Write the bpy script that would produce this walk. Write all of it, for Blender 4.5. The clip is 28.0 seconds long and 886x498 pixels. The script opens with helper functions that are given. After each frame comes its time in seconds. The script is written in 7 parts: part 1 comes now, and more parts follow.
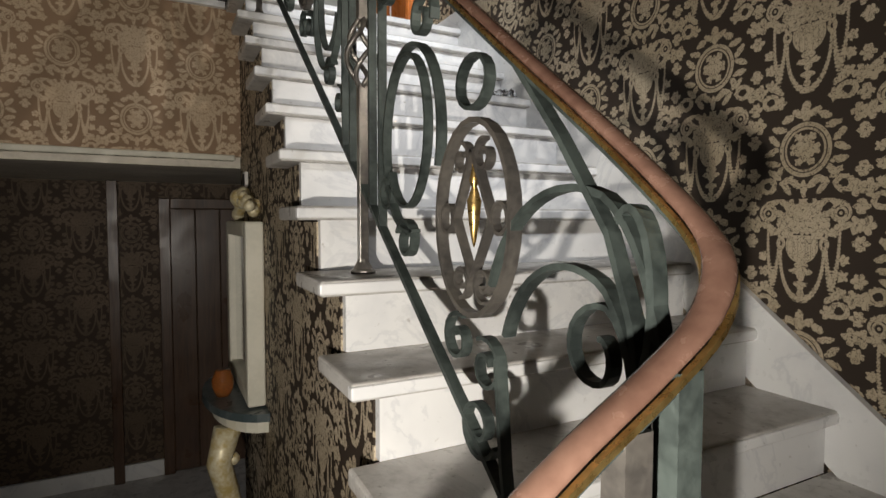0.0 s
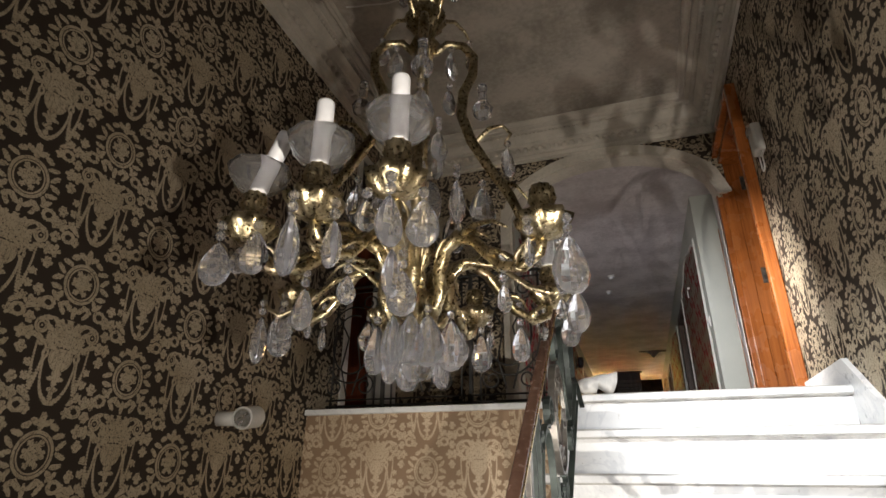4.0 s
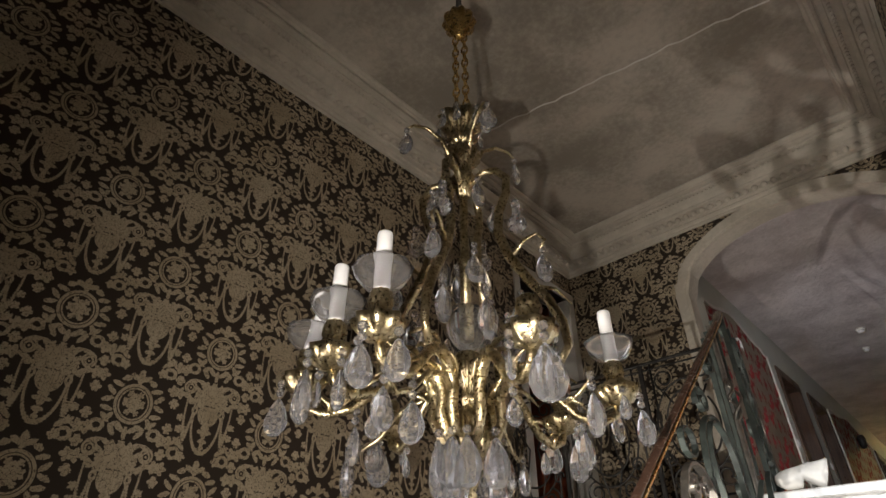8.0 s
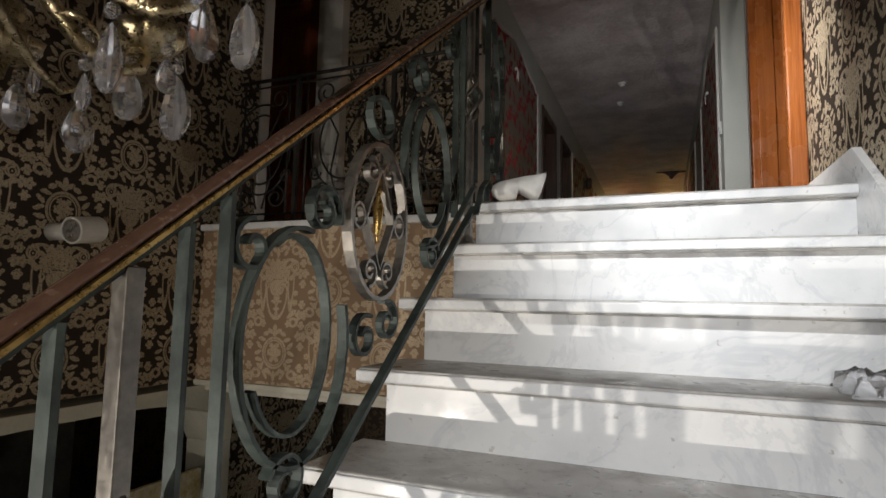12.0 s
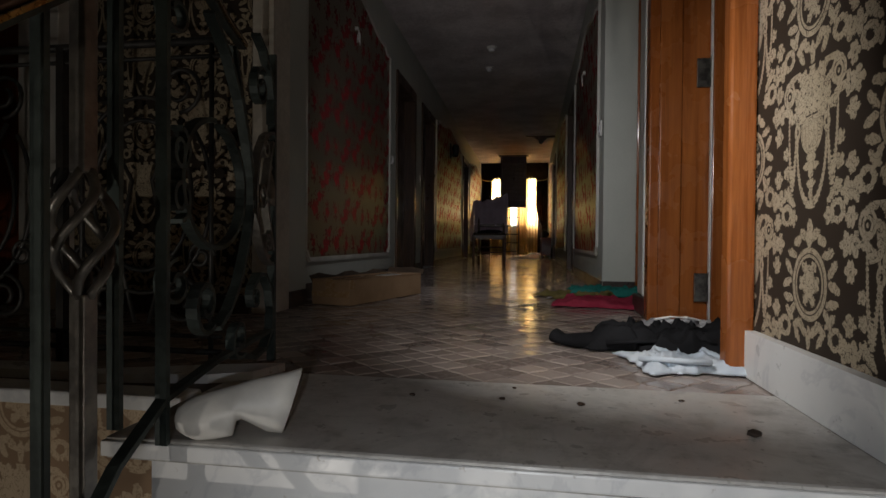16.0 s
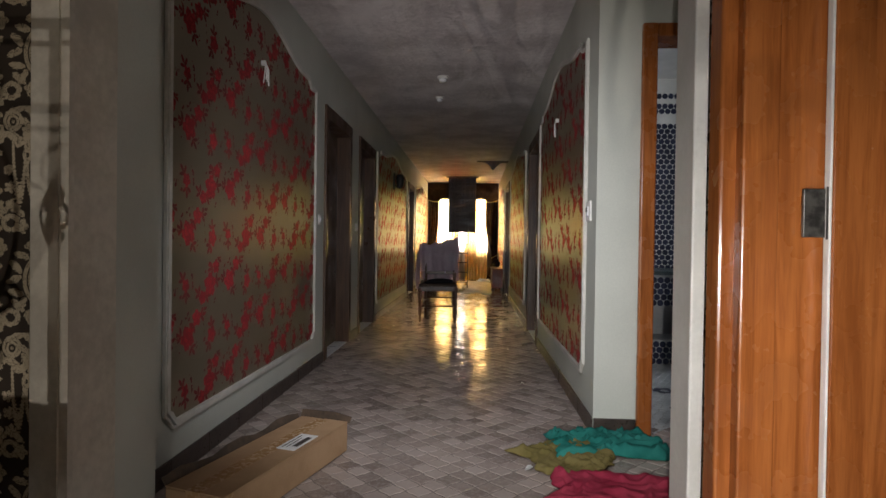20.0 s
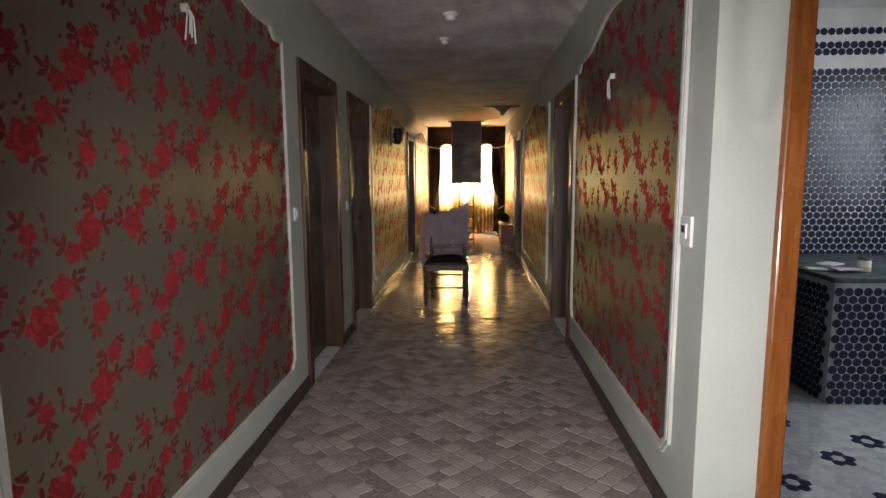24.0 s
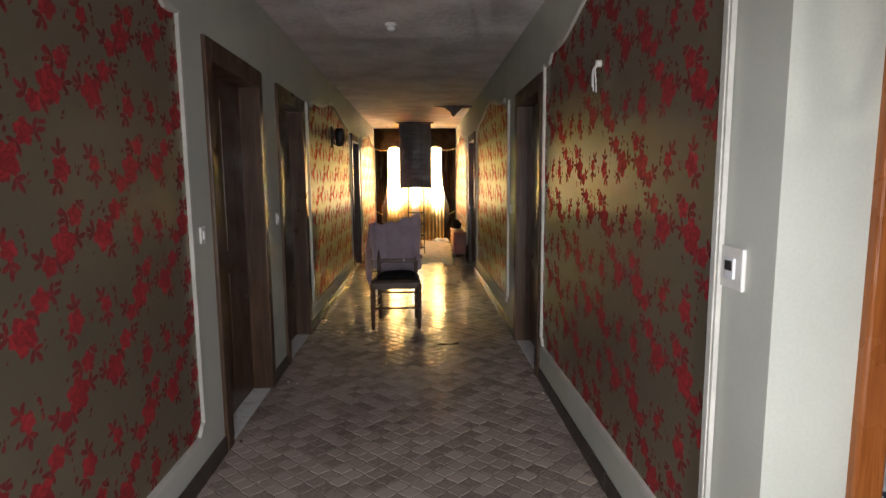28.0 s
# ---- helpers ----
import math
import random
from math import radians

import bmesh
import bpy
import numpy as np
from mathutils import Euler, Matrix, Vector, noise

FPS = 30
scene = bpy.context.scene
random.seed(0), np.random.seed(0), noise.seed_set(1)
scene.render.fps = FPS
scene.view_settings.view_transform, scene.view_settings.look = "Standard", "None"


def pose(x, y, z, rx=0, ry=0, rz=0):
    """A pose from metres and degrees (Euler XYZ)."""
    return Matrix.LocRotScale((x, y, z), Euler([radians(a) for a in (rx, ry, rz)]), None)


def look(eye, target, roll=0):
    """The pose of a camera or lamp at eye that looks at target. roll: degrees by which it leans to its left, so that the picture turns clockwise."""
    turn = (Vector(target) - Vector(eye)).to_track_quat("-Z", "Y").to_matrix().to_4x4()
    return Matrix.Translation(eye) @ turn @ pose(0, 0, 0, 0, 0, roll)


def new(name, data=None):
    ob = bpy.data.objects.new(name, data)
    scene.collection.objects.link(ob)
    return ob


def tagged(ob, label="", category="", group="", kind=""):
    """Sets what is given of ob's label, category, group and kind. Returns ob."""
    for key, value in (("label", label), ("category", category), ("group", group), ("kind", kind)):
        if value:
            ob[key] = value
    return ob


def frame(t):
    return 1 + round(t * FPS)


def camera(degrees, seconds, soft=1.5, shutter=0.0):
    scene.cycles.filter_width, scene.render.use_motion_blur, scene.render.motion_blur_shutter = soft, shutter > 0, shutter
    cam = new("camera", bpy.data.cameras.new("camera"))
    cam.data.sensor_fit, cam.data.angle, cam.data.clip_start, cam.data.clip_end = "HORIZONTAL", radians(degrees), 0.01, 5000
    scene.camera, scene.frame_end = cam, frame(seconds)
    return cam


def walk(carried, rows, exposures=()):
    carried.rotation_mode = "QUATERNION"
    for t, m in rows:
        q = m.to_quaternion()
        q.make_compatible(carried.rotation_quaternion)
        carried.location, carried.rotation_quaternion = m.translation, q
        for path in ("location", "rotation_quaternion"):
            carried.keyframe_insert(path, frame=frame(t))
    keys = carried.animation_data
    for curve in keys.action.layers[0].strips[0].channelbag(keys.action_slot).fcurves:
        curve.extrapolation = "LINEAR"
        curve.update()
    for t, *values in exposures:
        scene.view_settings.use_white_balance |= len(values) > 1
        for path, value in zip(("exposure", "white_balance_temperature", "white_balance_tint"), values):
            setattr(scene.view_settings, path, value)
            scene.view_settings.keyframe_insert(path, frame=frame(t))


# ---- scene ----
cam = camera(77.8, 28.0)

PATH = [
    (0, (-0.602, -2.925, -1.144), (0.31, -1.148, -1.248), 0.1),
    (0.5, (-0.506, -2.886, -1.068), (0.295, -1.055, -0.991), 0.5),
    (1, (-0.404, -2.855, -0.933), (0.131, -0.946, -0.669), 0.2),
    (1.5, (-0.355, -2.845, -0.866), (-0.109, -0.904, -0.451), 0.1),
    (2, (-0.259, -2.803, -0.728), (-0.211, -0.892, -0.141), 0.4),
    (2.5, (-0.196, -2.805, -0.643), (-0.269, -0.937, 0.068), 0.5),
    (3, (-0.026, -2.815, -0.547), (-0.258, -0.985, 0.228), 0.5),
    (3.5, (0.065, -2.822, -0.468), (-0.358, -1.034, 0.324), 0.7),
    (5.5, (0.347, -2.681, -0.394), (-0.617, -1.151, 0.461), 0.0),
    (6, (0.426, -2.693, -0.407), (-0.62, -1.247, 0.496), 0.0),
    (6.5, (0.484, -2.693, -0.414), (-0.623, -1.327, 0.54), -0.0),
    (7, (0.519, -2.692, -0.418), (-0.606, -1.396, 0.608), -0.1),
    (7.5, (0.531, -2.695, -0.421), (-0.602, -1.45, 0.658), 0.1),
    (8, (0.535, -2.693, -0.424), (-0.61, -1.487, 0.688), 0.1),
    (8.5, (0.538, -2.691, -0.428), (-0.614, -1.501, 0.693), 0.3),
    (9, (0.543, -2.647, -0.449), (-0.616, -1.46, 0.668), 0.4),
    (9.5, (0.54, -2.631, -0.473), (-0.615, -1.448, 0.653), 0.3),
    (10, (0.534, -2.577, -0.512), (-0.612, -1.381, 0.608), 0.3),
    (10.5, (0.547, -2.468, -0.553), (-0.586, -1.169, 0.461), 0.2),
    (11, (0.524, -2.324, -0.563), (-0.521, -0.804, 0.211), -0.2),
    (11.5, (0.488, -2.111, -0.531), (-0.433, -0.416, -0.004), -0.2),
    (12, (0.465, -1.96, -0.385), (-0.277, -0.115, -0.188), 1.1),
    (12.5, (0.52, -1.785, -0.367), (-0.071, 0.123, -0.266), 1.1),
    (14.5, (0.546, -1.281, 0.102), (0.196, 0.688, 0.077), -0.2),
    (15, (0.517, -1.121, 0.182), (0.177, 0.849, 0.156), 0.3),
    (15.5, (0.468, -0.986, 0.284), (0.134, 0.986, 0.259), 0.4),
    (16, (0.459, -0.849, 0.343), (0.148, 1.127, 0.317), 0.5),
    (16.5, (0.474, -0.706, 0.436), (0.17, 1.27, 0.409), 0.7),
    (17, (0.451, -0.588, 0.471), (0.146, 1.389, 0.444), 0.7),
    (17.5, (0.43, -0.494, 0.565), (0.16, 1.487, 0.543), 0.6),
    (18, (0.422, -0.359, 0.613), (0.254, 1.634, 0.592), 0.7),
    (18.5, (0.411, -0.202, 0.742), (0.267, 1.792, 0.72), 0.7),
    (19, (0.354, -0.077, 0.806), (0.213, 1.918, 0.785), 0.9),
    (19.5, (0.323, 0.026, 0.912), (0.185, 2.021, 0.892), 0.9),
    (20, (0.33, 0.182, 0.974), (0.218, 2.179, 0.951), 0.8),
    (20.5, (0.339, 0.31, 1.073), (0.242, 2.307, 1.048), 0.8),
    (21, (0.329, 0.432, 1.107), (0.237, 2.429, 1.043), 0.8),
    (21.5, (0.301, 0.571, 1.181), (0.205, 2.565, 1.059), 0.3),
    (23.5, (0.213, 1.101, 1.341), (0.11, 3.082, 1.083), -0.4),
    (24, (0.179, 1.184, 1.354), (0.071, 3.164, 1.094), -0.4),
    (24.5, (0.16, 1.281, 1.362), (0.053, 3.261, 1.102), -0.4),
    (25, (0.151, 1.424, 1.372), (0.047, 3.405, 1.114), -0.3),
    (25.5, (0.163, 1.504, 1.378), (0.054, 3.484, 1.12), -0.4),
    (26, (0.163, 1.585, 1.367), (0.039, 3.565, 1.113), -0.6),
    (26.5, (0.153, 1.676, 1.371), (0.023, 3.656, 1.119), -0.4),
    (27, (0.138, 1.771, 1.393), (0.001, 3.75, 1.138), -0.4),
    (27.5, (0.121, 1.831, 1.388), (0.049, 3.814, 1.135), -0.3),
    (28, (0.141, 1.824, 1.391), (0.22, 3.807, 1.138), -0.5),
]
EXPOSURES = [(0, -1.3), (1, -1.3), (2, -0.9), (3, -0.5), (5.5, -0.3), (8, -0.1), (9, -0.5), (10, -0.95), (11, -1.3), (12, -1.2), (12.5, -1.3), (14.5, -1.9), (15, -2.1), (16, -2.5), (17, -1.6), (18, -0.9), (19, -0.65), (20, -0.6), (21, -0.4), (23.5, -0.15), (26, 0.12), (28, 0.05)]
walk(cam, [(t, look(eye, target, roll)) for t, eye, target, roll in PATH], EXPOSURES)

# ---- light and exposure ----
world = bpy.data.worlds.new("sky")
scene.world = world
world.use_nodes = True
wn = world.node_tree.nodes
sky = wn.new("ShaderNodeTexSky")
sky.sky_type, sky.sun_disc, sky.sun_elevation, sky.sun_rotation = "NISHITA", False, radians(35), radians(200)
world.node_tree.links.new(sky.outputs[0], wn["Background"].inputs[0])
wn["Background"].inputs[1].default_value = 0.12


def lamp(name, kind, energy, m, colour=(1, 1, 1), **more):
    data = bpy.data.lights.new(name, kind)
    data.energy, data.color = energy, colour
    if "size" in more:
        data.shape, data.size, data.size_y = "RECTANGLE", more["size"], more["size_y"]
    if "angle" in more:
        data.spot_size, data.spot_blend = radians(more["angle"]), more.get("blend", 0.6)
    if "soft" in more:
        data.shadow_soft_size = more["soft"]
    ob = new(name, data)
    ob.matrix_world = m
    return ob


# Daylight through the curtained window at the corridor's end, and through the bathroom's window.
lamp("window_daylight", "AREA", 2300, look((0.02, 15.1, 1.5), (0.02, 10, 1.1)), (1, 0.94, 0.93), size=1.2, size_y=1.2)
lamp("bathroom_daylight", "AREA", 17, look((3.75, 4.25, 1.65), (1.5, 4.3, 0.8)), (0.84, 0.91, 1), size=0.95, size_y=0.95)
# The visitor's torch, where it is held: at the stair's foot, on the quarter landing, on the steps, at the head and in the corridor.
lamp("torch_foot", "SPOT", 300, look((-0.95, -3.1, -1.35), (0.4, -0.6, -1.0)), (1, 0.93, 0.84), angle=104, blend=0.8, soft=0.012)
lamp("torch_landing", "SPOT", 105, look((0.44, -2.85, -0.52), (-0.95, -0.5, 0.75)), (1, 0.91, 0.8), angle=98, blend=0.9, soft=0.012)
lamp("torch_steps", "SPOT", 85, look((0.62, -1.95, -0.3), (0.45, -0.7, -1.1)), (0.96, 0.97, 1), angle=92, blend=1.0, soft=0.012)
lamp("torch_head", "SPOT", 200, look((0.34, 0.05, 0.85), (0.98, 1.35, 0.3)), (1, 0.97, 0.94), angle=110, blend=1.0, soft=0.012)
lamp("torch_flight", "SPOT", 125, look((0.5, -1.15, 0.3), (0.62, 0.0, -0.15)), (0.95, 0.97, 1), angle=84, blend=1.0, soft=0.012)
lamp("torch_corridor", "SPOT", 115, look((0.15, 1.6, 1.4), (0.07, 5, 0.35)), (0.92, 0.93, 1.0), angle=116, blend=0.9, soft=0.02)


# ---- materials ----
class Nodes:
    """Short writing for shader arithmetic."""

    def __init__(self, name):
        self.mat = bpy.data.materials.new(name)
        self.mat.use_nodes = True
        self.tree = self.mat.node_tree
        self.bsdf = self.tree.nodes["Principled BSDF"]
        self.pos = self.tree.nodes.new("ShaderNodeTexCoord").outputs["Object"]
        self.world = self.tree.nodes.new("ShaderNodeNewGeometry").outputs["Position"]

    def put(self, socket, value):
        if isinstance(value, bpy.types.NodeSocket):
            self.tree.links.new(value, socket)
        else:
            socket.default_value = value

    def m(self, op, a, b=0.0, c=0.0, clamp=False):
        n = self.tree.nodes.new("ShaderNodeMath")
        n.operation, n.use_clamp = op, clamp
        for socket, value in zip(n.inputs, (a, b, c)):
            self.put(socket, value)
        return n.outputs[0]

    def axes(self, vector):
        n = self.tree.nodes.new("ShaderNodeSeparateXYZ")
        self.put(n.inputs[0], vector)
        return n.outputs

    def vec(self, x, y, z=0.0):
        n = self.tree.nodes.new("ShaderNodeCombineXYZ")
        for socket, value in zip(n.inputs, (x, y, z)):
            self.put(socket, value)
        return n.outputs[0]

    def noise(self, scale, detail=4.0, rough=0.55, vector=None, distortion=0.0):
        n = self.tree.nodes.new("ShaderNodeTexNoise")
        self.put(n.inputs["Vector"], vector or self.world)
        n.inputs["Scale"].default_value, n.inputs["Detail"].default_value = scale, detail
        n.inputs["Roughness"].default_value, n.inputs["Distortion"].default_value = rough, distortion
        return n.outputs["Fac"]

    def ramp(self, value, low, high, a=0.0, b=1.0):
        n = self.tree.nodes.new("ShaderNodeMapRange")
        n.interpolation_type = "SMOOTHSTEP"
        for socket, v in zip(n.inputs, (value, low, high, a, b)):
            self.put(socket, v)
        return n.outputs[0]

    def mix(self, f, a, b):
        n = self.tree.nodes.new("ShaderNodeMix")
        n.data_type = "RGBA"
        self.put(n.inputs[0], f)
        for socket, v in ((n.inputs[6], a), (n.inputs[7], b)):
            self.put(socket, (*v, 1) if isinstance(v, tuple) else v)
        return n.outputs[2]

    def random(self):
        return self.tree.nodes.new("ShaderNodeObjectInfo").outputs["Random"]

    def island(self):
        return self.tree.nodes.new("ShaderNodeNewGeometry").outputs["Random Per Island"]

    def stretch(self, x, y, z):
        n = self.tree.nodes.new("ShaderNodeVectorMath")
        n.operation = "MULTIPLY"
        self.put(n.inputs[0], self.world)
        n.inputs[1].default_value = (x, y, z)
        return n.outputs[0]

    def bump(self, height, strength=0.2, distance=0.005):
        n = self.tree.nodes.new("ShaderNodeBump")
        n.inputs["Strength"].default_value, n.inputs["Distance"].default_value = strength, distance
        self.put(n.inputs["Height"], height)
        self.put(self.bsdf.inputs["Normal"], n.outputs[0])

    def done(self, colour, rough=0.5, metal=0.0, spec=None, **more):
        self.put(self.bsdf.inputs["Base Color"], (*colour, 1) if isinstance(colour, tuple) else colour)
        self.put(self.bsdf.inputs["Roughness"], rough)
        self.put(self.bsdf.inputs["Metallic"], metal)
        if spec is not None:
            self.bsdf.inputs["Specular IOR Level"].default_value = spec
        for key, value in more.items():
            self.put(self.bsdf.inputs[key.replace("_", " ")], value)
        return self.mat


def plain(name, a, b, rough=0.6, metal=0.0, scale=6.0, fine=60.0, bump=0.1, spec=None, distance=0.003):
    """A surface that varies between two colours, with stains and fine grain."""
    n = Nodes(name)
    big, small = n.noise(scale), n.noise(fine, 6)
    f = n.m("ADD", n.m("MULTIPLY", big, 0.7), n.m("MULTIPLY", small, 0.3))
    n.bump(small, bump, distance)
    return n.done(n.mix(n.ramp(f, 0.35, 0.65), a, b), n.ramp(small, 0.2, 0.8, max(rough - 0.1, 0.02), min(rough + 0.1, 1)), metal, spec)


def wood(name, a, b, axis="z", rough=0.35, scale=1.0):
    n = Nodes(name)
    k = {"x": (1.2, 22, 22), "y": (22, 1.2, 22), "z": (22, 22, 1.2)}[axis]
    grain = n.noise(scale, 6, 0.65, n.stretch(*k), 1.2)
    pore = n.noise(scale * 4, 3, 0.6, n.stretch(*[v * 2.2 for v in k]))
    f = n.m("ADD", n.m("MULTIPLY", grain, 0.75), n.m("MULTIPLY", pore, 0.25))
    n.bump(pore, 0.12, 0.001)
    return n.done(n.mix(n.ramp(f, 0.34, 0.66), a, b), n.ramp(n.noise(5), 0.3, 0.7, rough - 0.08, rough + 0.14))


def union(n, fields):
    out = fields[0]
    for f in fields[1:]:
        out = n.m("MINIMUM", out, f)
    return out


def ell(n, u, v, cu, cv, ru, rv, turn=0.0):
    """A rough signed distance to a turned ellipse."""
    du, dv = n.m("SUBTRACT", u, cu), n.m("SUBTRACT", v, cv)
    if turn:
        c, s = math.cos(radians(turn)), math.sin(radians(turn))
        du, dv = (n.m("ADD", n.m("MULTIPLY", du, c), n.m("MULTIPLY", dv, s)),
                  n.m("SUBTRACT", n.m("MULTIPLY", dv, c), n.m("MULTIPLY", du, s)))
    r = n.m("SQRT", n.m("ADD", n.m("POWER", n.m("ABSOLUTE", n.m("DIVIDE", du, ru)), 2), n.m("POWER", n.m("ABSOLUTE", n.m("DIVIDE", dv, rv)), 2)))
    return n.m("MULTIPLY", n.m("SUBTRACT", r, 1), min(ru, rv))


def blossom(n, u, v, cu, cv, r, petals=5.0):
    """A flower with rounded petals and a dark eye."""
    du, dv = n.m("SUBTRACT", u, cu), n.m("SUBTRACT", v, cv)
    d = n.m("SQRT", n.m("ADD", n.m("MULTIPLY", du, du), n.m("MULTIPLY", dv, dv)))
    lobes = n.m("ABSOLUTE", n.m("SINE", n.m("MULTIPLY", n.m("ARCTAN2", dv, du), petals / 2)))
    edge = n.m("MULTIPLY_ADD", lobes, 0.45 * r, 0.68 * r)
    return n.m("MAXIMUM", n.m("SUBTRACT", d, edge), n.m("SUBTRACT", 0.16 * r, d))


def ring(n, field, half):
    return n.m("SUBTRACT", n.m("ABSOLUTE", field), half)


def tile_uv(n, along, width, height, drop=0.5):
    """Mirrored u and repeated v of a half-drop pattern."""
    p = n.axes(n.world)
    s = n.m("DIVIDE", p[along], width)
    col = n.m("FLOOR", s)
    u = n.m("MULTIPLY", n.m("ABSOLUTE", n.m("SUBTRACT", n.m("FRACT", s), 0.5)), width)
    odd = n.m("MULTIPLY", n.m("MODULO", n.m("ABSOLUTE", col), 2.0), drop)
    v = n.m("MULTIPLY", n.m("FRACT", n.m("ADD", n.m("DIVIDE", p[2], height), odd)), height)
    return u, v


class Figure(Nodes):
    """A node group with one number in (the place along the wall) and one out."""

    def __init__(self, name):
        self.tree = bpy.data.node_groups.new(name, "ShaderNodeTree")
        self.tree.interface.new_socket("Along", in_out="INPUT", socket_type="NodeSocketFloat")
        self.tree.interface.new_socket("Pattern", in_out="OUTPUT", socket_type="NodeSocketFloat")
        self.entry = self.tree.nodes.new("NodeGroupInput").outputs[0]
        self.exit = self.tree.nodes.new("NodeGroupOutput").inputs[0]
        self.world = self.tree.nodes.new("ShaderNodeNewGeometry").outputs["Position"]


def damask_figure():
    """Pale medallions, urns, bead strings, scrolls and flower garlands, half-dropped."""
    n = Figure("damask_figure")
    W, H = 0.30, 0.60
    p = n.axes(n.world)
    s = n.m("DIVIDE", n.m("ADD", n.entry, W / 2), W)
    col = n.m("FLOOR", s)
    u = n.m("MULTIPLY", n.m("ABSOLUTE", n.m("SUBTRACT", n.m("FRACT", s), 0.5)), W)
    odd = n.m("MULTIPLY", n.m("MODULO", n.m("ABSOLUTE", col), 2.0), 0.5)
    v = n.m("SUBTRACT", n.m("MULTIPLY", n.m("FRACT", n.m("ADD", n.m("DIVIDE", n.m("SUBTRACT", p[2], 0.12), H), odd)), H), 0.14)
    ur, vr = u, v
    u = n.m("ADD", u, n.m("MULTIPLY", n.m("SUBTRACT", n.noise(95, 2, 0.6), 0.5), 0.014))
    v = n.m("ADD", v, n.m("MULTIPLY", n.m("SUBTRACT", n.noise(83, 2, 0.6, vector=n.stretch(1.4, 1.4, 1.8)), 0.5), 0.014))
    # Medallion: two rings round a bouquet.
    f = [ring(n, ell(n, ur, vr, 0, 0, 0.066, 0.072), 0.0042), ring(n, ell(n, ur, vr, 0, 0, 0.054, 0.06), 0.0018)]
    for cu, cv, r in ((0, 0.022, 0.02), (0.022, 0.002, 0.018), (0, -0.018, 0.016), (0.016, -0.034, 0.01), (0.018, 0.036, 0.011)):
        f.append(blossom(n, u, v, cu, cv, r))
    # Leaf wreath round it, a bow on top.
    for a in range(-80, 81, 20):
        c, t = math.cos(radians(a)), math.sin(radians(a))
        if -70 < a < 55:
            f.append(ell(n, u, v, 0.096 * c, 0.1 * t, 0.02, 0.0085, a * 0.9 + (28 if a % 40 else -22)))
    for cu, cv, a, b, t in ((0.026, -0.094, 0.02, 0.009, 40), (0.0, -0.112, 0.008, 0.022, 0), (0.05, -0.108, 0.02, 0.008, 55), (0.0, 0.092, 0.01, 0.012, 0), (0.022, 0.104, 0.018, 0.009, 30), (0.0, 0.118, 0.011, 0.018, 0), (0.05, 0.092, 0.016, 0.01, -25)):
        f.append(ell(n, u, v, cu, cv, a, b, t))
    # Urn with handles, foot and hanging drops.
    bowl = n.m("MAXIMUM", ell(n, ur, vr, 0, 0.325, 0.044, 0.05), n.m("SUBTRACT", vr, 0.342))
    flute = n.m("SUBTRACT", 0.0016, n.m("ABSOLUTE", n.m("SUBTRACT", n.m("MODULO", ur, 0.014), 0.011)))
    f += [n.m("MAXIMUM", bowl, n.m("MULTIPLY", flute, 1.0)), ell(n, ur, vr, 0, 0.349, 0.05, 0.0045), ell(n, ur, vr, 0, 0.268, 0.017, 0.009), ring(n, ell(n, ur, vr, 0.06, 0.33, 0.009, 0.013), 0.003)]
    for cu, cv, a, b, t in ((0, 0.25, 0.028, 0.009, 0), (0, 0.24, 0.01, 0.016, 0), (0, 0.213, 0.017, 0.008, 0), (0, 0.206, 0.007, 0.012, 0), (0, 0.187, 0.009, 0.009, 0)):
        f.append(ell(n, u, v, cu, cv, a, b, t))
    # Bouquet over the urn.
    for cu, cv, r in ((0, 0.378, 0.024), (0.038, 0.368, 0.02), (0.028, 0.406, 0.023), (0.058, 0.392, 0.016), (0, 0.428, 0.021), (0.036, 0.44, 0.017), (0.0, 0.454, 0.012)):
        f.append(blossom(n, u, v, cu, cv, r))
    for cu, cv, a, b, t in ((0.072, 0.365, 0.02, 0.008, -30), (0.068, 0.418, 0.018, 0.008, 30), (0.058, 0.452, 0.018, 0.008, 50)):
        f.append(ell(n, u, v, cu, cv, a, b, t))
    # Scroll with a disc, curled leaf over it.
    f += [ring(n, ell(n, ur, vr, 0.1, 0.42, 0.023, 0.024), 0.0028), n.m("MAXIMUM", ell(n, ur, vr, 0.1, 0.418, 0.0155, 0.017), n.m("SUBTRACT", 0.004, n.m("ABSOLUTE", ell(n, ur, vr, 0.1, 0.418, 0.007, 0.008)))),
          ell(n, u, v, 0.092, 0.448, 0.026, 0.008, -20), ell(n, u, v, 0.104, 0.382, 0.02, 0.009, 20), ell(n, u, v, 0.088, 0.368, 0.012, 0.007, -30)]
    # Flower garland along the join of two drops, with acanthus scrolls.
    for k in range(12):
        cv = -0.115 + 0.05 * k
        if k % 6 != 2:
            f.append(blossom(n, u, v, 0.139 + 0.011 * (k % 2), cv, 0.022 - 0.004 * (k % 2)))
    for cv in (0.15, -0.1):
        f += [ring(n, ell(n, u, v, 0.104, cv + 0.0, 0.02, 0.018), 0.0055), ell(n, u, v, 0.084, cv + 0.032, 0.02, 0.008, 40)]
    f += [blossom(n, u, v, 0.075, 0.142, 0.017), blossom(n, u, v, 0.104, 0.198, 0.015), blossom(n, u, v, 0.112, 0.29, 0.013), blossom(n, u, v, 0.108, 0.245, 0.014)]
    solid = union(n, f)
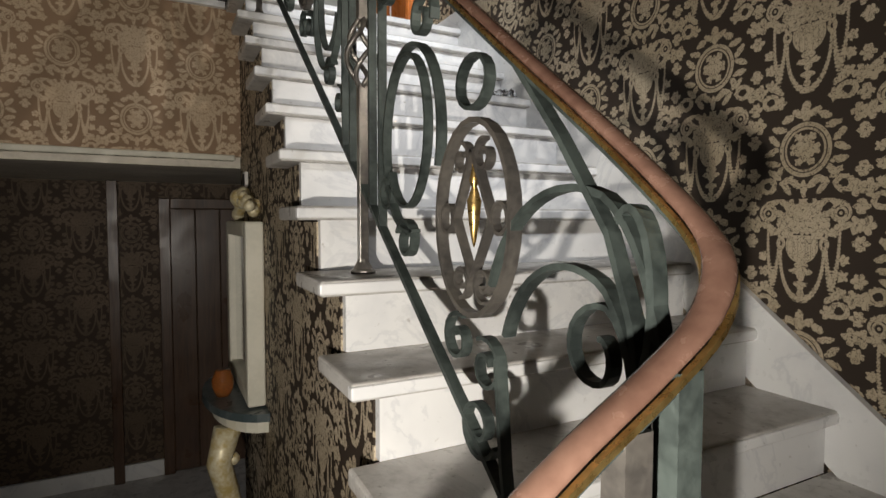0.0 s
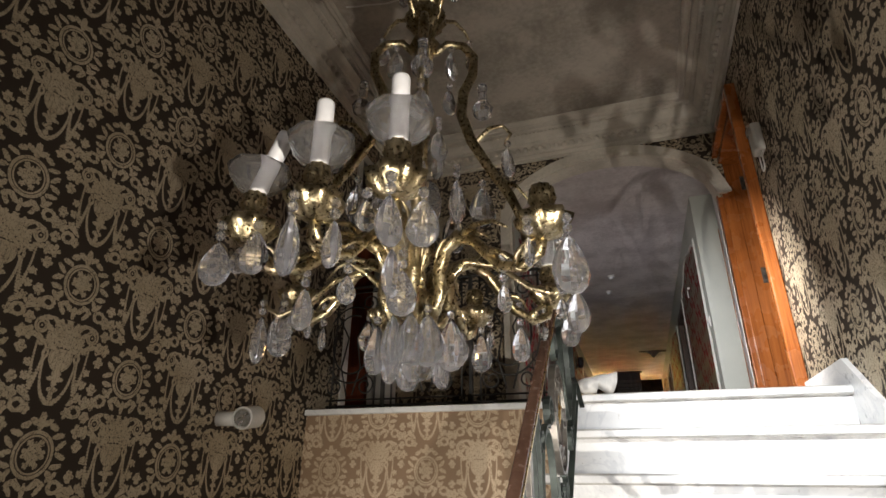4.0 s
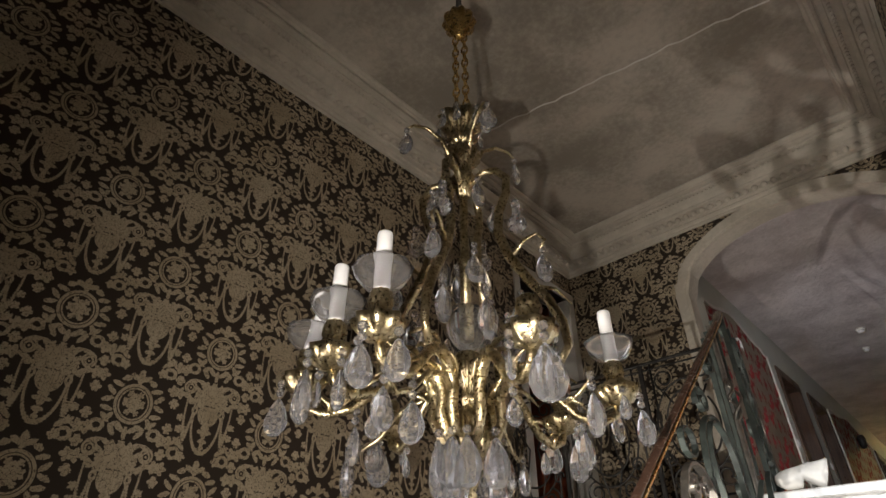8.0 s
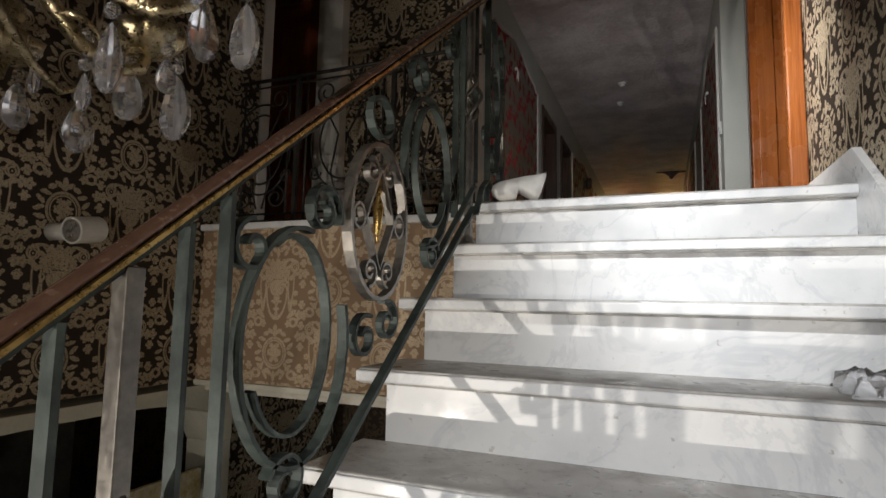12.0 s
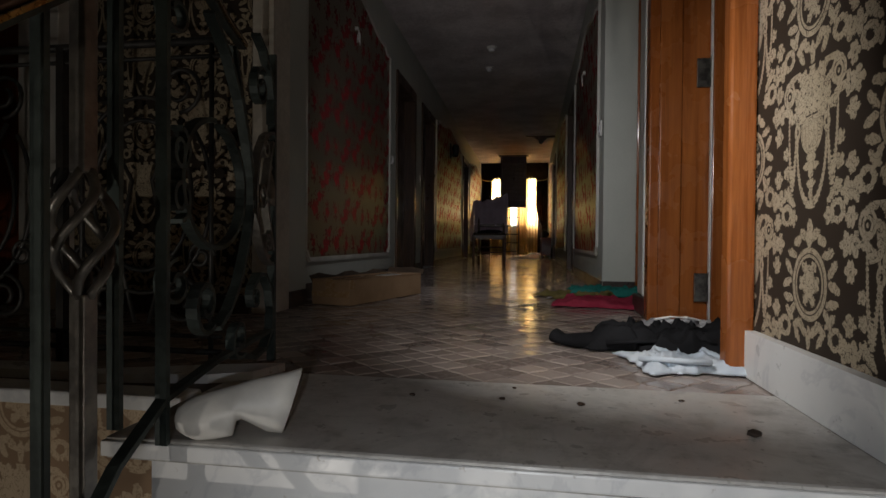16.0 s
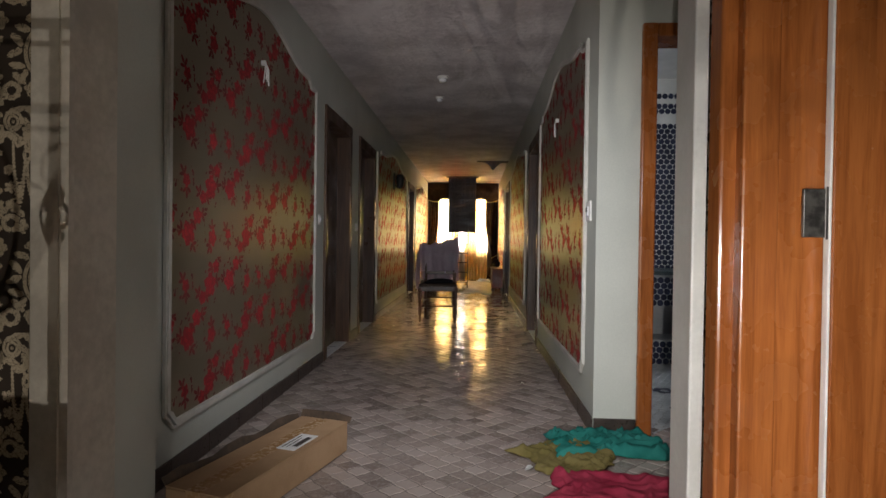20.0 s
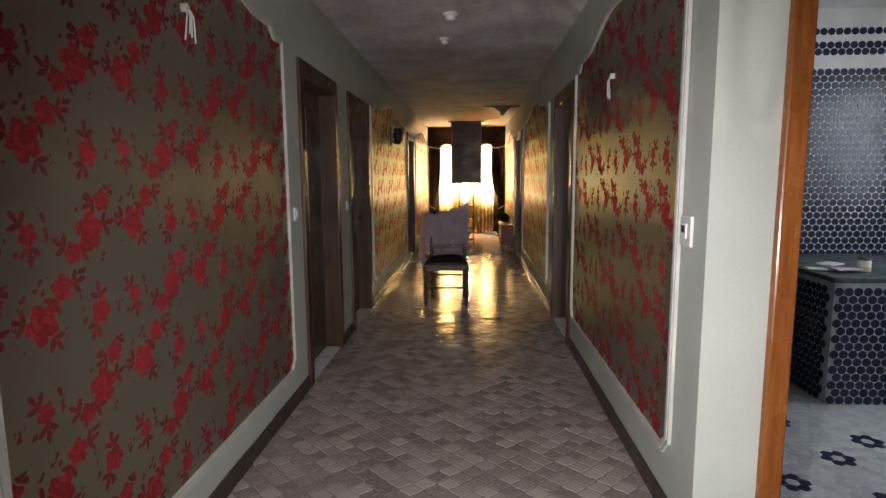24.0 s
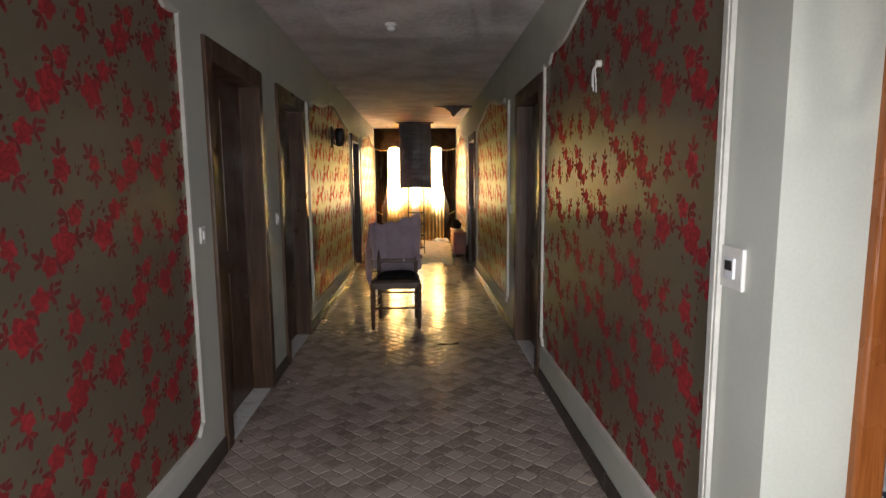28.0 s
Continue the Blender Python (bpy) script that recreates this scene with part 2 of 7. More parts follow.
    # Bead strings: deep swag under the urn, narrow loop from urn to disc.
    beads = n.m("MULTIPLY", n.m("ABSOLUTE", n.m("SUBTRACT", n.m("FRACT", n.m("DIVIDE", vr, 0.0105)), 0.5)), 0.005)
    swag = n.m("MAXIMUM", ring(n, ell(n, ur, vr, 0, 0.3, 0.06, 0.132), 0.0044), n.m("SUBTRACT", vr, 0.32))
    swag2 = n.m("MAXIMUM", ring(n, ell(n, ur, vr, 0.082, 0.36, 0.017, 0.135), 0.0036), n.m("SUBTRACT", vr, 0.395))
    d = n.m("MINIMUM", solid, n.m("ADD", n.m("MINIMUM", swag, swag2), beads))
    # Inner drawing: thin dark lines in the pale shapes.
    lines = n.ramp(n.m("ABSOLUTE", n.m("SUBTRACT", n.noise(78, 2, 0.5, distortion=0.8), 0.5)), 0.012, 0.026, 1, 0)
    pat = n.m("MULTIPLY", n.ramp(d, 0.002, 0.0006), n.m("SUBTRACT", 1, n.m("MULTIPLY", lines, 0.75)))
    n.put(n.exit, pat)
    return n.tree


DAMASK = damask_figure()


def damask(name, along, shift=0.41, deep=((0.026, 0.018, 0.012), (0.042, 0.029, 0.019)), pale=((0.42, 0.345, 0.235), (0.55, 0.465, 0.34))):
    """Flocked wallpaper on dark brown."""
    n = Nodes(name)
    figure = n.tree.nodes.new("ShaderNodeGroup")
    figure.node_tree = DAMASK
    n.put(figure.inputs[0], n.m("SUBTRACT", n.axes(n.world)[along], shift))
    pat = figure.outputs[0]
    age = n.noise(3.5, 4)
    light = n.mix(n.ramp(age, 0.3, 0.7), *pale)
    dark = n.mix(age, *deep)
    n.bump(n.m("ADD", pat, n.m("MULTIPLY", n.noise(500, 2), 0.35)), 0.25, 0.001)
    return n.done(n.mix(pat, dark, light), n.m("SUBTRACT", 0.72, n.m("MULTIPLY", pat, 0.2)), n.m("MULTIPLY", pat, 0.2), 0.35)


def floral(name):
    """Wallpaper with flocked red roses and leaf sprays on a shiny olive-gold ground."""
    n = Nodes(name)
    p = n.axes(n.world)
    W, H = 0.44, 0.5
    s = n.m("DIVIDE", n.m("MULTIPLY", p[1], 1.12), W)
    col = n.m("FLOOR", s)
    u0 = n.m("MULTIPLY", n.m("SUBTRACT", n.m("FRACT", s), 0.5), W)
    v0 = n.m("MULTIPLY", n.m("FRACT", n.m("ADD", n.m("DIVIDE", n.m("MULTIPLY", p[2], 1.12), H), n.m("MULTIPLY", n.m("MODULO", n.m("ABSOLUTE", col), 2.0), 0.5))), H)
    u = n.m("ADD", u0, n.m("MULTIPLY", n.m("SUBTRACT", n.noise(60, 2), 0.5), 0.008))
    v = n.m("ADD", v0, n.m("MULTIPLY", n.m("SUBTRACT", n.noise(63, 2, vector=n.stretch(1, 1.3, 1)), 0.5), 0.008))
    rng = random.Random(12)
    bloom, veins, leaf = [], [], []
    for cu, cv, R in ((-0.12, 0.12, 0.054), (-0.035, 0.205, 0.038), (0.1, 0.36, 0.055), (0.165, 0.45, 0.034), (0.02, 0.3, 0.032), (-0.14, 0.37, 0.03), (0.12, 0.1, 0.04)):
        du, dv = n.m("SUBTRACT", u, cu), n.m("SUBTRACT", v, cv)
        r = n.m("SQRT", n.m("ADD", n.m("MULTIPLY", du, du), n.m("MULTIPLY", dv, dv)))
        th = n.m("ARCTAN2", dv, du)
        turn = rng.uniform(0, 6)
        lobes = n.m("ABSOLUTE", n.m("SINE", n.m("MULTIPLY_ADD", th, 2.5, turn)))
        fine = n.m("COSINE", n.m("ADD", n.m("MULTIPLY", th, 13.0), turn * 2))
        edge = n.m("MULTIPLY_ADD", lobes, 0.36 * R, 0.8 * R)
        edge = n.m("MULTIPLY_ADD", fine, 0.05 * R, edge)
        bloom.append(n.m("SUBTRACT", r, edge))
        swirl = n.m("SINE", n.m("ADD", n.m("MULTIPLY", r, 210.0), n.m("MULTIPLY", th, 2.0)))
        veins.append(n.m("ADD", n.m("MULTIPLY", n.m("SUBTRACT", 1, swirl), 0.01), n.m("MAXIMUM", n.m("SUBTRACT", r, R), 0.0)))
        for k in range(2):
            a = turn + k * 2.5
            bu, bv = cu + R * 1.1 * math.cos(a), cv + R * 1.1 * math.sin(a)
            for da, reach in ((-0.95, 0.022), (0.0, 0.034), (0.95, 0.022)):
                leaf.append(ell(n, u, v, bu + reach * math.cos(a + da), bv + reach * math.sin(a + da), 0.022, 0.009, math.degrees(a + da * 1.1)))
    r = n.ramp(union(n, bloom), 0.0015, -0.0015)
    near = n.ramp(union(n, bloom), 0.064, 0.02)
    tilt = n.vec(n.m("MULTIPLY", n.m("ADD", u0, v0), 0.6), n.m("MULTIPLY", n.m("SUBTRACT", v0, u0), 1.05), 0.0)
    cells = n.tree.nodes.new("ShaderNodeTexVoronoi")
    n.put(cells.inputs["Vector"], tilt)
    cells.inputs["Scale"].default_value = 25.0
    sprig = n.m("MULTIPLY", n.ramp(cells.outputs["Distance"], 0.34, 0.31), n.m("MULTIPLY", n.ramp(near, 0.25, 0.4), n.ramp(near, 0.98, 0.9)))
    l = n.m("MAXIMUM", n.ramp(union(n, leaf), 0.0012, -0.0012), sprig)
    line = n.ramp(union(n, veins), 0.001, 0.0025)
    ground = n.mix(n.noise(4), (0.215, 0.182, 0.122), (0.28, 0.24, 0.168))
    shade = n.ramp(n.noise(30, 3, distortion=1.5), 0.4, 0.62)
    red = n.mix(n.m("MULTIPLY", line, shade), (0.2, 0.014, 0.017), (0.4, 0.03, 0.034))
    leafc = n.mix(shade, (0.12, 0.013, 0.012), (0.22, 0.02, 0.02))
    colour = n.mix(r, n.mix(l, ground, leafc), red)
    pat = n.m("MAXIMUM", r, l)
    weave = n.noise(420, 2, vector=n.stretch(1, 1, 3))
    n.bump(n.m("ADD", n.m("MULTIPLY", pat, 0.5), weave), 0.15, 0.001)
    return n.done(colour, n.m("ADD", 0.39, n.m("MULTIPLY", pat, 0.45)), n.m("MULTIPLY", n.m("SUBTRACT", 1, pat), 0.6), 0.3)


def marble(name, a, b, dirt=0.0):
    n = Nodes(name)
    w = n.noise(2.2, 6, 0.6, distortion=1.5)
    vein = n.ramp(n.m("ABSOLUTE", n.m("SUBTRACT", w, 0.5)), 0.0, 0.03, 1, 0)
    f = n.m("ADD", n.m("MULTIPLY", vein, 0.35), n.m("MULTIPLY", n.ramp(n.noise(5, 5), 0.4, 0.8), 0.5), clamp=True)
    colour = n.mix(f, a, b)
    if dirt:
        spots = n.m("ADD", n.ramp(n.noise(9, 6, 0.7), 0.45, 0.75), n.ramp(n.noise(70, 3), 0.62, 0.75), clamp=True)
        colour = n.mix(n.m("MULTIPLY", spots, dirt), colour, (0.12, 0.1, 0.08))
    else:
        colour = n.mix(n.m("MULTIPLY", n.ramp(n.noise(45, 3), 0.68, 0.78), 0.5), colour, (0.25, 0.2, 0.14))
    n.bump(n.noise(90, 3), 0.04, 0.001)
    return n.done(colour, n.ramp(n.noise(14), 0.3, 0.7, 0.25, 0.5 + 0.3 * dirt))


DAMASK_Y = damask("damask_wallpaper_along", 1)
DAMASK_X = damask("damask_wallpaper_across", 0)
# Gold paper of the landing front, with the torch's brightening put into its colours.
DAMASK_GOLD = damask("torchlit_gold_damask", 0, 0.2, ((0.26, 0.17, 0.1), (0.33, 0.22, 0.14)), ((0.5, 0.38, 0.25), (0.62, 0.49, 0.34)))
# Dark low-contrast damask: the lower hall's shade is put into these colours.
DAMASK_SHADED = damask("shade_darkened_damask", 0, 0.1, ((0.045, 0.03, 0.02), (0.06, 0.04, 0.026)), ((0.1, 0.072, 0.045), (0.14, 0.1, 0.065)))
FLORAL = floral("rose_wallpaper")
MARBLE = marble("white_marble", (0.8, 0.8, 0.79), (0.55, 0.56, 0.58))
TREAD = marble("worn_marble", (0.55, 0.53, 0.5), (0.36, 0.35, 0.33), 0.55)
GREEN = plain("pale_green_paint", (0.47, 0.485, 0.43), (0.55, 0.56, 0.5), 0.6, scale=1.5, fine=120, bump=0.08)
CREAM = plain("cream_paint", (0.62, 0.6, 0.5), (0.72, 0.69, 0.58), 0.5, scale=5, bump=0.1)
WHITE = plain("off_white_paint", (0.66, 0.64, 0.6), (0.78, 0.76, 0.72), 0.45, scale=4)
PLASTER = plain("stained_plaster", (0.48, 0.44, 0.37), (0.7, 0.65, 0.56), 0.85, scale=2.2, fine=40, bump=0.3)
CORNICE = plain("cornice_plaster", (0.5, 0.46, 0.39), (0.62, 0.57, 0.49), 0.85, scale=6, fine=50, bump=0.25)
STUCCO = plain("rough_ceiling_paint", (0.54, 0.49, 0.49), (0.78, 0.73, 0.73), 0.9, scale=2.5, fine=28, bump=0.9, distance=0.012)
OAK = wood("orange_varnished_wood", (0.22, 0.062, 0.014), (0.37, 0.12, 0.03), "z", 0.24)
DARKWOOD = wood("dark_stained_wood", (0.045, 0.022, 0.012), (0.1, 0.055, 0.03), "z", 0.35)
RAILWOOD = plain("handrail_wood", (0.1, 0.052, 0.037), (0.19, 0.11, 0.08), 0.22, scale=4, fine=45, bump=0.04)
IRON = plain("verdigris_iron", (0.026, 0.033, 0.031), (0.08, 0.099, 0.09), 0.55, 0.35, 9, 70, 0.25)
STEEL = plain("burnished_iron", (0.14, 0.13, 0.12), (0.26, 0.24, 0.21), 0.38, 0.7, 14, 80, 0.2)
BLACKIRON = plain("black_iron", (0.02, 0.02, 0.02), (0.05, 0.045, 0.04), 0.5, 0.4, 14, 80, 0.15)
BASEBOARD = plain("brown_tile", (0.03, 0.022, 0.018), (0.07, 0.05, 0.04), 0.35, scale=9)
BRASS = plain("dull_brass", (0.35, 0.22, 0.07), (0.6, 0.42, 0.16), 0.3, 0.9, 20, 90, 0.15)
DARKWALL = plain("dark_brown_cloth", (0.03, 0.018, 0.012), (0.06, 0.035, 0.022), 0.9, scale=8)
TILEGROUT = plain("pale_floor_grout", (0.13, 0.105, 0.09), (0.21, 0.17, 0.15), 0.85, scale=7)
FIELD = plain("stained_ceiling_field", (0.3, 0.27, 0.225), (0.54, 0.49, 0.42), 0.9, scale=1.8, fine=30, bump=0.2)
CONCRETE = plain("bare_plaster", (0.3, 0.28, 0.25), (0.42, 0.4, 0.36), 0.9)


# ---- building helpers ----
def box(bm, x0, y0, z0, x1, y1, z1, bevel=0.0):
    vs = [bm.verts.new((x, y, z)) for x in (x0, x1) for y in (y0, y1) for z in (z0, z1)]
    fs = [bm.faces.new([vs[i] for i in q]) for q in ((0, 1, 3, 2), (4, 6, 7, 5), (0, 4, 5, 1), (2, 3, 7, 6), (0, 2, 6, 4), (1, 5, 7, 3))]
    if bevel:
        bmesh.ops.bevel(bm, geom=list({e for f in fs for e in f.edges}), offset=bevel, segments=2, profile=0.5, affect="EDGES")


def prism(bm, pts, axis, a, b):
    """A polygon of two coordinates pushed from a to b along the third axis."""
    def at(p, q):
        c = list(p)
        c.insert("xyz".index(axis), q)
        return bm.verts.new(c)
    lo, hi = [at(p, a) for p in pts], [at(p, b) for p in pts]
    bm.faces.new(lo)
    bm.faces.new(hi[::-1])
    for i in range(len(pts)):
        bm.faces.new((lo[i], hi[i], hi[i - 1], lo[i - 1]))
    bmesh.ops.recalc_face_normals(bm, faces=bm.faces)


def lathe(bm, profile, steps=16, at=(0, 0, 0), ribs=0, depth=0.0):
    rows = []
    for r, z in profile:
        row = []
        for i in range(steps):
            a = 2 * math.pi * i / steps
            k = r * (1 + depth * math.cos(ribs * a)) if ribs else r
            row.append(bm.verts.new((at[0] + k * math.cos(a), at[1] + k * math.sin(a), at[2] + z)))
        rows.append(row)
    for p, q in zip(rows, rows[1:]):
        for i in range(steps):
            bm.faces.new((p[i - 1], p[i], q[i], q[i - 1]))
    for row, flip in ((rows[0], True), (rows[-1], False)):
        if len(row) > 2 and max((v.co - row[0].co).length for v in row) > 1e-5:
            bm.faces.new(row[::-1] if flip else row)


def tube(bm, pts, r, sides=8, taper=None, flat=None, up=(1, 0, 0)):
    """A bar along a line of points. flat: (half width, half thickness) for strap iron, thickness along up."""
    pts = [Vector(p) for p in pts]
    rows = []
    ref = Vector(up)
    for i, p in enumerate(pts):
        d = (pts[min(i + 1, len(pts) - 1)] - pts[max(i - 1, 0)]).normalized()
        side = d.cross(ref)
        side = side.normalized() if side.length > 1e-4 else d.orthogonal().normalized()
        norm = side.cross(d).normalized()
        k = r if taper is None else r * taper(i / (len(pts) - 1))
        if flat:
            a, b = flat
            ring4 = [side * a + norm * b, -side * a + norm * b, -side * a - norm * b, side * a - norm * b]
            rows.append([bm.verts.new(p + o * (k / r if r else 1)) for o in ring4])
        else:
            rows.append([bm.verts.new(p + k * (math.cos(2 * math.pi * j / sides) * side + math.sin(2 * math.pi * j / sides) * norm)) for j in range(sides)])
    for p, q in zip(rows, rows[1:]):
        for j in range(len(p)):
            bm.faces.new((p[j - 1], p[j], q[j], q[j - 1]))
    bm.faces.new(rows[0])
    bm.faces.new(rows[-1][::-1])


def ball(bm, at, r, u=10, v=8, squash=1.0):
    m = Matrix.Translation(at) @ Matrix.Diagonal((r, r, r * squash, 1))
    bmesh.ops.create_uvsphere(bm, u_segments=u, v_segments=v, radius=1, matrix=m)


def thing(name, at=(0, 0, 0), label="", category="", group="", kind=""):
    ob = new(name)
    ob.empty_display_size = 0.1
    ob.location = at
    return tagged(ob, label, category, group, kind)


def mesh_object(name, bm, material, smooth=False):
    me = bpy.data.meshes.new(name)
    bmesh.ops.recalc_face_normals(bm, faces=bm.faces)
    bm.to_mesh(me)
    bm.free()
    me.materials.append(material)
    if smooth:
        me.shade_smooth()
    return new(name, me)


def part(name, bm, material, parent, label="", smooth=False, world=False):
    if world:
        base = parent.location if parent.parent is None else parent.parent.location + parent.location
        bmesh.ops.translate(bm, verts=bm.verts, vec=-base)
    ob = mesh_object(name, bm, material, smooth)
    ob.parent = parent
    return tagged(ob, label)


def slab(name, dims, material, label="", category="wall", bevel=0.0):
    bm = bmesh.new()
    box(bm, *dims, bevel)
    return tagged(mesh_object(name, bm, material), label, category, kind="structure")


def arcs(cx, cy, r0, r1, a0, a1, n=16):
    """Points of a spiral or arc, angles in degrees."""
    return [(cx + (r0 + (r1 - r0) * i / n) * math.cos(radians(a0 + (a1 - a0) * i / n)), cy + (r0 + (r1 - r0) * i / n) * math.sin(radians(a0 + (a1 - a0) * i / n))) for i in range(n + 1)]


# ---- setting ----
XR, XL, YB, YA = 1.04, -1.79, -3.9, 1.57
RISE, RUN = 0.184, 0.235
HALL, QUARTER, TOP = -3.1, -1.84, 2.62
CL, CR, CE, CC = -0.885, 0.955, 14.6, 2.52

# Stair hall walls.
slab("wall_left_upper", (XL - 0.2, YB, -0.8, XL, 0.62, TOP), DAMASK_Y, "wall with dark brown and gold damask wallpaper")
slab("wall_left_over_opening", (XL - 0.2, 0.62, 2.08, XL, YA, TOP), DAMASK_Y, "damask wallpaper over the side opening")
slab("wall_lobby_back", (XL - 1.6, YA, 0, XL, YA + 0.2, TOP), DAMASK_X, "papered wall of the side lobby")
slab("wall_lobby_left", (XL - 1.8, 0.42, 0, XL - 1.6, YA + 0.2, TOP), DAMASK_Y, "papered end of the side lobby")
slab("wall_lobby_front", (XL - 1.6, 0.42, 0, XL - 0.2, 0.62, TOP), DAMASK_X, "papered wall of the side lobby")
slab("ceiling_lobby", (XL - 1.8, 0.42, TOP, XL - 0.2, YA + 0.2, TOP + 0.2), PLASTER, "plaster ceiling of the side lobby", "ceiling")
slab("floor_lobby", (XL - 1.8, 0.42, -0.8, XL, YA + 0.2, -0.008), TREAD, "stone floor of the side lobby", "floor")
slab("wall_left_lower_south", (XL - 0.2, YB, HALL, XL, -1.3, -0.8), DAMASK_Y, "wall with dark damask wallpaper beside the hall arch")
slab("wall_left_lower_north", (XL - 0.2, 0.5, HALL, XL, YA, -0.8), DAMASK_Y, "wall with dark damask wallpaper beside the hall arch")
slab("wall_south", (XL - 0.2, YB - 0.2, HALL, XR + 0.2, YB, TOP), DAMASK_X, "damask papered wall behind the lower flight")
slab("wall_right_south", (XR, YB, HALL, XR + 0.2, 0.73, TOP), DAMASK_Y, "stair wall with gold on brown damask wallpaper")
slab("wall_right_over_door", (XR, 0.73, 2.1, XR + 0.2, 1.66, TOP), DAMASK_Y, "damask wallpaper above the landing door")
slab("wall_right_pier", (XR, 1.66, 0, XR + 0.2, 2.08, TOP), DAMASK_Y, "narrow papered pier between two doorways")
slab("floor_hall", (XL - 3, YB, HALL - 0.2, XR, 3.2, HALL), TREAD, "dull stone floor of the lower hall", "floor")
slab("wall_under_landing", (XL - 3, 1.75, HALL, XR + 0.2, 1.95, -0.85), DAMASK_SHADED, "lower hall back wall, damask wallpaper darkened to stand for shade")
slab("ceiling_stair", (XL - 0.2, YB - 0.2, TOP, XR + 0.2, YA + 0.2, TOP + 0.2), FIELD, "stained plaster ceiling over the stairwell", "ceiling")
slab("floor_landing", (XL, 0.30, -0.8, -0.24, YA + 0.12, -0.0045), TILEGROUT, "landing slab", "floor")
slab("floor_stair_head", (-0.2, 0.07, -0.8, XR, YA + 0.12, -0.0045), TILEGROUT, "slab under the stair head", "floor")
slab("floor_corridor", (CL - 0.1, YA + 0.12, -0.2, 1.5, CE + 0.4, -0.0045), TILEGROUT, "pale grout under the corridor tiles", "floor")

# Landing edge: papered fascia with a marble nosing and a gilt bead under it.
slab("fascia_landing", (XL, 0.25, -0.8, -0.206, 0.3, -0.03), DAMASK_GOLD, "landing front with gold damask wallpaper, paled for torchlight", "wall")
slab("fascia_nosing", (XL, 0.22, -0.03, -0.275, 0.3, 0.004), MARBLE, "white marble edge of the landing", "trim", 0.006)
slab("fascia_bead", (XL, 0.235, -0.825, -0.24, 0.3, -0.795), CREAM, "cream moulding under the landing front", "trim", 0.006)
slab("ceiling_hall", (XL, 0.3, -0.86, XR, 1.75, -0.8), PLASTER, "plaster ceiling under the landing", "ceiling")
slab("ceiling_side_room", (XL - 3, YB, -0.86, XL - 0.2, 1.75, -0.8), PLASTER, "ceiling of the dark room beyond the hall arch", "ceiling")
slab("wall_side_room", (XL - 3.2, YB, HALL, XL - 3, 1.75, -0.8), CONCRETE, "far wall of the dark room beyond the hall arch")
slab("wall_side_room_south", (XL - 3, YB - 0.2, HALL, XL - 0.2, YB, -0.8), CONCRETE, "end wall of the dark room")

# The papered wall under the flight, cut to the steps.
bm = bmesh.new()
prism(bm, [(-2.2, HALL), (0.3, HALL), (0.3, -0.045)] + [q for k in range(0, 9) for q in ((-RUN * k + 0.055, -RISE * k - 0.045), (-RUN * k + 0.055, -RISE * (k + 1) - 0.045))] + [(-2.2, QUARTER - 0.05)], "x", -0.205, -0.05)
tagged(mesh_object("wall_under_stair", bm, DAMASK_Y), "stepped wall under the flight with gold damask wallpaper", "wall", kind="structure")


def steps():
    """Marble flight: each step a riser and a tread with a rounded nosing."""
    for k in range(0, 10):
        y, z = -RUN * k, -RISE * k
        step = thing("marble_step", (0.4, y, z), "white marble stair step with a dusty tread", "step", "steps of the upper flight")
        bm = bmesh.new()
        deep = RUN + 0.035 if k else 0.5
        box(bm, -0.27, y, z - 0.04, XR - 0.022, y + deep, z, 0.007)
        part("tread", bm, TREAD, step, "worn grey-white marble tread", world=True)
        bm = bmesh.new()
        box(bm, -0.273, y - 0.006, z - 0.034, XR - 0.026, y + 0.02, z - 0.006, 0.004)
        part("nosing", bm, MARBLE, step, world=True)
        bm = bmesh.new()
        box(bm, -0.2, y + 0.03, z - RISE, XR - 0.026, y + 0.06, z - 0.04)
        part("riser", bm, MARBLE, step, "white marble riser with grey veins", world=True)
    for j in range(1, 7):
        x, z = -0.2 - 0.25 * (j - 1), QUARTER - RISE * j
        step = thing("marble_step", (x, -3.3, z), "white marble step of the lower flight", "step", "steps of the lower flight")
        bm = bmesh.new()
        box(bm, x - 0.27, YB, z - 0.04, x + 0.03, -2.42, z, 0.007)
        part("tread", bm, TREAD, step, world=True)
        bm = bmesh.new()
        box(bm, x - 0.02, YB, z, x + 0.01, -2.45, z + RISE - 0.04)
        part("riser", bm, MARBLE, step, world=True)


steps()
slab("floor_quarter_landing", (-0.22, YB, QUARTER - 0.2, XR, -2.09, QUARTER), TREAD, "grey marble quarter landing", "floor")

# Sloping marble skirting on the stair wall, level at the head.
bm = bmesh.new()
lift, drop = 0.12, 0.3
prism(bm, [(-2.5, QUARTER), (-2.5, QUARTER + lift), (-2.3, QUARTER + lift), (0.05, lift), (0.73, lift), (0.73, 0.0), (0.1, 0.0), (0.0, -0.2), (-2.2, -1.9)], "x", XR - 0.026, XR - 0.001)
tagged(mesh_object("skirting_stair", bm, MARBLE), "white marble skirting that climbs with the steps", "skirting", kind="structure")


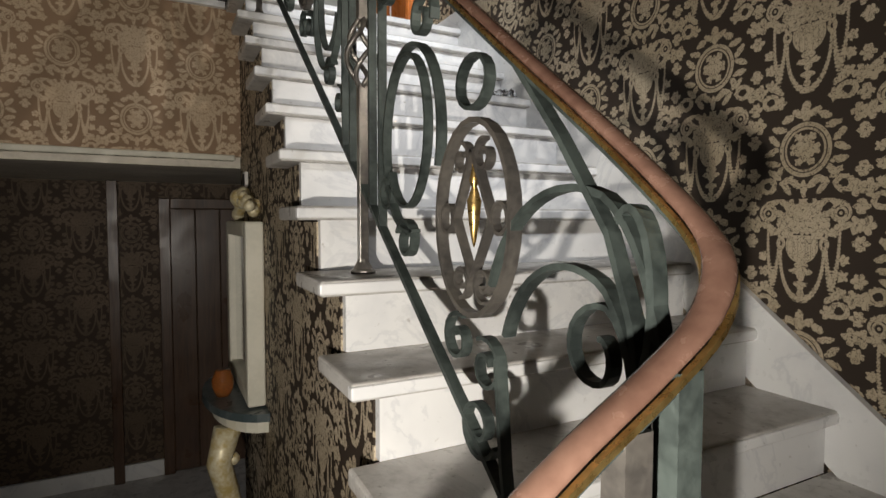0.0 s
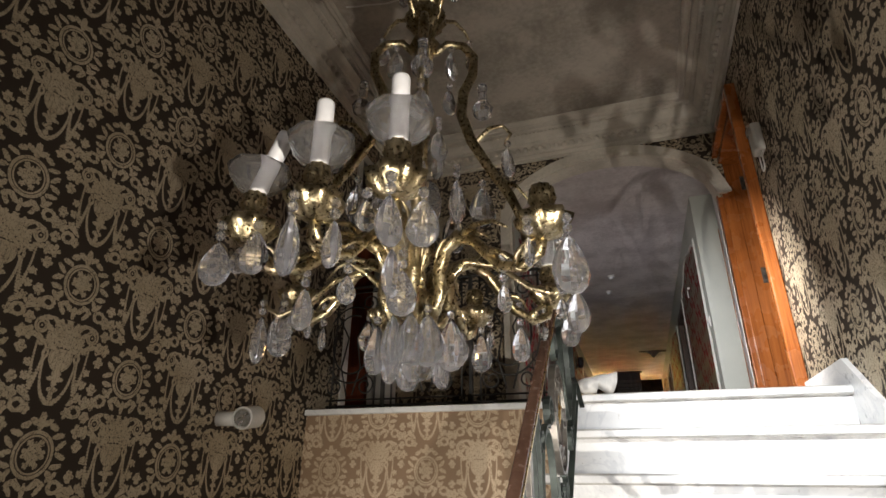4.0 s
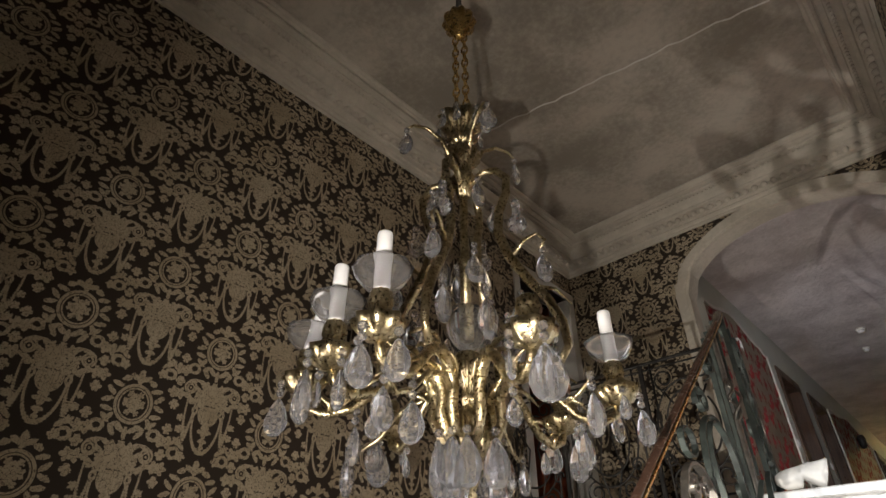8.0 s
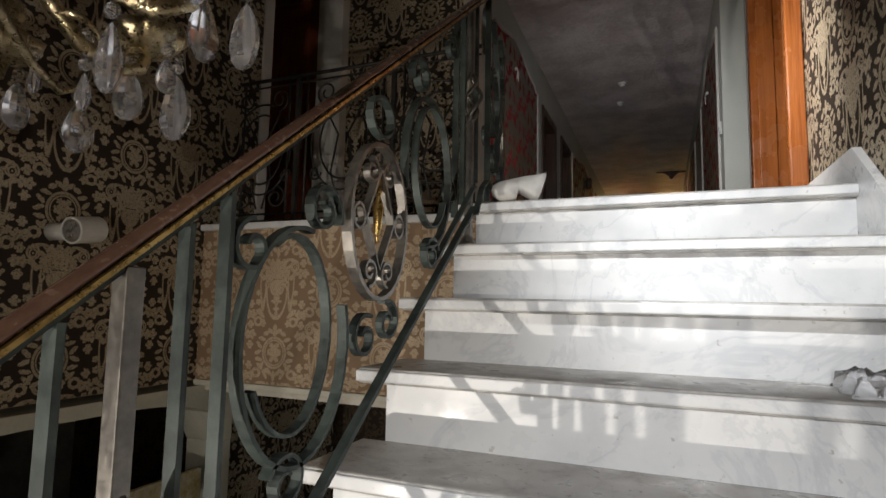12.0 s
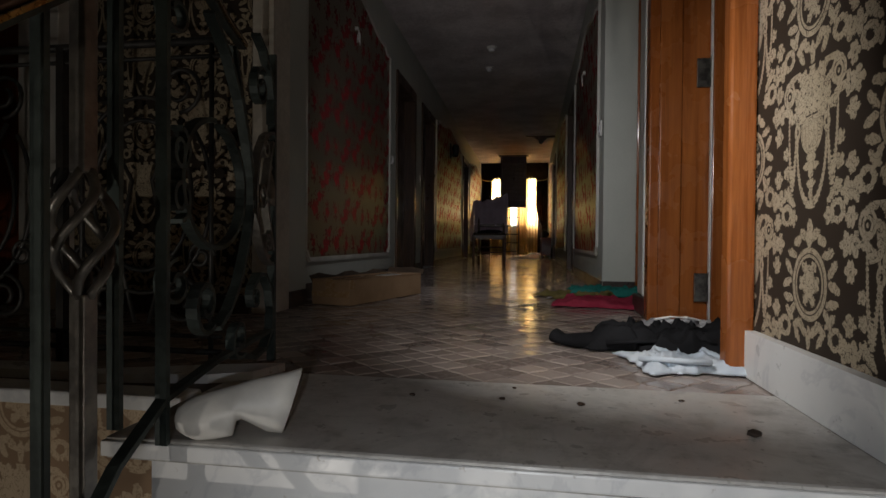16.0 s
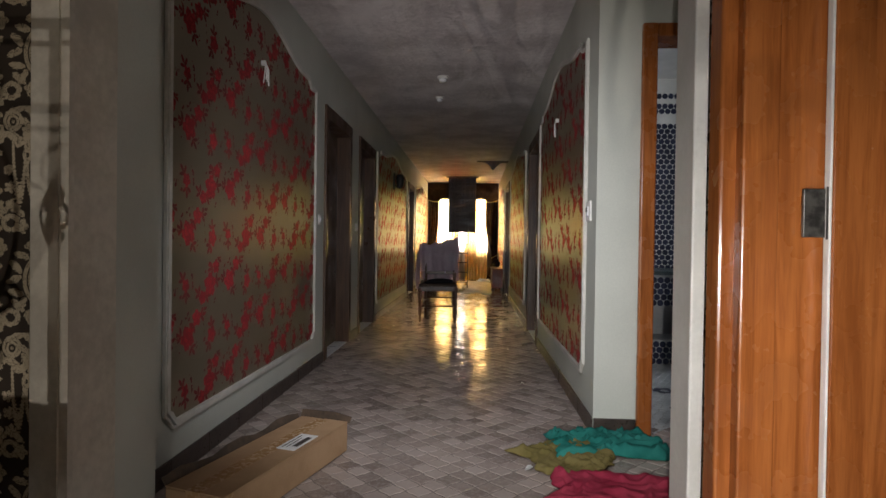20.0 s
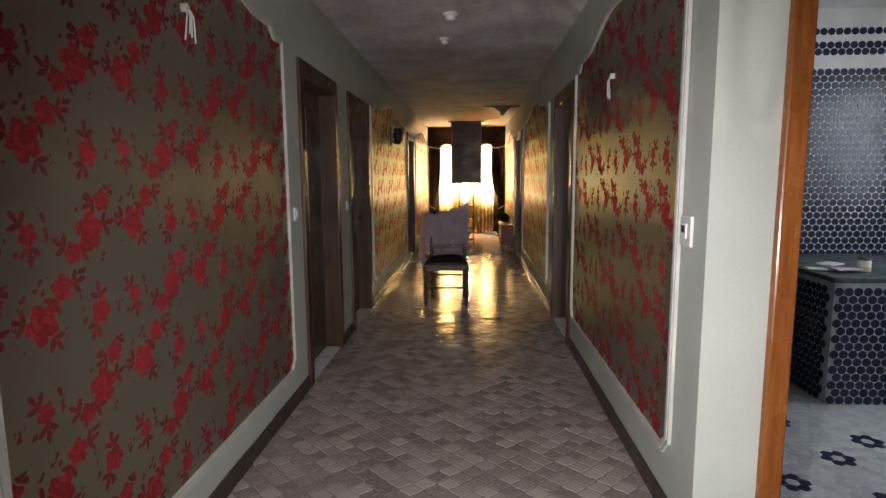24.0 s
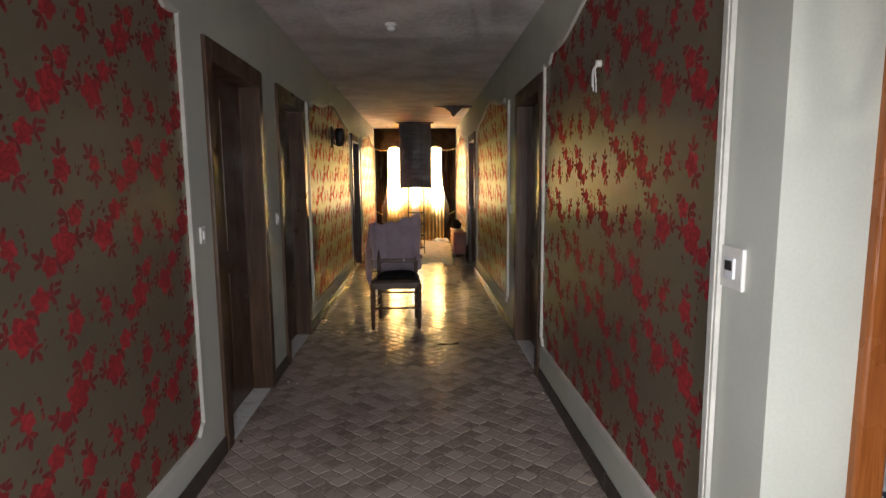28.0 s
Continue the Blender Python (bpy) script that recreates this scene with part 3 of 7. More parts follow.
# Arch wall between the stair head and the corridor.
AL, AR, AS, AH = -0.745, 0.985, 1.78, 2.29
bm = bmesh.new()
arc = [(AL + (AR - AL) * i / 24, AS + (AH - AS) * (1 - abs(2 * i / 24 - 1) ** 2) ** 0.5) for i in range(25)]
prism(bm, [(XL, 0), (XL, TOP), (XR + 0.2, TOP), (XR + 0.2, AS), (AR, AS)][:0] + [(XL, -0.05), (AL, -0.05)] + arc + [(XR, AS), (XR, TOP), (XL, TOP)], "y", YA, YA + 0.2)
tagged(mesh_object("wall_arch", bm, DAMASK_X), "papered wall with a flat arch to the corridor", "wall", kind="structure")
# Plain plaster lining of the opening.
bm = bmesh.new()
inner = [(AL, 0.0)] + arc + [(AR, AS)]
rows = [[bm.verts.new((x + (0.004 if x < 0.1 else -0.004) * (1 if z < AS + 0.2 else 0), y, z - 0.004)) for x, z in inner] for y in (YA - 0.002, YA + 0.202)]
for i in range(len(inner) - 1):
    bm.faces.new((rows[0][i], rows[0][i + 1], rows[1][i + 1], rows[1][i]))
tagged(mesh_object("lining_arch", bm, PLASTER), "plain plaster lining of the arch", "trim", kind="structure")
# Moulded band round the arch.
path = [(AL - 0.0, YA - 0.012, 0.0)] + [(x, YA - 0.012, z) for x, z in arc] + [(AR, YA - 0.012, AS - 0.01)]
for off, w, d in ((0.02, 0.022, 0.016), (0.06, 0.018, 0.01), (-0.012, 0.014, 0.01)):
    bm = bmesh.new()
    line = []
    for i, (x, y, z) in enumerate(path):
        nx, nz = (-1, 0) if i == 0 else ((x - (AL + AR) / 2) / 0.9, max(0.0, 1 - abs(x - (AL + AR) / 2) / 0.95))
        l = math.hypot(nx, nz) or 1
        line.append((x + nx / l * off, y, z + nz / l * off))
    tube(bm, line, 0.02, flat=(w, d), up=(0, 1, 0))
    tagged(mesh_object("trim_arch", bm, PLASTER), "stained plaster moulding round the arch", "trim", kind="structure")

# Corridor.
slab("jamb_arch_left", (CL - 0.12, YA + 0.2, 0, AL, YA + 0.42, CC), GREEN, "pale painted pier at the corridor mouth")
slab("wall_corridor_left", (CL - 0.2, YA + 0.42, 0, CL, 4.56, CC), GREEN, "pale green corridor wall")
slab("ceiling_corridor", (CL - 0.3, YA + 0.2, CC, 1.3, CE + 0.3, CC + 0.15), STUCCO, "rough textured corridor ceiling, pinkish grey", "ceiling")
# Doors along the corridor: near edge, far edge of the frame, side.
LEFT_DOORS = [(4.56, 5.5), (5.88, 6.8), (10.15, 11.1)]
RIGHT_DOORS = [(5.5, 6.47), (9.95, 11.0)]
for side, doors, first in (("left", LEFT_DOORS, None), ("right", RIGHT_DOORS, 3.04)):
    x0, x1 = (CL - 0.2, CL) if side == "left" else (CR, CR + 0.2)
    last = first if first else 4.56
    for a, b in doors + [(CE, CE)]:
        if a > last:
            slab("wall_corridor_" + side, (x0, last, 0, x1, a, CC), GREEN, "pale green corridor wall")
        if b > a:
            slab("wall_over_door_" + side, (x0, a, 2.08, x1, b, CC), GREEN, "pale green wall above a door")
        last = b


def corridor_door(n, side, a, b, ajar=0.0):
    """Dark panelled door with frame, set back in the corridor wall."""
    s = -1 if side == "left" else 1
    x = CL if side == "left" else CR
    d = thing("door_%d" % n, (x, (a + b) / 2, 0), "dark brown panelled wooden door in a moulded frame", "door", "corridor doors", "structure")
    for y0, y1, z0, z1 in ((a, a + 0.08, 0, 2.08), (b - 0.08, b, 0, 2.08), (a + 0.08, b - 0.08, 1.97, 2.08)):
        bm = bmesh.new()
        box(bm, min(x - s * 0.02, x + s * 0.16), y0, z0, max(x - s * 0.02, x + s * 0.16), y1, z1, 0.006)
        part("door_frame", bm, DARKWOOD, d, world=True)
    bm = bmesh.new()
    box(bm, min(x + s * 0.11, x + s * 0.15), a + 0.08, 0.01, max(x + s * 0.11, x + s * 0.15), b - 0.08, 1.97)
    leaf = part("door_leaf", bm, DARKWOOD, d, world=True)
    w = b - a - 0.16
    for z0, z1 in ((0.15, 0.85), (0.98, 1.85)):
        for k in range(2):
            y0 = a + 0.08 + w * (0.12 + 0.42 * k)
            bm = bmesh.new()
            box(bm, min(x + s * 0.102, x + s * 0.112), y0, z0, max(x + s * 0.102, x + s * 0.112), y0 + w * 0.34, z1, 0.004)
            part("panel", bm, DARKWOOD, leaf, world=False).location = -Vector((x, (a + b) / 2, 0))
    bm = bmesh.new()
    tube(bm, [(x + s * 0.1, a + 0.15, 1.02), (x + s * 0.06, a + 0.15, 1.02), (x + s * 0.055, a + 0.25, 1.02)], 0.009)
    box(bm, min(x + s * 0.1, x + s * 0.11), a + 0.13, 0.93, max(x + s * 0.1, x + s * 0.11), a + 0.17, 1.1)
    part("door_handle", bm, BRASS, d, "dull brass lever handle", world=True)
    bm = bmesh.new()
    box(bm, min(x, x + s * 0.16), a + 0.08, -0.005, max(x, x + s * 0.16), b - 0.08, 0.004)
    part("threshold", bm, MARBLE, d, "pale stone threshold", world=True)


for n, (side, (a, b)) in enumerate([("left", q) for q in LEFT_DOORS] + [("right", q) for q in RIGHT_DOORS]):
    corridor_door(n + 3, side, a, b)


CREAMWHITE = plain("aged_white_paint", (0.5, 0.49, 0.44), (0.64, 0.62, 0.57), 0.5, scale=7)


def wall_panel(side, a, b, z0, z1, n):
    """Rose wallpaper field in a white moulding with a shaped head."""
    s = 1 if side == "left" else -1
    x = CL if side == "left" else CR
    mid, half = (a + b) / 2, (b - a) / 2
    head = []
    for i in range(33):
        q = -1 + 2 * i / 32
        aq = abs(q)
        rise = 0.0 if aq > 0.86 else (0.05 if aq > 0.7 else 0.05 + 0.13 * (0.5 + 0.5 * math.cos(math.pi * aq / 0.7)))
        head.append((mid + q * half, z1 - 0.18 + rise))
    c = 0.06
    foot = [(b, z0 + c), (b - c * 0.4, z0 + c * 0.7), (b - c, z0), (a + c, z0), (a + c * 0.4, z0 + c * 0.7), (a, z0 + c)]
    outline = head + foot
    p = thing("wall_panel", (x, mid, z0), "panel of red rose wallpaper on olive gold in a white moulding", "wall panel", "corridor wall panels")
    bm = bmesh.new()
    prism(bm, outline, "x", min(x, x + s * 0.006), max(x, x + s * 0.006))
    part("paper", bm, FLORAL, p, "olive gold paper with red roses", world=True)
    for off, w, d in ((0.0, 0.011, 0.011), (0.02, 0.005, 0.007)):
        bm = bmesh.new()
        loop = [(x + s * 0.012, y + (off if y > mid else -off) * 0.8, z + (off if z > (z0 + z1) / 2 else -off) * 0.8) for y, z in outline]
        tube(bm, loop + [loop[0], loop[1]], 0.02, flat=(w, d), up=(1, 0, 0))
        part("moulding", bm, CREAMWHITE, p, "white painted moulding", world=True)


wall_panel("left", 2.28, 4.28, 0.23, 2.27, 0)
wall_panel("left", 6.93, 9.95, 0.22, 2.25, 1)
wall_panel("left", 11.35, 14.2, 0.22, 2.25, 2)
wall_panel("right", 3.27, 5.4, 0.27, 2.27, 3)
wall_panel("right", 6.85, 9.6, 0.25, 2.25, 4)
wall_panel("right", 11.35, 14.2, 0.25, 2.25, 5)

# Corridor end wall with the window opening.
slab("wall_end_left", (CL - 0.2, CE, 0, -0.58, CE + 0.25, CC), DARKWALL, "end wall beside the window")
slab("wall_end_right", (0.62, CE, 0, CR + 0.2, CE + 0.25, CC), DARKWALL, "end wall beside the window")
slab("wall_end_top", (-0.58, CE, 2.1, 0.62, CE + 0.25, CC), DARKWALL, "end wall over the window")
slab("wall_end_sill", (-0.58, CE, 0, 0.62, CE + 0.25, 0.9), DARKWALL, "end wall under the window")

# Side passage on the right with the bathroom door.
PY = 3.04
slab("wall_passage_far", (CR + 0.2, PY, 0, 1.19, PY + 0.14, CC), GREEN, "pale green wall beside the bathroom door")
slab("wall_passage_top", (1.19, PY, 2.1, 2.05, PY + 0.14, CC), GREEN, "pale green wall above the bathroom door")
slab("wall_passage_right", (2.05, PY, 0, 2.3, PY + 0.14, CC), GREEN, "pale green wall beside the bathroom door")
slab("wall_passage_end", (2.1, 2.08, 0, 2.3, PY, CC), GREEN, "end of the side passage")
slab("wall_passage_near", (XR + 0.2, 1.88, 0, 2.1, 2.08, CC), GREEN, "wall between the side passage and the next room")
slab("floor_passage", (1.5, 2.05, -0.2, 2.3, PY + 0.14, -0.005), TILEGROUT, "floor of the side passage", "floor")
slab("ceiling_passage", (1.3, 1.88, CC, 2.3, PY + 0.14, CC + 0.1), STUCCO, "ceiling of the side passage", "ceiling")
# Room behind the landing door.
slab("floor_room", (XR + 0.2, 0.3, -0.2, 3.0, 1.88, -0.012), CONCRETE, "floor of the room behind the landing door", "floor")
slab("wall_room_far", (3.0, 0.3, 0, 3.2, 1.88, CC), CONCRETE, "wall of the room behind the landing door")
slab("wall_room_near", (XR + 0.2, 0.1, 0, 3.0, 0.3, CC), CONCRETE, "wall of the room behind the landing door")
slab("ceiling_room", (XR + 0.2, 0.1, CC, 3.2, 1.88, CC + 0.1), PLASTER, "ceiling of the room behind the landing door", "ceiling")
# Bathroom shell.
BX0, BX1, BY0, BY1 = 1.16, 3.6, PY + 0.14, 5.4
slab("floor_bathroom", (BX0, PY, -0.2, BX1, BY1, -0.006), WHITE, "white grout bed under the bathroom tiles", "floor")
slab("wall_bathroom_far", (BX0, BY1, 0, BX1, BY1 + 0.2, CC), WHITE, "bathroom end wall")
slab("wall_bathroom_left", (BX0 - 0.01, BY0, 0, BX0 + 0.03, BY1, CC), WHITE, "bathroom wall beside the corridor")
slab("wall_bathroom_sill", (BX1, BY0, 0, BX1 + 0.2, BY1, 1.1), WHITE, "bathroom outer wall")
slab("wall_bathroom_top", (BX1, BY0, 2.2, BX1 + 0.2, BY1, CC), WHITE, "bathroom outer wall")
slab("wall_bathroom_near_window", (BX1, BY0, 1.1, BX1 + 0.2, 3.7, 2.2), WHITE, "bathroom outer wall")
slab("wall_bathroom_far_window", (BX1, 4.8, 1.1, BX1 + 0.2, BY1, 2.2), WHITE, "bathroom outer wall")
slab("wall_bathroom_near", (2.3, PY, 0, BX1, PY + 0.14, CC), WHITE, "bathroom near wall")
slab("ceiling_bathroom", (BX0, BY0, CC, BX1, BY1, CC + 0.1), WHITE, "white bathroom ceiling", "ceiling")
# ---- stair railing ----
def share(name, me, parent, m, label=""):
    """A part that shares its mesh with others, at the pose m under its thing."""
    ob = new(name, me)
    ob.parent = parent
    ob.matrix_basis = m
    return tagged(ob, label)


def baked(name, bm, material, smooth=True):
    me = bpy.data.meshes.new(name)
    bmesh.ops.recalc_face_normals(bm, faces=bm.faces)
    bm.to_mesh(me)
    bm.free()
    me.materials.append(material)
    if smooth:
        me.shade_smooth()
    return me


def strap(parent, name, pts, material, x, half=0.013, thick=0.0045, label=""):
    """Strap iron bent along (y, z) points in the upright plane at x."""
    bm = bmesh.new()
    tube(bm, [(x if not callable(x) else x(y), y, z) for y, z in pts], 0.01, flat=(thick * 0.8, half * 0.75), up=(1, 0, 0))
    return part(name, bm, material, parent, label, world=True)


def ellipse(cy, cz, ry, rz, a0=0, a1=360, n=28, lean=0.0):
    out = []
    for i in range(n + 1):
        a = radians(a0 + (a1 - a0) * i / n)
        y = ry * math.cos(a)
        out.append((cy + y, cz + rz * math.sin(a) + lean * y))
    return out


def curl(cy, cz, r, start, turns=1.35, hand=1, n=22):
    """A volute: a spiral that tightens towards (cy, cz)."""
    return [(cy + r * (1 - 0.72 * i / n) * math.cos(radians(start + hand * 360 * turns * i / n)),
             cz + r * (1 - 0.72 * i / n) * math.sin(radians(start + hand * 360 * turns * i / n))) for i in range(n + 1)]


def knot_post(parent, x, y, z0, z1, zk, material):
    """Square post with a basket twist, a foot plate and a collar."""
    bm = bmesh.new()
    w = 0.0125
    box(bm, x - w, y - w, z0, x + w, y + w, zk - 0.085, 0.002)
    box(bm, x - w, y - w, zk + 0.085, x + w, y + w, z1, 0.002)
    part("post", bm, material, parent, "burnished square iron post", world=True)
    for k in range(4):
        bm = bmesh.new()
        pts = []
        for i in range(17):
            q = i / 16
            a = 2 * math.pi * (k / 4 + 0.55 * q)
            r = 0.008 + 0.034 * math.sin(math.pi * q)
            pts.append((x + r * math.cos(a), y + r * math.sin(a), zk - 0.09 + 0.18 * q))
        tube(bm, pts, 0.007, 6)
        part("basket_strand", bm, material, parent, "twisted iron strand", smooth=True, world=True)
    bm = bmesh.new()
    lathe(bm, [(0.034, 0), (0.034, 0.008), (0.026, 0.014), (0.017, 0.032), (0.015, 0.04)], 12, (x, y, z0))
    part("foot", bm, STEEL, parent, "flared iron foot", world=True)


def medallion(parent, x, cy, cz, ry, rz):
    """Burnished oval with a diamond, curls and a brass tear inside."""
    strap(parent, "oval", ellipse(cy, cz, ry, rz), STEEL, x, 0.015, 0.006, "burnished iron oval")
    strap(parent, "diamond", [(cy, cz + rz * 0.7), (cy - ry * 0.5, cz), (cy, cz - rz * 0.62), (cy + ry * 0.5, cz), (cy, cz + rz * 0.7)], STEEL, x, 0.012, 0.005)
    for sy in (-1, 1):
        strap(parent, "curl", curl(cy + sy * ry * 0.3, cz + rz * 0.62, 0.03, 90, 1.2, sy), STEEL, x, 0.011, 0.004)
        strap(parent, "curl", curl(cy + sy * ry * 0.32, cz - rz * 0.66, 0.032, -90, 1.2, -sy), STEEL, x, 0.011, 0.004)
        strap(parent, "ring", ellipse(cy + sy * ry * 0.72, cz, 0.022, 0.026, n=14), STEEL, x, 0.011, 0.004)
    bm = bmesh.new()
    lathe(bm, [(0.002, 0.09), (0.006, 0.06), (0.009, 0.045), (0.005, 0.035), (0.013, 0.01), (0.009, -0.03), (0.004, -0.06), (0.001, -0.07)], 10, (x, cy, cz + 0.02))
    part("tear", bm, BRASS, parent, "brass tear drop", smooth=True, world=True)


SLOPE = RISE / RUN


def stair_railing():
    r = thing("stair_railing", (-0.13, -1.3, -1.0), "wrought iron stair railing, verdigris green, with wooden handrail", "railing")
    X = -0.115
    line = lambda y: SLOPE * y + 0.825  # underside of the handrail
    foot = lambda y: SLOPE * y + 0.13
    # Handrail: down the flight, round the bend and along the lower flight; level at the head.
    pts = [(-0.36, 0.62, 0.905), (-0.3, 0.42, 0.9), (-0.22, 0.2, 0.885), (-0.15, 0.0, 0.82), (X, -0.2, 0.695)]
    pts += [(X, -0.4 - 0.2 * i, line(-0.4 - 0.2 * i) + 0.025) for i in range(10)]
    bend = [(X + 0.003, -2.4, line(-2.4) + 0.025), (X, -2.49, -1.1), (X - 0.012, -2.56, -1.155), (X - 0.04, -2.6, -1.19), (X - 0.085, -2.62, -1.23),
            (X - 0.15, -2.625, -1.27), (X - 0.25, -2.625, -1.33), (X - 0.4, -2.625, -1.44), (X - 0.7, -2.625, -1.66), (X - 1.2, -2.625, -2.02), (X - 1.45, -2.625, -2.2)]
    rail = pts + bend
    smooth_rail = []
    v = [Vector(p) for p in rail]
    for i in range(len(v) - 1):
        p0, p1, p2, p3 = v[max(i - 1, 0)], v[i], v[i + 1], v[min(i + 2, len(v) - 1)]
        for k in range(4):
            t = k / 4
            smooth_rail.append(0.5 * ((2 * p1) + (p2 - p0) * t + (2 * p0 - 5 * p1 + 4 * p2 - p3) * t * t + (3 * p1 - p0 - 3 * p2 + p3) * t ** 3))
    smooth_rail.append(v[-1])

    def sweep(profile):
        bm = bmesh.new()
        rows = []
        for i, p in enumerate(smooth_rail):
            d = (smooth_rail[min(i + 1, len(smooth_rail) - 1)] - smooth_rail[max(i - 1, 0)]).normalized()
            side = d.cross(Vector((0, 0, 1))).normalized()
            up = side.cross(d)
            rows.append([bm.verts.new(p + side * a + up * b) for a, b in profile])
        for p, q in zip(rows, rows[1:]):
            for j in range(len(p)):
                bm.faces.new((p[j - 1], p[j], q[j], q[j - 1]))
        bm.faces.new(rows[0])
        bm.faces.new(rows[-1][::-1])
        return bm

    part("handrail", sweep([(0.0150 * math.cos(a) * (1 if math.sin(a) > -0.2 else 0.85), 0.0092 * math.sin(a) + 0.004) for a in [math.pi * k / 8 for k in range(16)]]), RAILWOOD, r, "polished reddish wooden handrail", smooth=True, world=True)
    for s in (-1, 1):
        part("brass_strip", sweep([(s * 0.0135 + a, b - 0.006) for a, b in ((-0.003, -0.003), (0.003, -0.003), (0.003, 0.003), (-0.003, 0.003))]), BRASS, r, "thin brass edge strip", world=True)
    part("core_bar", sweep([(-0.010, -0.017), (0.010, -0.017), (0.010, -0.008), (-0.010, -0.008)]), IRON, r, world=True)
    # Sloping lower bar.
    strap(r, "lower_bar", [(-0.25, foot(-0.25)), (-2.35, foot(-2.35))], IRON, X, 0.014, 0.007)
    strap(r, "lower_bar", [(-0.25, foot(-0.25) + 0.07), (-0.6, foot(-0.6) + 0.05)], IRON, X, 0.012, 0.005)
    # Posts and their flanking bars.
    for y, k in ((-0.16, 1), (-1.50, 7)):
        X = -0.165 if k == 1 else -0.115
        knot_post(r, X, y, -RISE * k, line(y), line(y) - 0.35, STEEL)
        for dy in ((-0.14, -0.07, 0.06) if k == 1 else (-0.15, -0.08, 0.08, 0.15)):
            strap(r, "bar", [(y + dy, foot(y + dy)), (y + dy, line(y + dy))], IRON, X, 0.014, 0.006)
        for dy in (-0.19, 0.19):
            for h in (0.68, 0.2):
                strap(r, "small_scroll", curl(y + dy * 1.05, SLOPE * (y + dy) + h + 0.04, 0.045, 90 if dy < 0 else 90, 1.2, 1 if dy > 0 else -1), IRON, X, 0.013, 0.0045)
    X = -0.115
    # Panels: loop, medallion, loop.
    for cy in (-0.905, -2.095):
        base = SLOPE * cy
        medallion(r, X, cy, base + 0.50, 0.125, 0.17)
        for s in (-1, 1):
            ly = cy + s * 0.27
            lz = SLOPE * ly + 0.46
            if ly < -2.32:
                continue
            strap(r, "loop", ellipse(ly, lz, 0.145, 0.2, -100 if s > 0 else 80, 200 if s > 0 else 380, 30), IRON, X, 0.014, 0.005)
            strap(r, "loop", ellipse(ly + s * 0.02, lz + 0.02, 0.105, 0.165, 60 if s > 0 else 120, 330 if s > 0 else -150, 26), IRON, X, 0.013, 0.0045)
            strap(r, "scroll", curl(ly - s * 0.06, lz + 0.24, 0.055, 200 if s > 0 else -20, 1.3, -s), IRON, X, 0.014, 0.0045)
            strap(r, "scroll", curl(ly + s * 0.02, lz - 0.22, 0.05, 20 if s > 0 else 160, 1.3, s), IRON, X, 0.014, 0.0045)
        strap(r, "link", ellipse(cy, base + 0.735, 0.05, 0.045, n=16), IRON, X, 0.013, 0.0045)
        strap(r, "heart_scroll", curl(cy - 0.05, base + 0.25, 0.05, 60, 1.3, 1), IRON, X, 0.013, 0.0045)
        strap(r, "heart_scroll", curl(cy + 0.05, base + 0.28, 0.05, 120, 1.3, -1), IRON, X, 0.013, 0.0045)
    # The bend: wide C-scrolls that follow the rail round.
    bx = lambda y: X if y > -2.42 else X - (-2.42 - y) * 0.35
    for r0, dz, a1 in ((0.2, 0.0, 200), (0.155, -0.06, 190)):
        strap(r, "bend_scroll", ellipse(-2.35, -1.33 + dz, r0, r0 + 0.03, 20, a1, 22), IRON, bx, 0.014, 0.006)
    strap(r, "bend_scroll", [(-2.22, -0.9), (-2.33, -1.03), (-2.43, -1.16), (-2.49, -1.26), (-2.51, -1.36)], IRON, bx, 0.014, 0.006)
    strap(r, "bend_scroll", curl(-2.41, -1.31, 0.07, 170, 1.2, -1), IRON, bx, 0.013, 0.005)
    strap(r, "bend_scroll", ellipse(-2.48, -1.23, 0.05, 0.1, 60, 260, 16), IRON, bx, 0.014, 0.006)
    strap(r, "bend_scroll", [(-2.18, -1.37), (-2.2, -1.55), (-2.25, -1.8)], IRON, X, 0.014, 0.006)
    strap(r, "bend_scroll", curl(-2.12, -1.5, 0.06, 200, 1.3, 1), IRON, X, 0.013, 0.005)
    # Lower flight: posts and bars along the side.
    for x, mat_ in ((-0.29, STEEL), (-0.235, IRON), (-0.5, IRON), (-0.75, IRON), (-1.0, IRON), (-1.3, IRON)):
        j = max(0, math.ceil((-0.2 - x) / 0.25))
        bm = bmesh.new()
        top = -1.225 - (max(0, -0.2 - x)) * 0.72 - 0.012
        box(bm, x - 0.014, -2.637, QUARTER - RISE * j, x + 0.014, -2.612, top)
        part("bar", bm, mat_, r, world=True)
    # Head panel, swinging out to the landing: big loop, long C-scroll and half a medallion at its end bar.
    def hx(y):
        return X if y < -0.4 else -0.147 - 0.195 * y
    strap(r, "bar", [(0.625, 0.0), (0.625, 0.87)], IRON, hx, 0.015, 0.007)
    strap(r, "bar", [(-0.02, 0.0), (-0.02, 0.8)], IRON, hx, 0.014, 0.006)
    strap(r, "lower_bar", [(-0.32, -0.1), (-0.16, 0.02), (-0.02, 0.075), (0.2, 0.09), (0.625, 0.09)], IRON, hx, 0.013, 0.006)
    strap(r, "loop", ellipse(0.2, 0.456, 0.165, 0.13, 95, 440, 36), IRON, hx, 0.015, 0.006)
    for cz, h in ((0.5, -1), (0.415, 1)):
        strap(r, "small_scroll", curl(0.03, cz, 0.04, -90 * h, 1.3, h), IRON, hx, 0.014, 0.005)
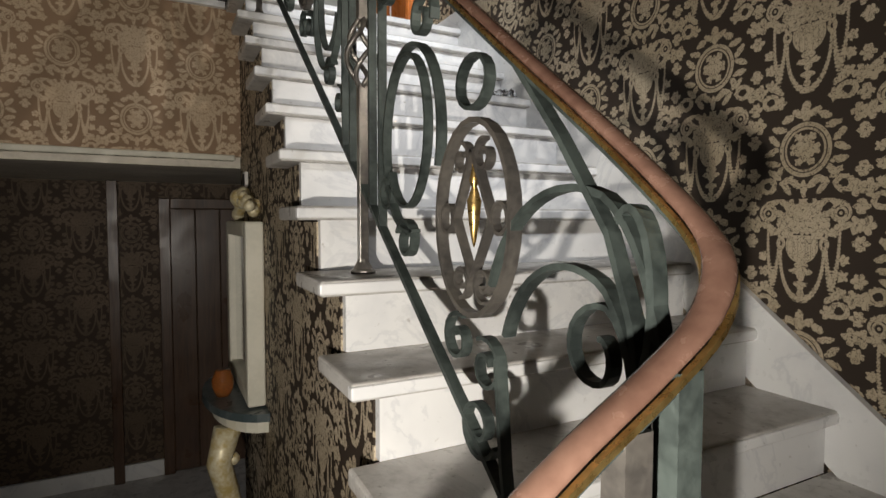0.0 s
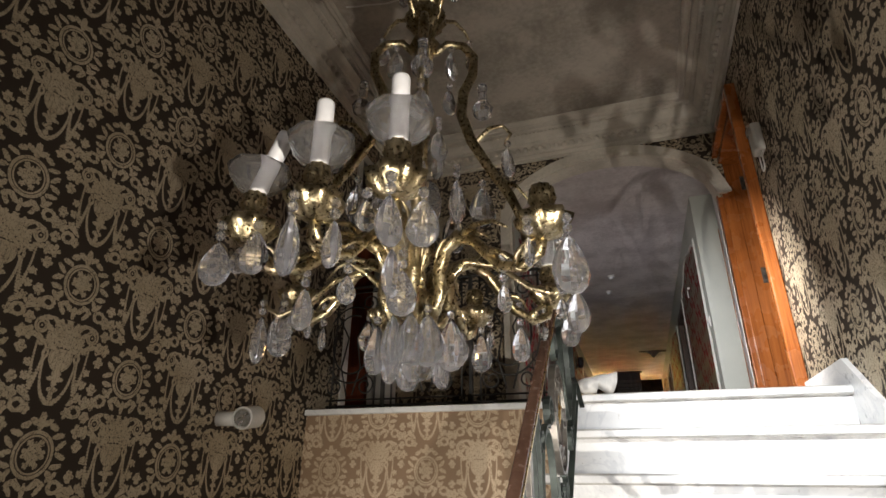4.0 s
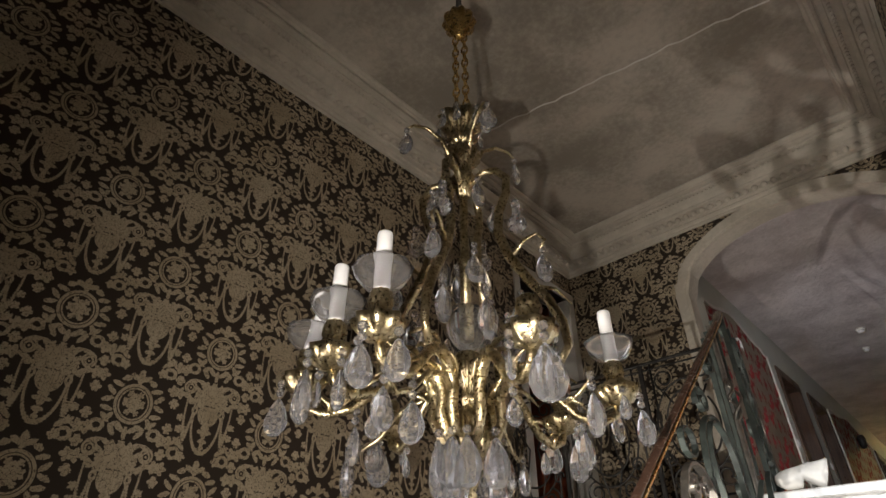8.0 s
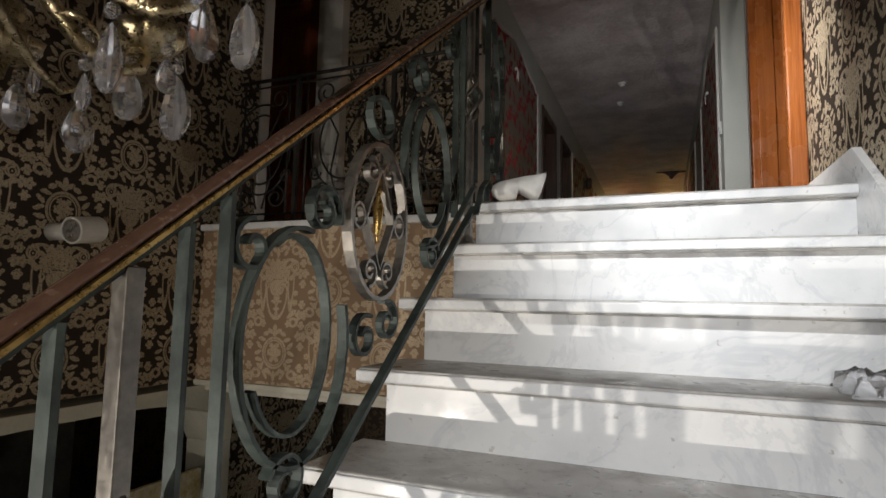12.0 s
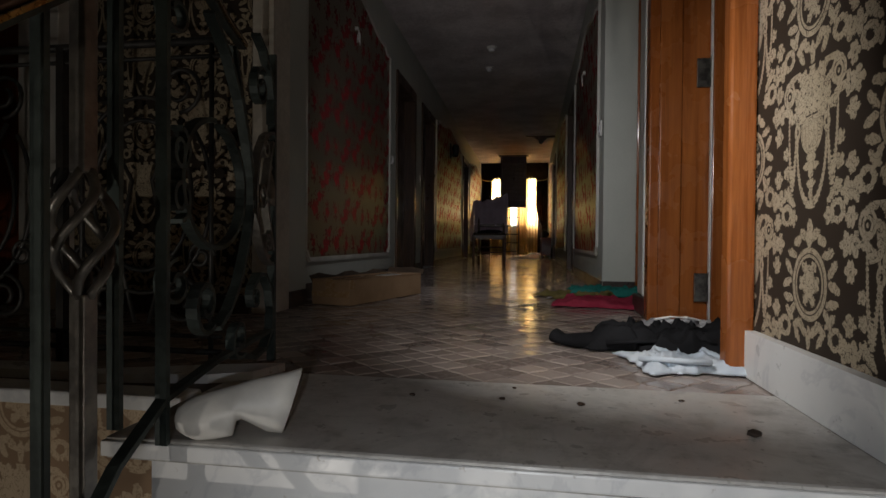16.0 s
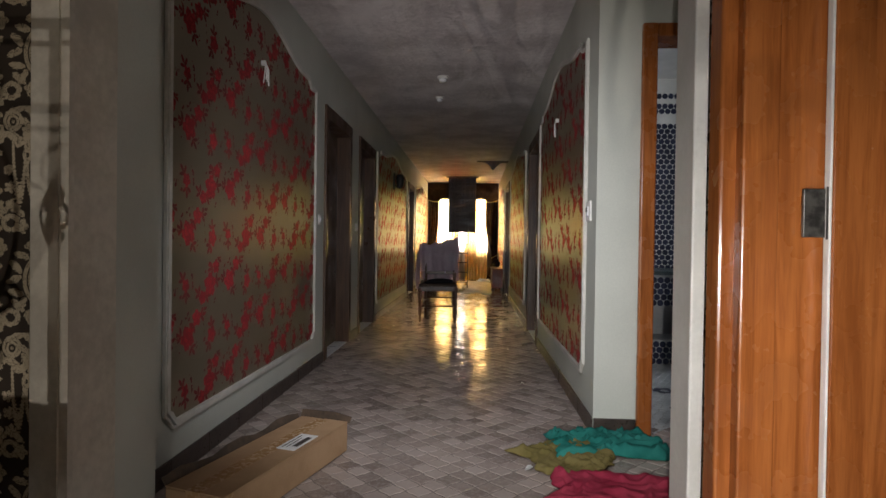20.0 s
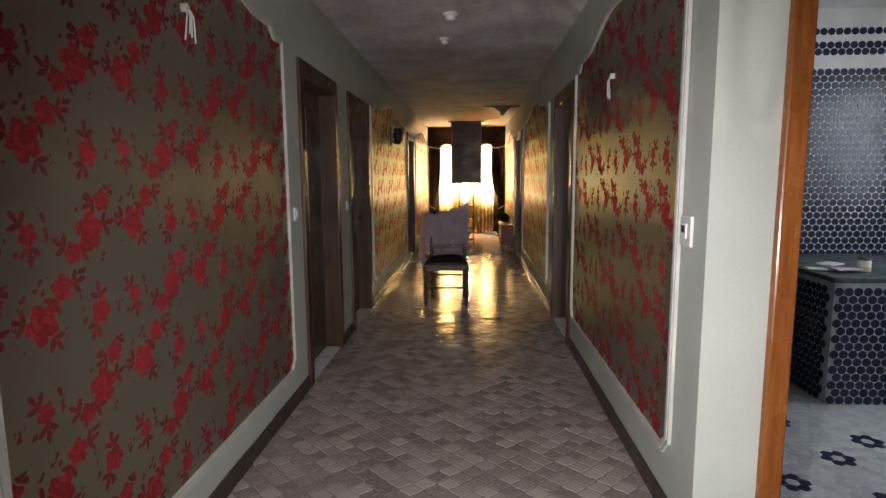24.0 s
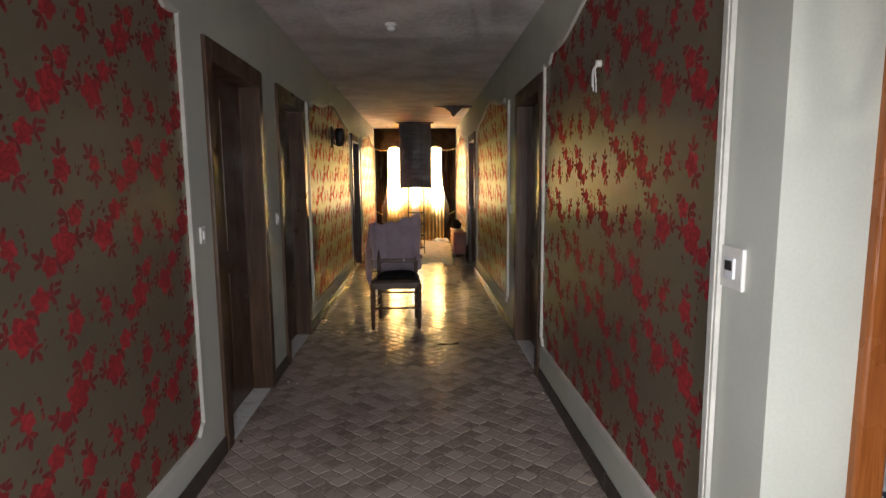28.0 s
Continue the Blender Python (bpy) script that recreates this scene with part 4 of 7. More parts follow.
    strap(r, "long_scroll", [(0.17, 0.8), (0.26, 0.75), (0.34, 0.67), (0.395, 0.58), (0.425, 0.5), (0.43, 0.43), (0.41, 0.36), (0.37, 0.29), (0.33, 0.235), (0.27, 0.185), (0.21, 0.157)], IRON, hx, 0.016, 0.006)
    strap(r, "long_scroll", curl(0.145, 0.215, 0.06, -50, 1.3, -1), IRON, hx, 0.016, 0.006)
    strap(r, "long_scroll", [(0.44, 0.43), (0.42, 0.55), (0.35, 0.68), (0.3, 0.78)], IRON, hx, 0.014, 0.005)
    strap(r, "foot_scroll", [(0.44, 0.225), (0.49, 0.255), (0.54, 0.25), (0.59, 0.205), (0.61, 0.15), (0.6, 0.09), (0.54, 0.05), (0.45, 0.045), (0.37, 0.07)], IRON, hx, 0.016, 0.006)
    strap(r, "foot_scroll", curl(0.46, 0.2, 0.035, 90, 1.2, 1), IRON, hx, 0.015, 0.005)
    strap(r, "foot_scroll", curl(0.34, 0.115, 0.05, -60, 1.25, -1), IRON, hx, 0.015, 0.005)
    strap(r, "head_scroll", [(0.47, 0.87), (0.53, 0.85), (0.585, 0.8), (0.61, 0.74), (0.61, 0.67)], IRON, hx, 0.016, 0.006)
    strap(r, "head_scroll", curl(0.5, 0.74, 0.055, 60, 1.3, 1), IRON, hx, 0.015, 0.005)
    # Half medallion, burnished.
    strap(r, "half_oval", ellipse(0.625, 0.46, 0.165, 0.185, 95, 265, 24), STEEL, hx, 0.015, 0.006, "burnished iron half oval")
    strap(r, "half_diamond", [(0.61, 0.62), (0.545, 0.47), (0.615, 0.315)], STEEL, hx, 0.014, 0.006)
    strap(r, "ring", ellipse(0.515, 0.46, 0.024, 0.028, n=14), STEEL, hx, 0.013, 0.005)
    strap(r, "curl", curl(0.55, 0.594, 0.034, 60, 1.3, 1), STEEL, hx, 0.013, 0.005)
    strap(r, "curl", curl(0.57, 0.332, 0.036, -60, 1.3, -1), STEEL, hx, 0.013, 0.005)
    bm = bmesh.new()
    lathe(bm, [(0.002, 0.09), (0.006, 0.06), (0.011, 0.045), (0.006, 0.035), (0.013, 0.01), (0.018, -0.04), (0.016, -0.06), (0.004, -0.062)], 12, (hx(0.6), 0.597, 0.5), 6, 0.15)
    part("tassel", bm, STEEL, r, "burnished iron tassel", smooth=True, world=True)
    return r


stair_railing()


def landing_railing():
    """Thin black iron balustrade along the landing edge."""
    y = 0.47
    r = thing("landing_railing", (-1.1, y, 0), "thin black wrought iron balustrade along the landing edge", "railing")

    def wire(name, pts, rad=0.006, label=""):
        bm = bmesh.new()
        tube(bm, [(x, y, z) for x, z in pts], rad, 6, up=(0, 1, 0))
        return part(name, bm, BLACKIRON, r, label, smooth=True, world=True)

    for z, rad in ((0.86, 0.011), (0.82, 0.006), (0.05, 0.008), (0.09, 0.006)):
        wire("rail_bar", [(XL, z), (-0.33, z)], rad)
    for x in (XL + 0.03, -1.45, -1.33, -0.86, -0.74, -0.36):
        wire("upright", [(x, 0.0), (x, 0.86)], 0.007)
    for x in (-1.39, -0.80):
        bm = bmesh.new()
        box(bm, x - 0.011, y - 0.011, 0, x + 0.011, y + 0.011, 0.86)
        part("post", bm, BLACKIRON, r, world=True)
        for k in range(4):
            bm = bmesh.new()
            tube(bm, [(x + (0.005 + 0.024 * math.sin(math.pi * i / 10)) * math.cos(2 * math.pi * (k / 4 + i / 20)), y + (0.005 + 0.024 * math.sin(math.pi * i / 10)) * math.sin(2 * math.pi * (k / 4 + i / 20)), 0.42 + 0.012 * i) for i in range(11)], 0.005, 5)
            part("basket_strand", bm, BLACKIRON, r, world=True)
    for cx in (-1.63, -1.095, -0.56):
        w = 0.2
        for a, b in ((w, 0.26), (w * 0.72, 0.2)):
            wire("loop", [(cx + p, 0.46 + q) for p, q in ellipse(0, 0, a, b, 70, 400, 30)])
        for s in (-1, 1):
            for zc, st, hnd in ((0.18, 90, -s), (0.74, -90, s)):
                wire("scroll", [(p, q) for p, q in curl(cx + s * 0.11, zc, 0.065, st, 1.4, hnd)])
            wire("scroll", [(p, q) for p, q in curl(cx + s * 0.17, 0.3, 0.04, 0, 1.3, s)])
            wire("leaf", [(cx + s * 0.02, 0.12), (cx + s * 0.07, 0.3), (cx + s * 0.03, 0.5), (cx + s * 0.12, 0.66)])


landing_railing()


# ---- chandelier ----
GOLD = plain("gilt_brass", (0.3, 0.235, 0.125), (0.68, 0.58, 0.38), 0.31, 1.0, 40, 150, 0.5, distance=0.003)
n = Nodes("cut_crystal")
GLASS = n.done((0.96, 0.96, 1.0), 0.02, 0.0, 0.6, Transmission_Weight=1.0, IOR=1.52)
n = Nodes("clear_dish_glass")
DISH = n.done((0.9, 0.9, 0.92), 0.08, 0.0, 0.6, Transmission_Weight=0.95, IOR=1.3)
# The small opaque white share stands in for torch sparkle in the crystals.
n = Nodes("sparkle_whitened_crystal")
CRYSTAL = n.done((0.93, 0.93, 0.98), n.ramp(n.noise(60, 3), 0.4, 0.7, 0.0, 0.08), 0.0, 0.9, Transmission_Weight=0.94, IOR=1.62)
CANDLE = plain("white_candle_sleeve", (0.74, 0.74, 0.76), (0.84, 0.84, 0.86), 0.45, scale=9)


def chandelier():
    cx, cy, top = -0.30, -1.725, TOP + 0.045
    c = thing("chandelier", (cx, cy, -0.045), "ornate gilt brass chandelier with cut crystal drops and white candles", "chandelier")

    def turned(name, profile, material, label="", ribs=0, depth=0.0, steps=24, smooth=True):
        bm = bmesh.new()
        lathe(bm, profile, steps, (0, 0, 0), ribs, depth)
        return part(name, bm, material, c, label, smooth)

    # Stem from the ceiling down to the finial.
    turned("ceiling_rod", [(0.011, 1.6), (0.011, top - 0.03)], BLACKIRON)
    turned("ceiling_rose", [(0.011, top - 0.06), (0.05, top - 0.03), (0.06, top - 0.001)], GOLD)
    turned("canopy", [(0.012, 1.6), (0.03, 1.585), (0.055, 1.55), (0.062, 1.52), (0.05, 1.49), (0.028, 1.465), (0.02, 1.44), (0.008, 1.43)], BRASS, "tarnished fluted canopy", 10, 0.1, 40)
    link = bmesh.new()
    tube(link, [(0.011 * math.cos(2 * math.pi * i / 12), 0, 0.024 * math.sin(2 * math.pi * i / 12)) for i in range(13)], 0.0035, 5, up=(0, 1, 0))
    link = baked("chain_link", link, BRASS)
    for k in range(11):
        for off in (-0.016, 0.016):
            share("chain_link", link, c, pose(off, off * 0.4, 1.42 - 0.036 * k, 0, 0, 90 * (k % 2) + 20))
    turned("crown", [(0.0, 1.045), (0.02, 1.03), (0.055, 0.995), (0.075, 0.985), (0.06, 0.955), (0.042, 0.93), (0.028, 0.905), (0.04, 0.895), (0.045, 0.88), (0.03, 0.865)], GOLD, "fluted gilt crown", 12, 0.12, 48)
    turned("upper_vase", [(0.022, 0.865), (0.05, 0.84), (0.055, 0.815), (0.03, 0.78), (0.022, 0.75), (0.034, 0.735), (0.04, 0.72), (0.022, 0.7), (0.018, 0.66)], GOLD, "", 12, 0.1, 48)
    turned("stem", [(0.013, 0.66), (0.013, 0.45), (0.022, 0.43), (0.014, 0.41), (0.014, 0.2)], GOLD)
    turned("glass_cup", [(0.018, 0.16), (0.038, 0.18), (0.05, 0.21), (0.052, 0.25), (0.045, 0.28)], DISH, "clear glass cup")
    turned("fluted_globe", [(0.012, 0.17), (0.026, 0.16), (0.034, 0.135), (0.032, 0.105), (0.02, 0.08), (0.014, 0.07), (0.018, 0.05), (0.014, 0.03)], GOLD, "fluted gilt globe", 14, 0.12, 56)
    turned("bowl", [(0.014, 0.03), (0.03, 0.015), (0.042, 0.0), (0.038, -0.015), (0.046, -0.03), (0.042, -0.055), (0.03, -0.085), (0.022, -0.1), (0.027, -0.115), (0.016, -0.14), (0.01, -0.155), (0.013, -0.165), (0.0, -0.18)], GOLD, "gilt leaf bowl with a finial", 14, 0.12, 56)

    # Crystals.
    def drop(h, w):
        bm = bmesh.new()
        rows = [(0.0, 0.0), (0.3, 0.08), (0.68, 0.28), (0.94, 0.5), (1.0, 0.66), (0.82, 0.84), (0.45, 0.96), (0.0, 1.0)]
        lathe(bm, [(max(w * r, 0.0006), -h * z) for r, z in rows], 10)
        bmesh.ops.scale(bm, vec=(1, 0.55, 1), verts=bm.verts)
        return baked("crystal_drop", bm, CRYSTAL, False)

    big, mid, small = drop(0.108, 0.034), drop(0.084, 0.027), drop(0.056, 0.018)
    bm = bmesh.new()
    ball(bm, (0, 0, 0), 0.0095, 8, 6)
    bead = baked("crystal_bead", bm, CRYSTAL, False)
    rng = random.Random(4)

    def hang(x, y, z, me, beads=2):
        for k in range(beads):
            share("crystal_bead", bead, c, Matrix.Translation((x, y, z - 0.01 - 0.02 * k)))
        share("crystal_drop", me, c, pose(x, y, z - 0.02 * beads - 0.002, 0, 0, rng.uniform(0, 180)))

    # Lower arms: S-curves from the bowl to a cup, with leaf curls.
    def arm_mesh():
        bm = bmesh.new()
        ctl = [(0.025, -0.06), (0.06, -0.05), (0.078, -0.005), (0.072, 0.045), (0.09, 0.09), (0.13, 0.108), (0.175, 0.085), (0.215, 0.04), (0.25, 0.005), (0.3, -0.012), (0.338, 0.005), (0.35, 0.04)]
        tube(bm, [(a, 0, b) for a, b in ctl], 0.0115, 8, lambda q: 0.65 + 0.75 * math.sin(math.pi * min(1, q * 1.3)) if q < 0.5 else 1.25 - 0.4 * q, up=(0, 1, 0))
        tube(bm, [(0.13, 0, 0.108), (0.17, 0.01, 0.125), (0.22, 0.01, 0.115), (0.26, 0.005, 0.085)], 0.007, 6, lambda q: 1.2 - q * 0.8, up=(0, 1, 0))
        return baked("arm", bm, GOLD)

    def branch_mesh():
        bm = bmesh.new()
        tube(bm, [(0.07, 0, 0.02), (0.12, 0, 0.07), (0.19, 0, 0.05), (0.26, 0, -0.01), (0.31, 0, -0.03), (0.345, 0, -0.01), (0.352, 0, 0.02)], 0.007, 7, lambda q: 1.2 - 0.6 * q, up=(0, 1, 0))
        tube(bm, [(0.12, 0, 0.065), (0.15, 0.012, 0.085), (0.19, 0.016, 0.09)], 0.006, 6, lambda q: 1.2 - q, up=(0, 1, 0))
        return baked("branch", bm, GOLD)

    bm = bmesh.new()
    lathe(bm, [(0.008, 0.085), (0.03, 0.095), (0.046, 0.115), (0.05, 0.13), (0.03, 0.14), (0.018, 0.15), (0.024, 0.165), (0.02, 0.19), (0.014, 0.195)], 32, (0, 0, 0), 8, 0.12)
    cup = baked("drip_cup", bm, GOLD)
    bm = bmesh.new()
    lathe(bm, [(0.017, 0.196), (0.036, 0.203), (0.052, 0.222), (0.06, 0.246), (0.0575, 0.247), (0.049, 0.226), (0.034, 0.208), (0.017, 0.201)], 40, (0, 0, 0), 8, 0.035)
    dish = baked("glass_dish", bm, DISH)
    bm = bmesh.new()
    lathe(bm, [(0.0165, 0.195), (0.0165, 0.325), (0.015, 0.33), (0.011, 0.33), (0.011, 0.31)], 16)
    candle = baked("candle", bm, CANDLE)
    arm, branch = arm_mesh(), branch_mesh()
    bm = bmesh.new()
    tube(bm, [(0, 0.004, 0), (0.018, 0.014, 0.012), (0.04, 0.016, 0.012), (0.062, 0.009, 0.004)], 0.0062, 6, lambda q: 1.3 - 1.0 * q, up=(0, 1, 0))
    sheath = baked("arm_leaf", bm, GOLD)
    for i in range(8):
        a, far, up = ((-74, 0.39, 0.012), (-97, 0.37, 0.0), (-124, 0.38, 0.0), (170, 0.35, 0.0), (126, 0.35, 0.0), (84, 0.35, 0.0), (41, 0.35, 0.0), (-30, 0.36, 0.0))[i]
        rad = radians(a)
        share("arm", arm, c, pose(0, 0, up, 0, 0, a) @ Matrix.Diagonal((far / 0.35, 1, 1, 1)))
        dx, dy = math.cos(rad), math.sin(rad)
        for lx, lz, slope in ((0.078, 0.06, -50), (0.15, 0.1, 20), (0.22, 0.036, 30), (0.29, -0.01, -35)):
            for flip in (-1, 1):
                share("arm_leaf", sheath, c, pose(0, 0, up, 0, 0, a) @ Matrix.Diagonal((far / 0.35, flip, 1, 1)) @ pose(lx, 0, lz, 0, slope, 0))
        ex, ey = far * dx, far * dy
        share("drip_cup", cup, c, Matrix.Translation((ex, ey, up - 0.06)))
        if i in (0, 1, 2, 6):
            share("glass_dish", dish, c, Matrix.Translation((ex, ey, up - 0.06)), "clear scalloped glass dish")
            tilt = pose(ex, ey, up - 0.06, 0, 0, 0) if i != 2 else pose(ex, ey, up - 0.06) @ Matrix.Translation((0, 0, 0.19)) @ pose(0, 0, 0, 0, 22, 0) @ Matrix.Translation((0, 0, -0.19))
            share("candle", candle, c, tilt, "white candle sleeve")
        for s in (-1, 1):
            hang(ex - 0.045 * s * dy, ey + 0.045 * s * dx, 0.06, mid if s > 0 else small, 1 + (i % 2))
        hang(ex + 0.05 * dx, ey + 0.05 * dy, 0.06, big if i % 2 else mid, 2)
        hang(0.26 * dx, 0.26 * dy, 0.03, small if i % 2 else mid, 3)
        b = radians(a + 22)
        if i % 2:
            share("branch", branch, c, pose(0, 0, 0, 0, 0, a + 22))
            hang(0.352 * math.cos(b), 0.352 * math.sin(b), 0.012, big if i % 3 == 0 else mid, 2)
        hang(0.085 * math.cos(b), 0.085 * math.sin(b), -0.035, big, 1)
        if i % 2 == 0:
            hang(0.06 * dx, 0.06 * dy, -0.085, mid, 1)
    # Upper cage: four tall S-scrolls from the crown to the arms.
    bm = bmesh.new()
    ctl = [(0.03, 0.7), (0.06, 0.735), (0.105, 0.73), (0.135, 0.69), (0.13, 0.63), (0.105, 0.57), (0.1, 0.5), (0.125, 0.42), (0.17, 0.34), (0.215, 0.27), (0.245, 0.2), (0.25, 0.14), (0.225, 0.1)]
    tube(bm, [(a, 0, b) for a, b in ctl], 0.0105, 8, lambda q: 0.85 + 0.5 * math.sin(math.pi * q), up=(0, 1, 0))
    tube(bm, [(0.13, 0, 0.41), (0.17, 0, 0.46), (0.205, 0, 0.47), (0.225, 0, 0.445), (0.21, 0, 0.42)], 0.006, 6, lambda q: 1.2 - 0.5 * q, up=(0, 1, 0))
    tube(bm, [(0.19, 0, 0.31), (0.235, 0.01, 0.3), (0.27, 0.01, 0.25)], 0.007, 6, lambda q: 1.2 - q, up=(0, 1, 0))
    cage = baked("cage_scroll", bm, GOLD)
    bm = bmesh.new()
    tube(bm, [(0.04, 0, 0.8), (0.07, 0, 0.87), (0.12, 0, 0.905), (0.165, 0, 0.9), (0.185, 0, 0.88)], 0.0065, 6, lambda q: 1.3 - 0.7 * q, up=(0, 1, 0))
    leaf = baked("crown_leaf", bm, GOLD)
    for i in range(4):
        a = -70 + 90 * i
        dx, dy = math.cos(radians(a)), math.sin(radians(a))
        share("cage_scroll", cage, c, pose(0, 0, 0, 0, 0, a))
        hang(0.215 * dx, 0.215 * dy, 0.425, mid, 1)
        hang(0.15 * dx, 0.15 * dy, 0.31, big, 1)
        e, f = math.cos(radians(a + 45)), math.sin(radians(a + 45))
        share("crown_leaf", leaf, c, pose(0, 0, 0, 0, 0, a + 45))
        hang(0.187 * e, 0.187 * f, 0.88, mid, 1)
        hang(0.12 * e, 0.12 * f, 0.30, big, 2)
        hang(0.1 * e, 0.1 * f, 0.66, mid, 1)
        hang(0.06 * e, 0.06 * f, 0.46, mid, 2)
        for q in (10, 35, 60, 85):
            u, w = math.cos(radians(a + q)), math.sin(radians(a + q))
            if q in (10, 60):
                hang(0.078 * u, 0.078 * w, 0.99, small, 1)
        # Turned glass spires standing on the cage.
        bm = bmesh.new()
        lathe(bm, [(0.01, 0.0), (0.024, 0.012), (0.028, 0.03), (0.02, 0.045), (0.012, 0.055), (0.011, 0.085), (0.013, 0.09), (0.012, 0.105), (0.002, 0.11)], 10)
        share("glass_spire", baked("glass_spire", bm, CRYSTAL, False), c, Matrix.Translation((0.155 * dx, 0.155 * dy, 0.49)), "turned glass spire")


chandelier()
# ---- stair hall fittings ----
def moulding(name, path, profile, material, label, category="trim", closed=False):
    """Sweeps a profile (out from the wall, up) along a level path of (x, y, z); the room lies to the left of it."""
    bm = bmesh.new()
    rows = []
    for i, p in enumerate(path):
        p = Vector(p)
        d0 = (p - Vector(path[i - 1])).normalized() if i or closed else (Vector(path[1]) - p).normalized()
        d1 = (Vector(path[(i + 1) % len(path)]) - p).normalized() if i < len(path) - 1 or closed else d0
        n0, n1 = Vector((-d0.y, d0.x, 0)), Vector((-d1.y, d1.x, 0))
        mid = (n0 + n1).normalized()
        mid = mid / max(mid.dot(n0), 0.3)
        rows.append([bm.verts.new(p + mid * a + Vector((0, 0, b))) for a, b in profile])
    pairs = list(zip(rows, rows[1:])) + ([(rows[-1], rows[0])] if closed else [])
    for p, q in pairs:
        for j in range(len(p) - 1):
            bm.faces.new((p[j], p[j + 1], q[j + 1], q[j]))
    return tagged(mesh_object(name, bm, material), label, category, kind="structure")


room = [(XL, YB, 0), (XR, YB, 0), (XR, YA, 0), (XL, YA, 0)]
at = lambda z, inset=0.0: [(XL + inset, YB + inset, z), (XR - inset, YB + inset, z), (XR - inset, YA - inset, z), (XL + inset, YA - inset, z)]
CORN = [(0.0, 2.35), (0.02, 2.35), (0.022, 2.368), (0.012, 2.378), (0.03, 2.388), (0.036, 2.405), (0.028, 2.415), (0.06, 2.42), (0.066, 2.43), (0.062, 2.46), (0.11, 2.47), (0.116, 2.49), (0.105, 2.5), (0.13, 2.525), (0.15, 2.56), (0.144, 2.572), (0.18, 2.578), (0.184, 2.59), (0.176, 2.597), (0.212, 2.6), (0.218, 2.606), (0.218, 2.619)]
moulding("cornice_stair", room, CORN, CORNICE, "deep stained plaster cornice round the stairwell ceiling", "cornice", True)
moulding("cornice_inner_frame", at(0, 0.226), [(0.0, 2.619), (0.004, 2.602), (0.02, 2.592), (0.035, 2.6), (0.045, 2.596), (0.06, 2.606), (0.062, 2.619)], CORNICE, "plaster frame round the ceiling field", "cornice", True)
# Egg-and-dart row on the cornice.
bm = bmesh.new()
for (x0, y0, _), (x1, y1, _) in (((XL, YB, 0), (XL, YA, 0)), ((XL, YA, 0), (XR, YA, 0)), ((XR, YA, 0), (XR, YB, 0))):
    l = math.hypot(x1 - x0, y1 - y0)
    dx, dy = (x1 - x0) / l, (y1 - y0) / l
    k = int(l / 0.07)
    for i in range(k):
        q = (i + 0.5) * l / k
        px, py = x0 + dx * q + dy * 0.076, y0 + dy * q - dx * 0.076
        m = Matrix.Translation((px, py, 2.444)) @ Matrix.Diagonal((0.026, 0.026, 0.024, 1))
        bmesh.ops.create_icosphere(bm, subdivisions=2, radius=1, matrix=m)
        for h in (-0.25, 0.25):
            bx_, by_ = px + dx * h * 0.07 + dy * 0.085, py + dy * h * 0.07 - dx * 0.085
            bmesh.ops.create_icosphere(bm, subdivisions=1, radius=0.012, matrix=Matrix.Translation((bx_, by_, 2.56)))
tagged(mesh_object("cornice_eggs", bm, CORNICE), "row of plaster eggs along the cornice", "cornice", kind="structure")
# Hairline crack with old filler across the ceiling.
bm = bmesh.new()
pts, rng = [], random.Random(3)
for i in range(30):
    pts.append((XL + 0.35 + (XR - XL - 0.75) * i / 29, -0.35 + 0.012 * i + rng.uniform(-0.012, 0.012), TOP - 0.001))
tube(bm, pts, 0.01, flat=(0.006, 0.0015), up=(0, 0, 1))
tagged(mesh_object("ceiling_crack", bm, WHITE), "pale filled crack across the plaster ceiling", "crack", kind="structure")

# Carved acanthus pieces on the arch band.
for i in range(9):
    q = 0.06 + 0.88 * i / 8
    x, z = AL + (AR - AL) * q, AS + (AH - AS) * (1 - abs(2 * q - 1) ** 2) ** 0.5
    bm = bmesh.new()
    for k in range(5):
        bmesh.ops.create_icosphere(bm, subdivisions=1, radius=1, matrix=Matrix.Translation((x + 0.035 * (k - 2), YA - 0.012, z + 0.045 - 0.006 * abs(k - 2))) @ Matrix.Diagonal((0.02, 0.012, 0.018, 1)))
    tagged(mesh_object("arch_ornament", bm, PLASTER), "carved plaster leaf on the arch band", "ornament", kind="structure")
slab("arch_post_left", (AL - 0.075, YA - 0.009, 0, AL + 0.002, YA - 0.001, AS + 0.12), PLASTER, "plaster band beside the arch", "trim", 0.004)

# Side opening on the landing: white casing, red door in the lobby.
for k, (y0, y1, z0, z1) in enumerate(((YA - 0.1, YA - 0.003, 0, 2.16), (0.62, 0.7, 0, 2.16), (0.7, YA - 0.1, 2.08, 2.16))):
    slab("casing_side_opening", (XL - 0.21, y0, z0, XL + 0.012, y1, z1), WHITE, "white painted casing of the side opening", "casing", 0.004)
REDWOOD = wood("red_brown_wood", (0.2, 0.045, 0.02), (0.32, 0.085, 0.035), "z", 0.35)
d = thing("door_1", (-2.35, YA, 0), "red-brown wooden door in the side lobby", "door", "", "structure")
for x0, x1, z0, z1 in ((-2.75, -2.66, 0, 2.12), (-2.14, -2.05, 0, 2.12), (-2.66, -2.14, 2.03, 2.12)):
    bm = bmesh.new()
    box(bm, x0, YA - 0.035, z0, x1, YA - 0.001, z1, 0.006)
    part("door_frame", bm, REDWOOD, d, world=True)
bm = bmesh.new()
box(bm, -2.66, YA - 0.02, 0.01, -2.14, YA - 0.001, 2.03)
part("door_leaf", bm, REDWOOD, d, world=True)

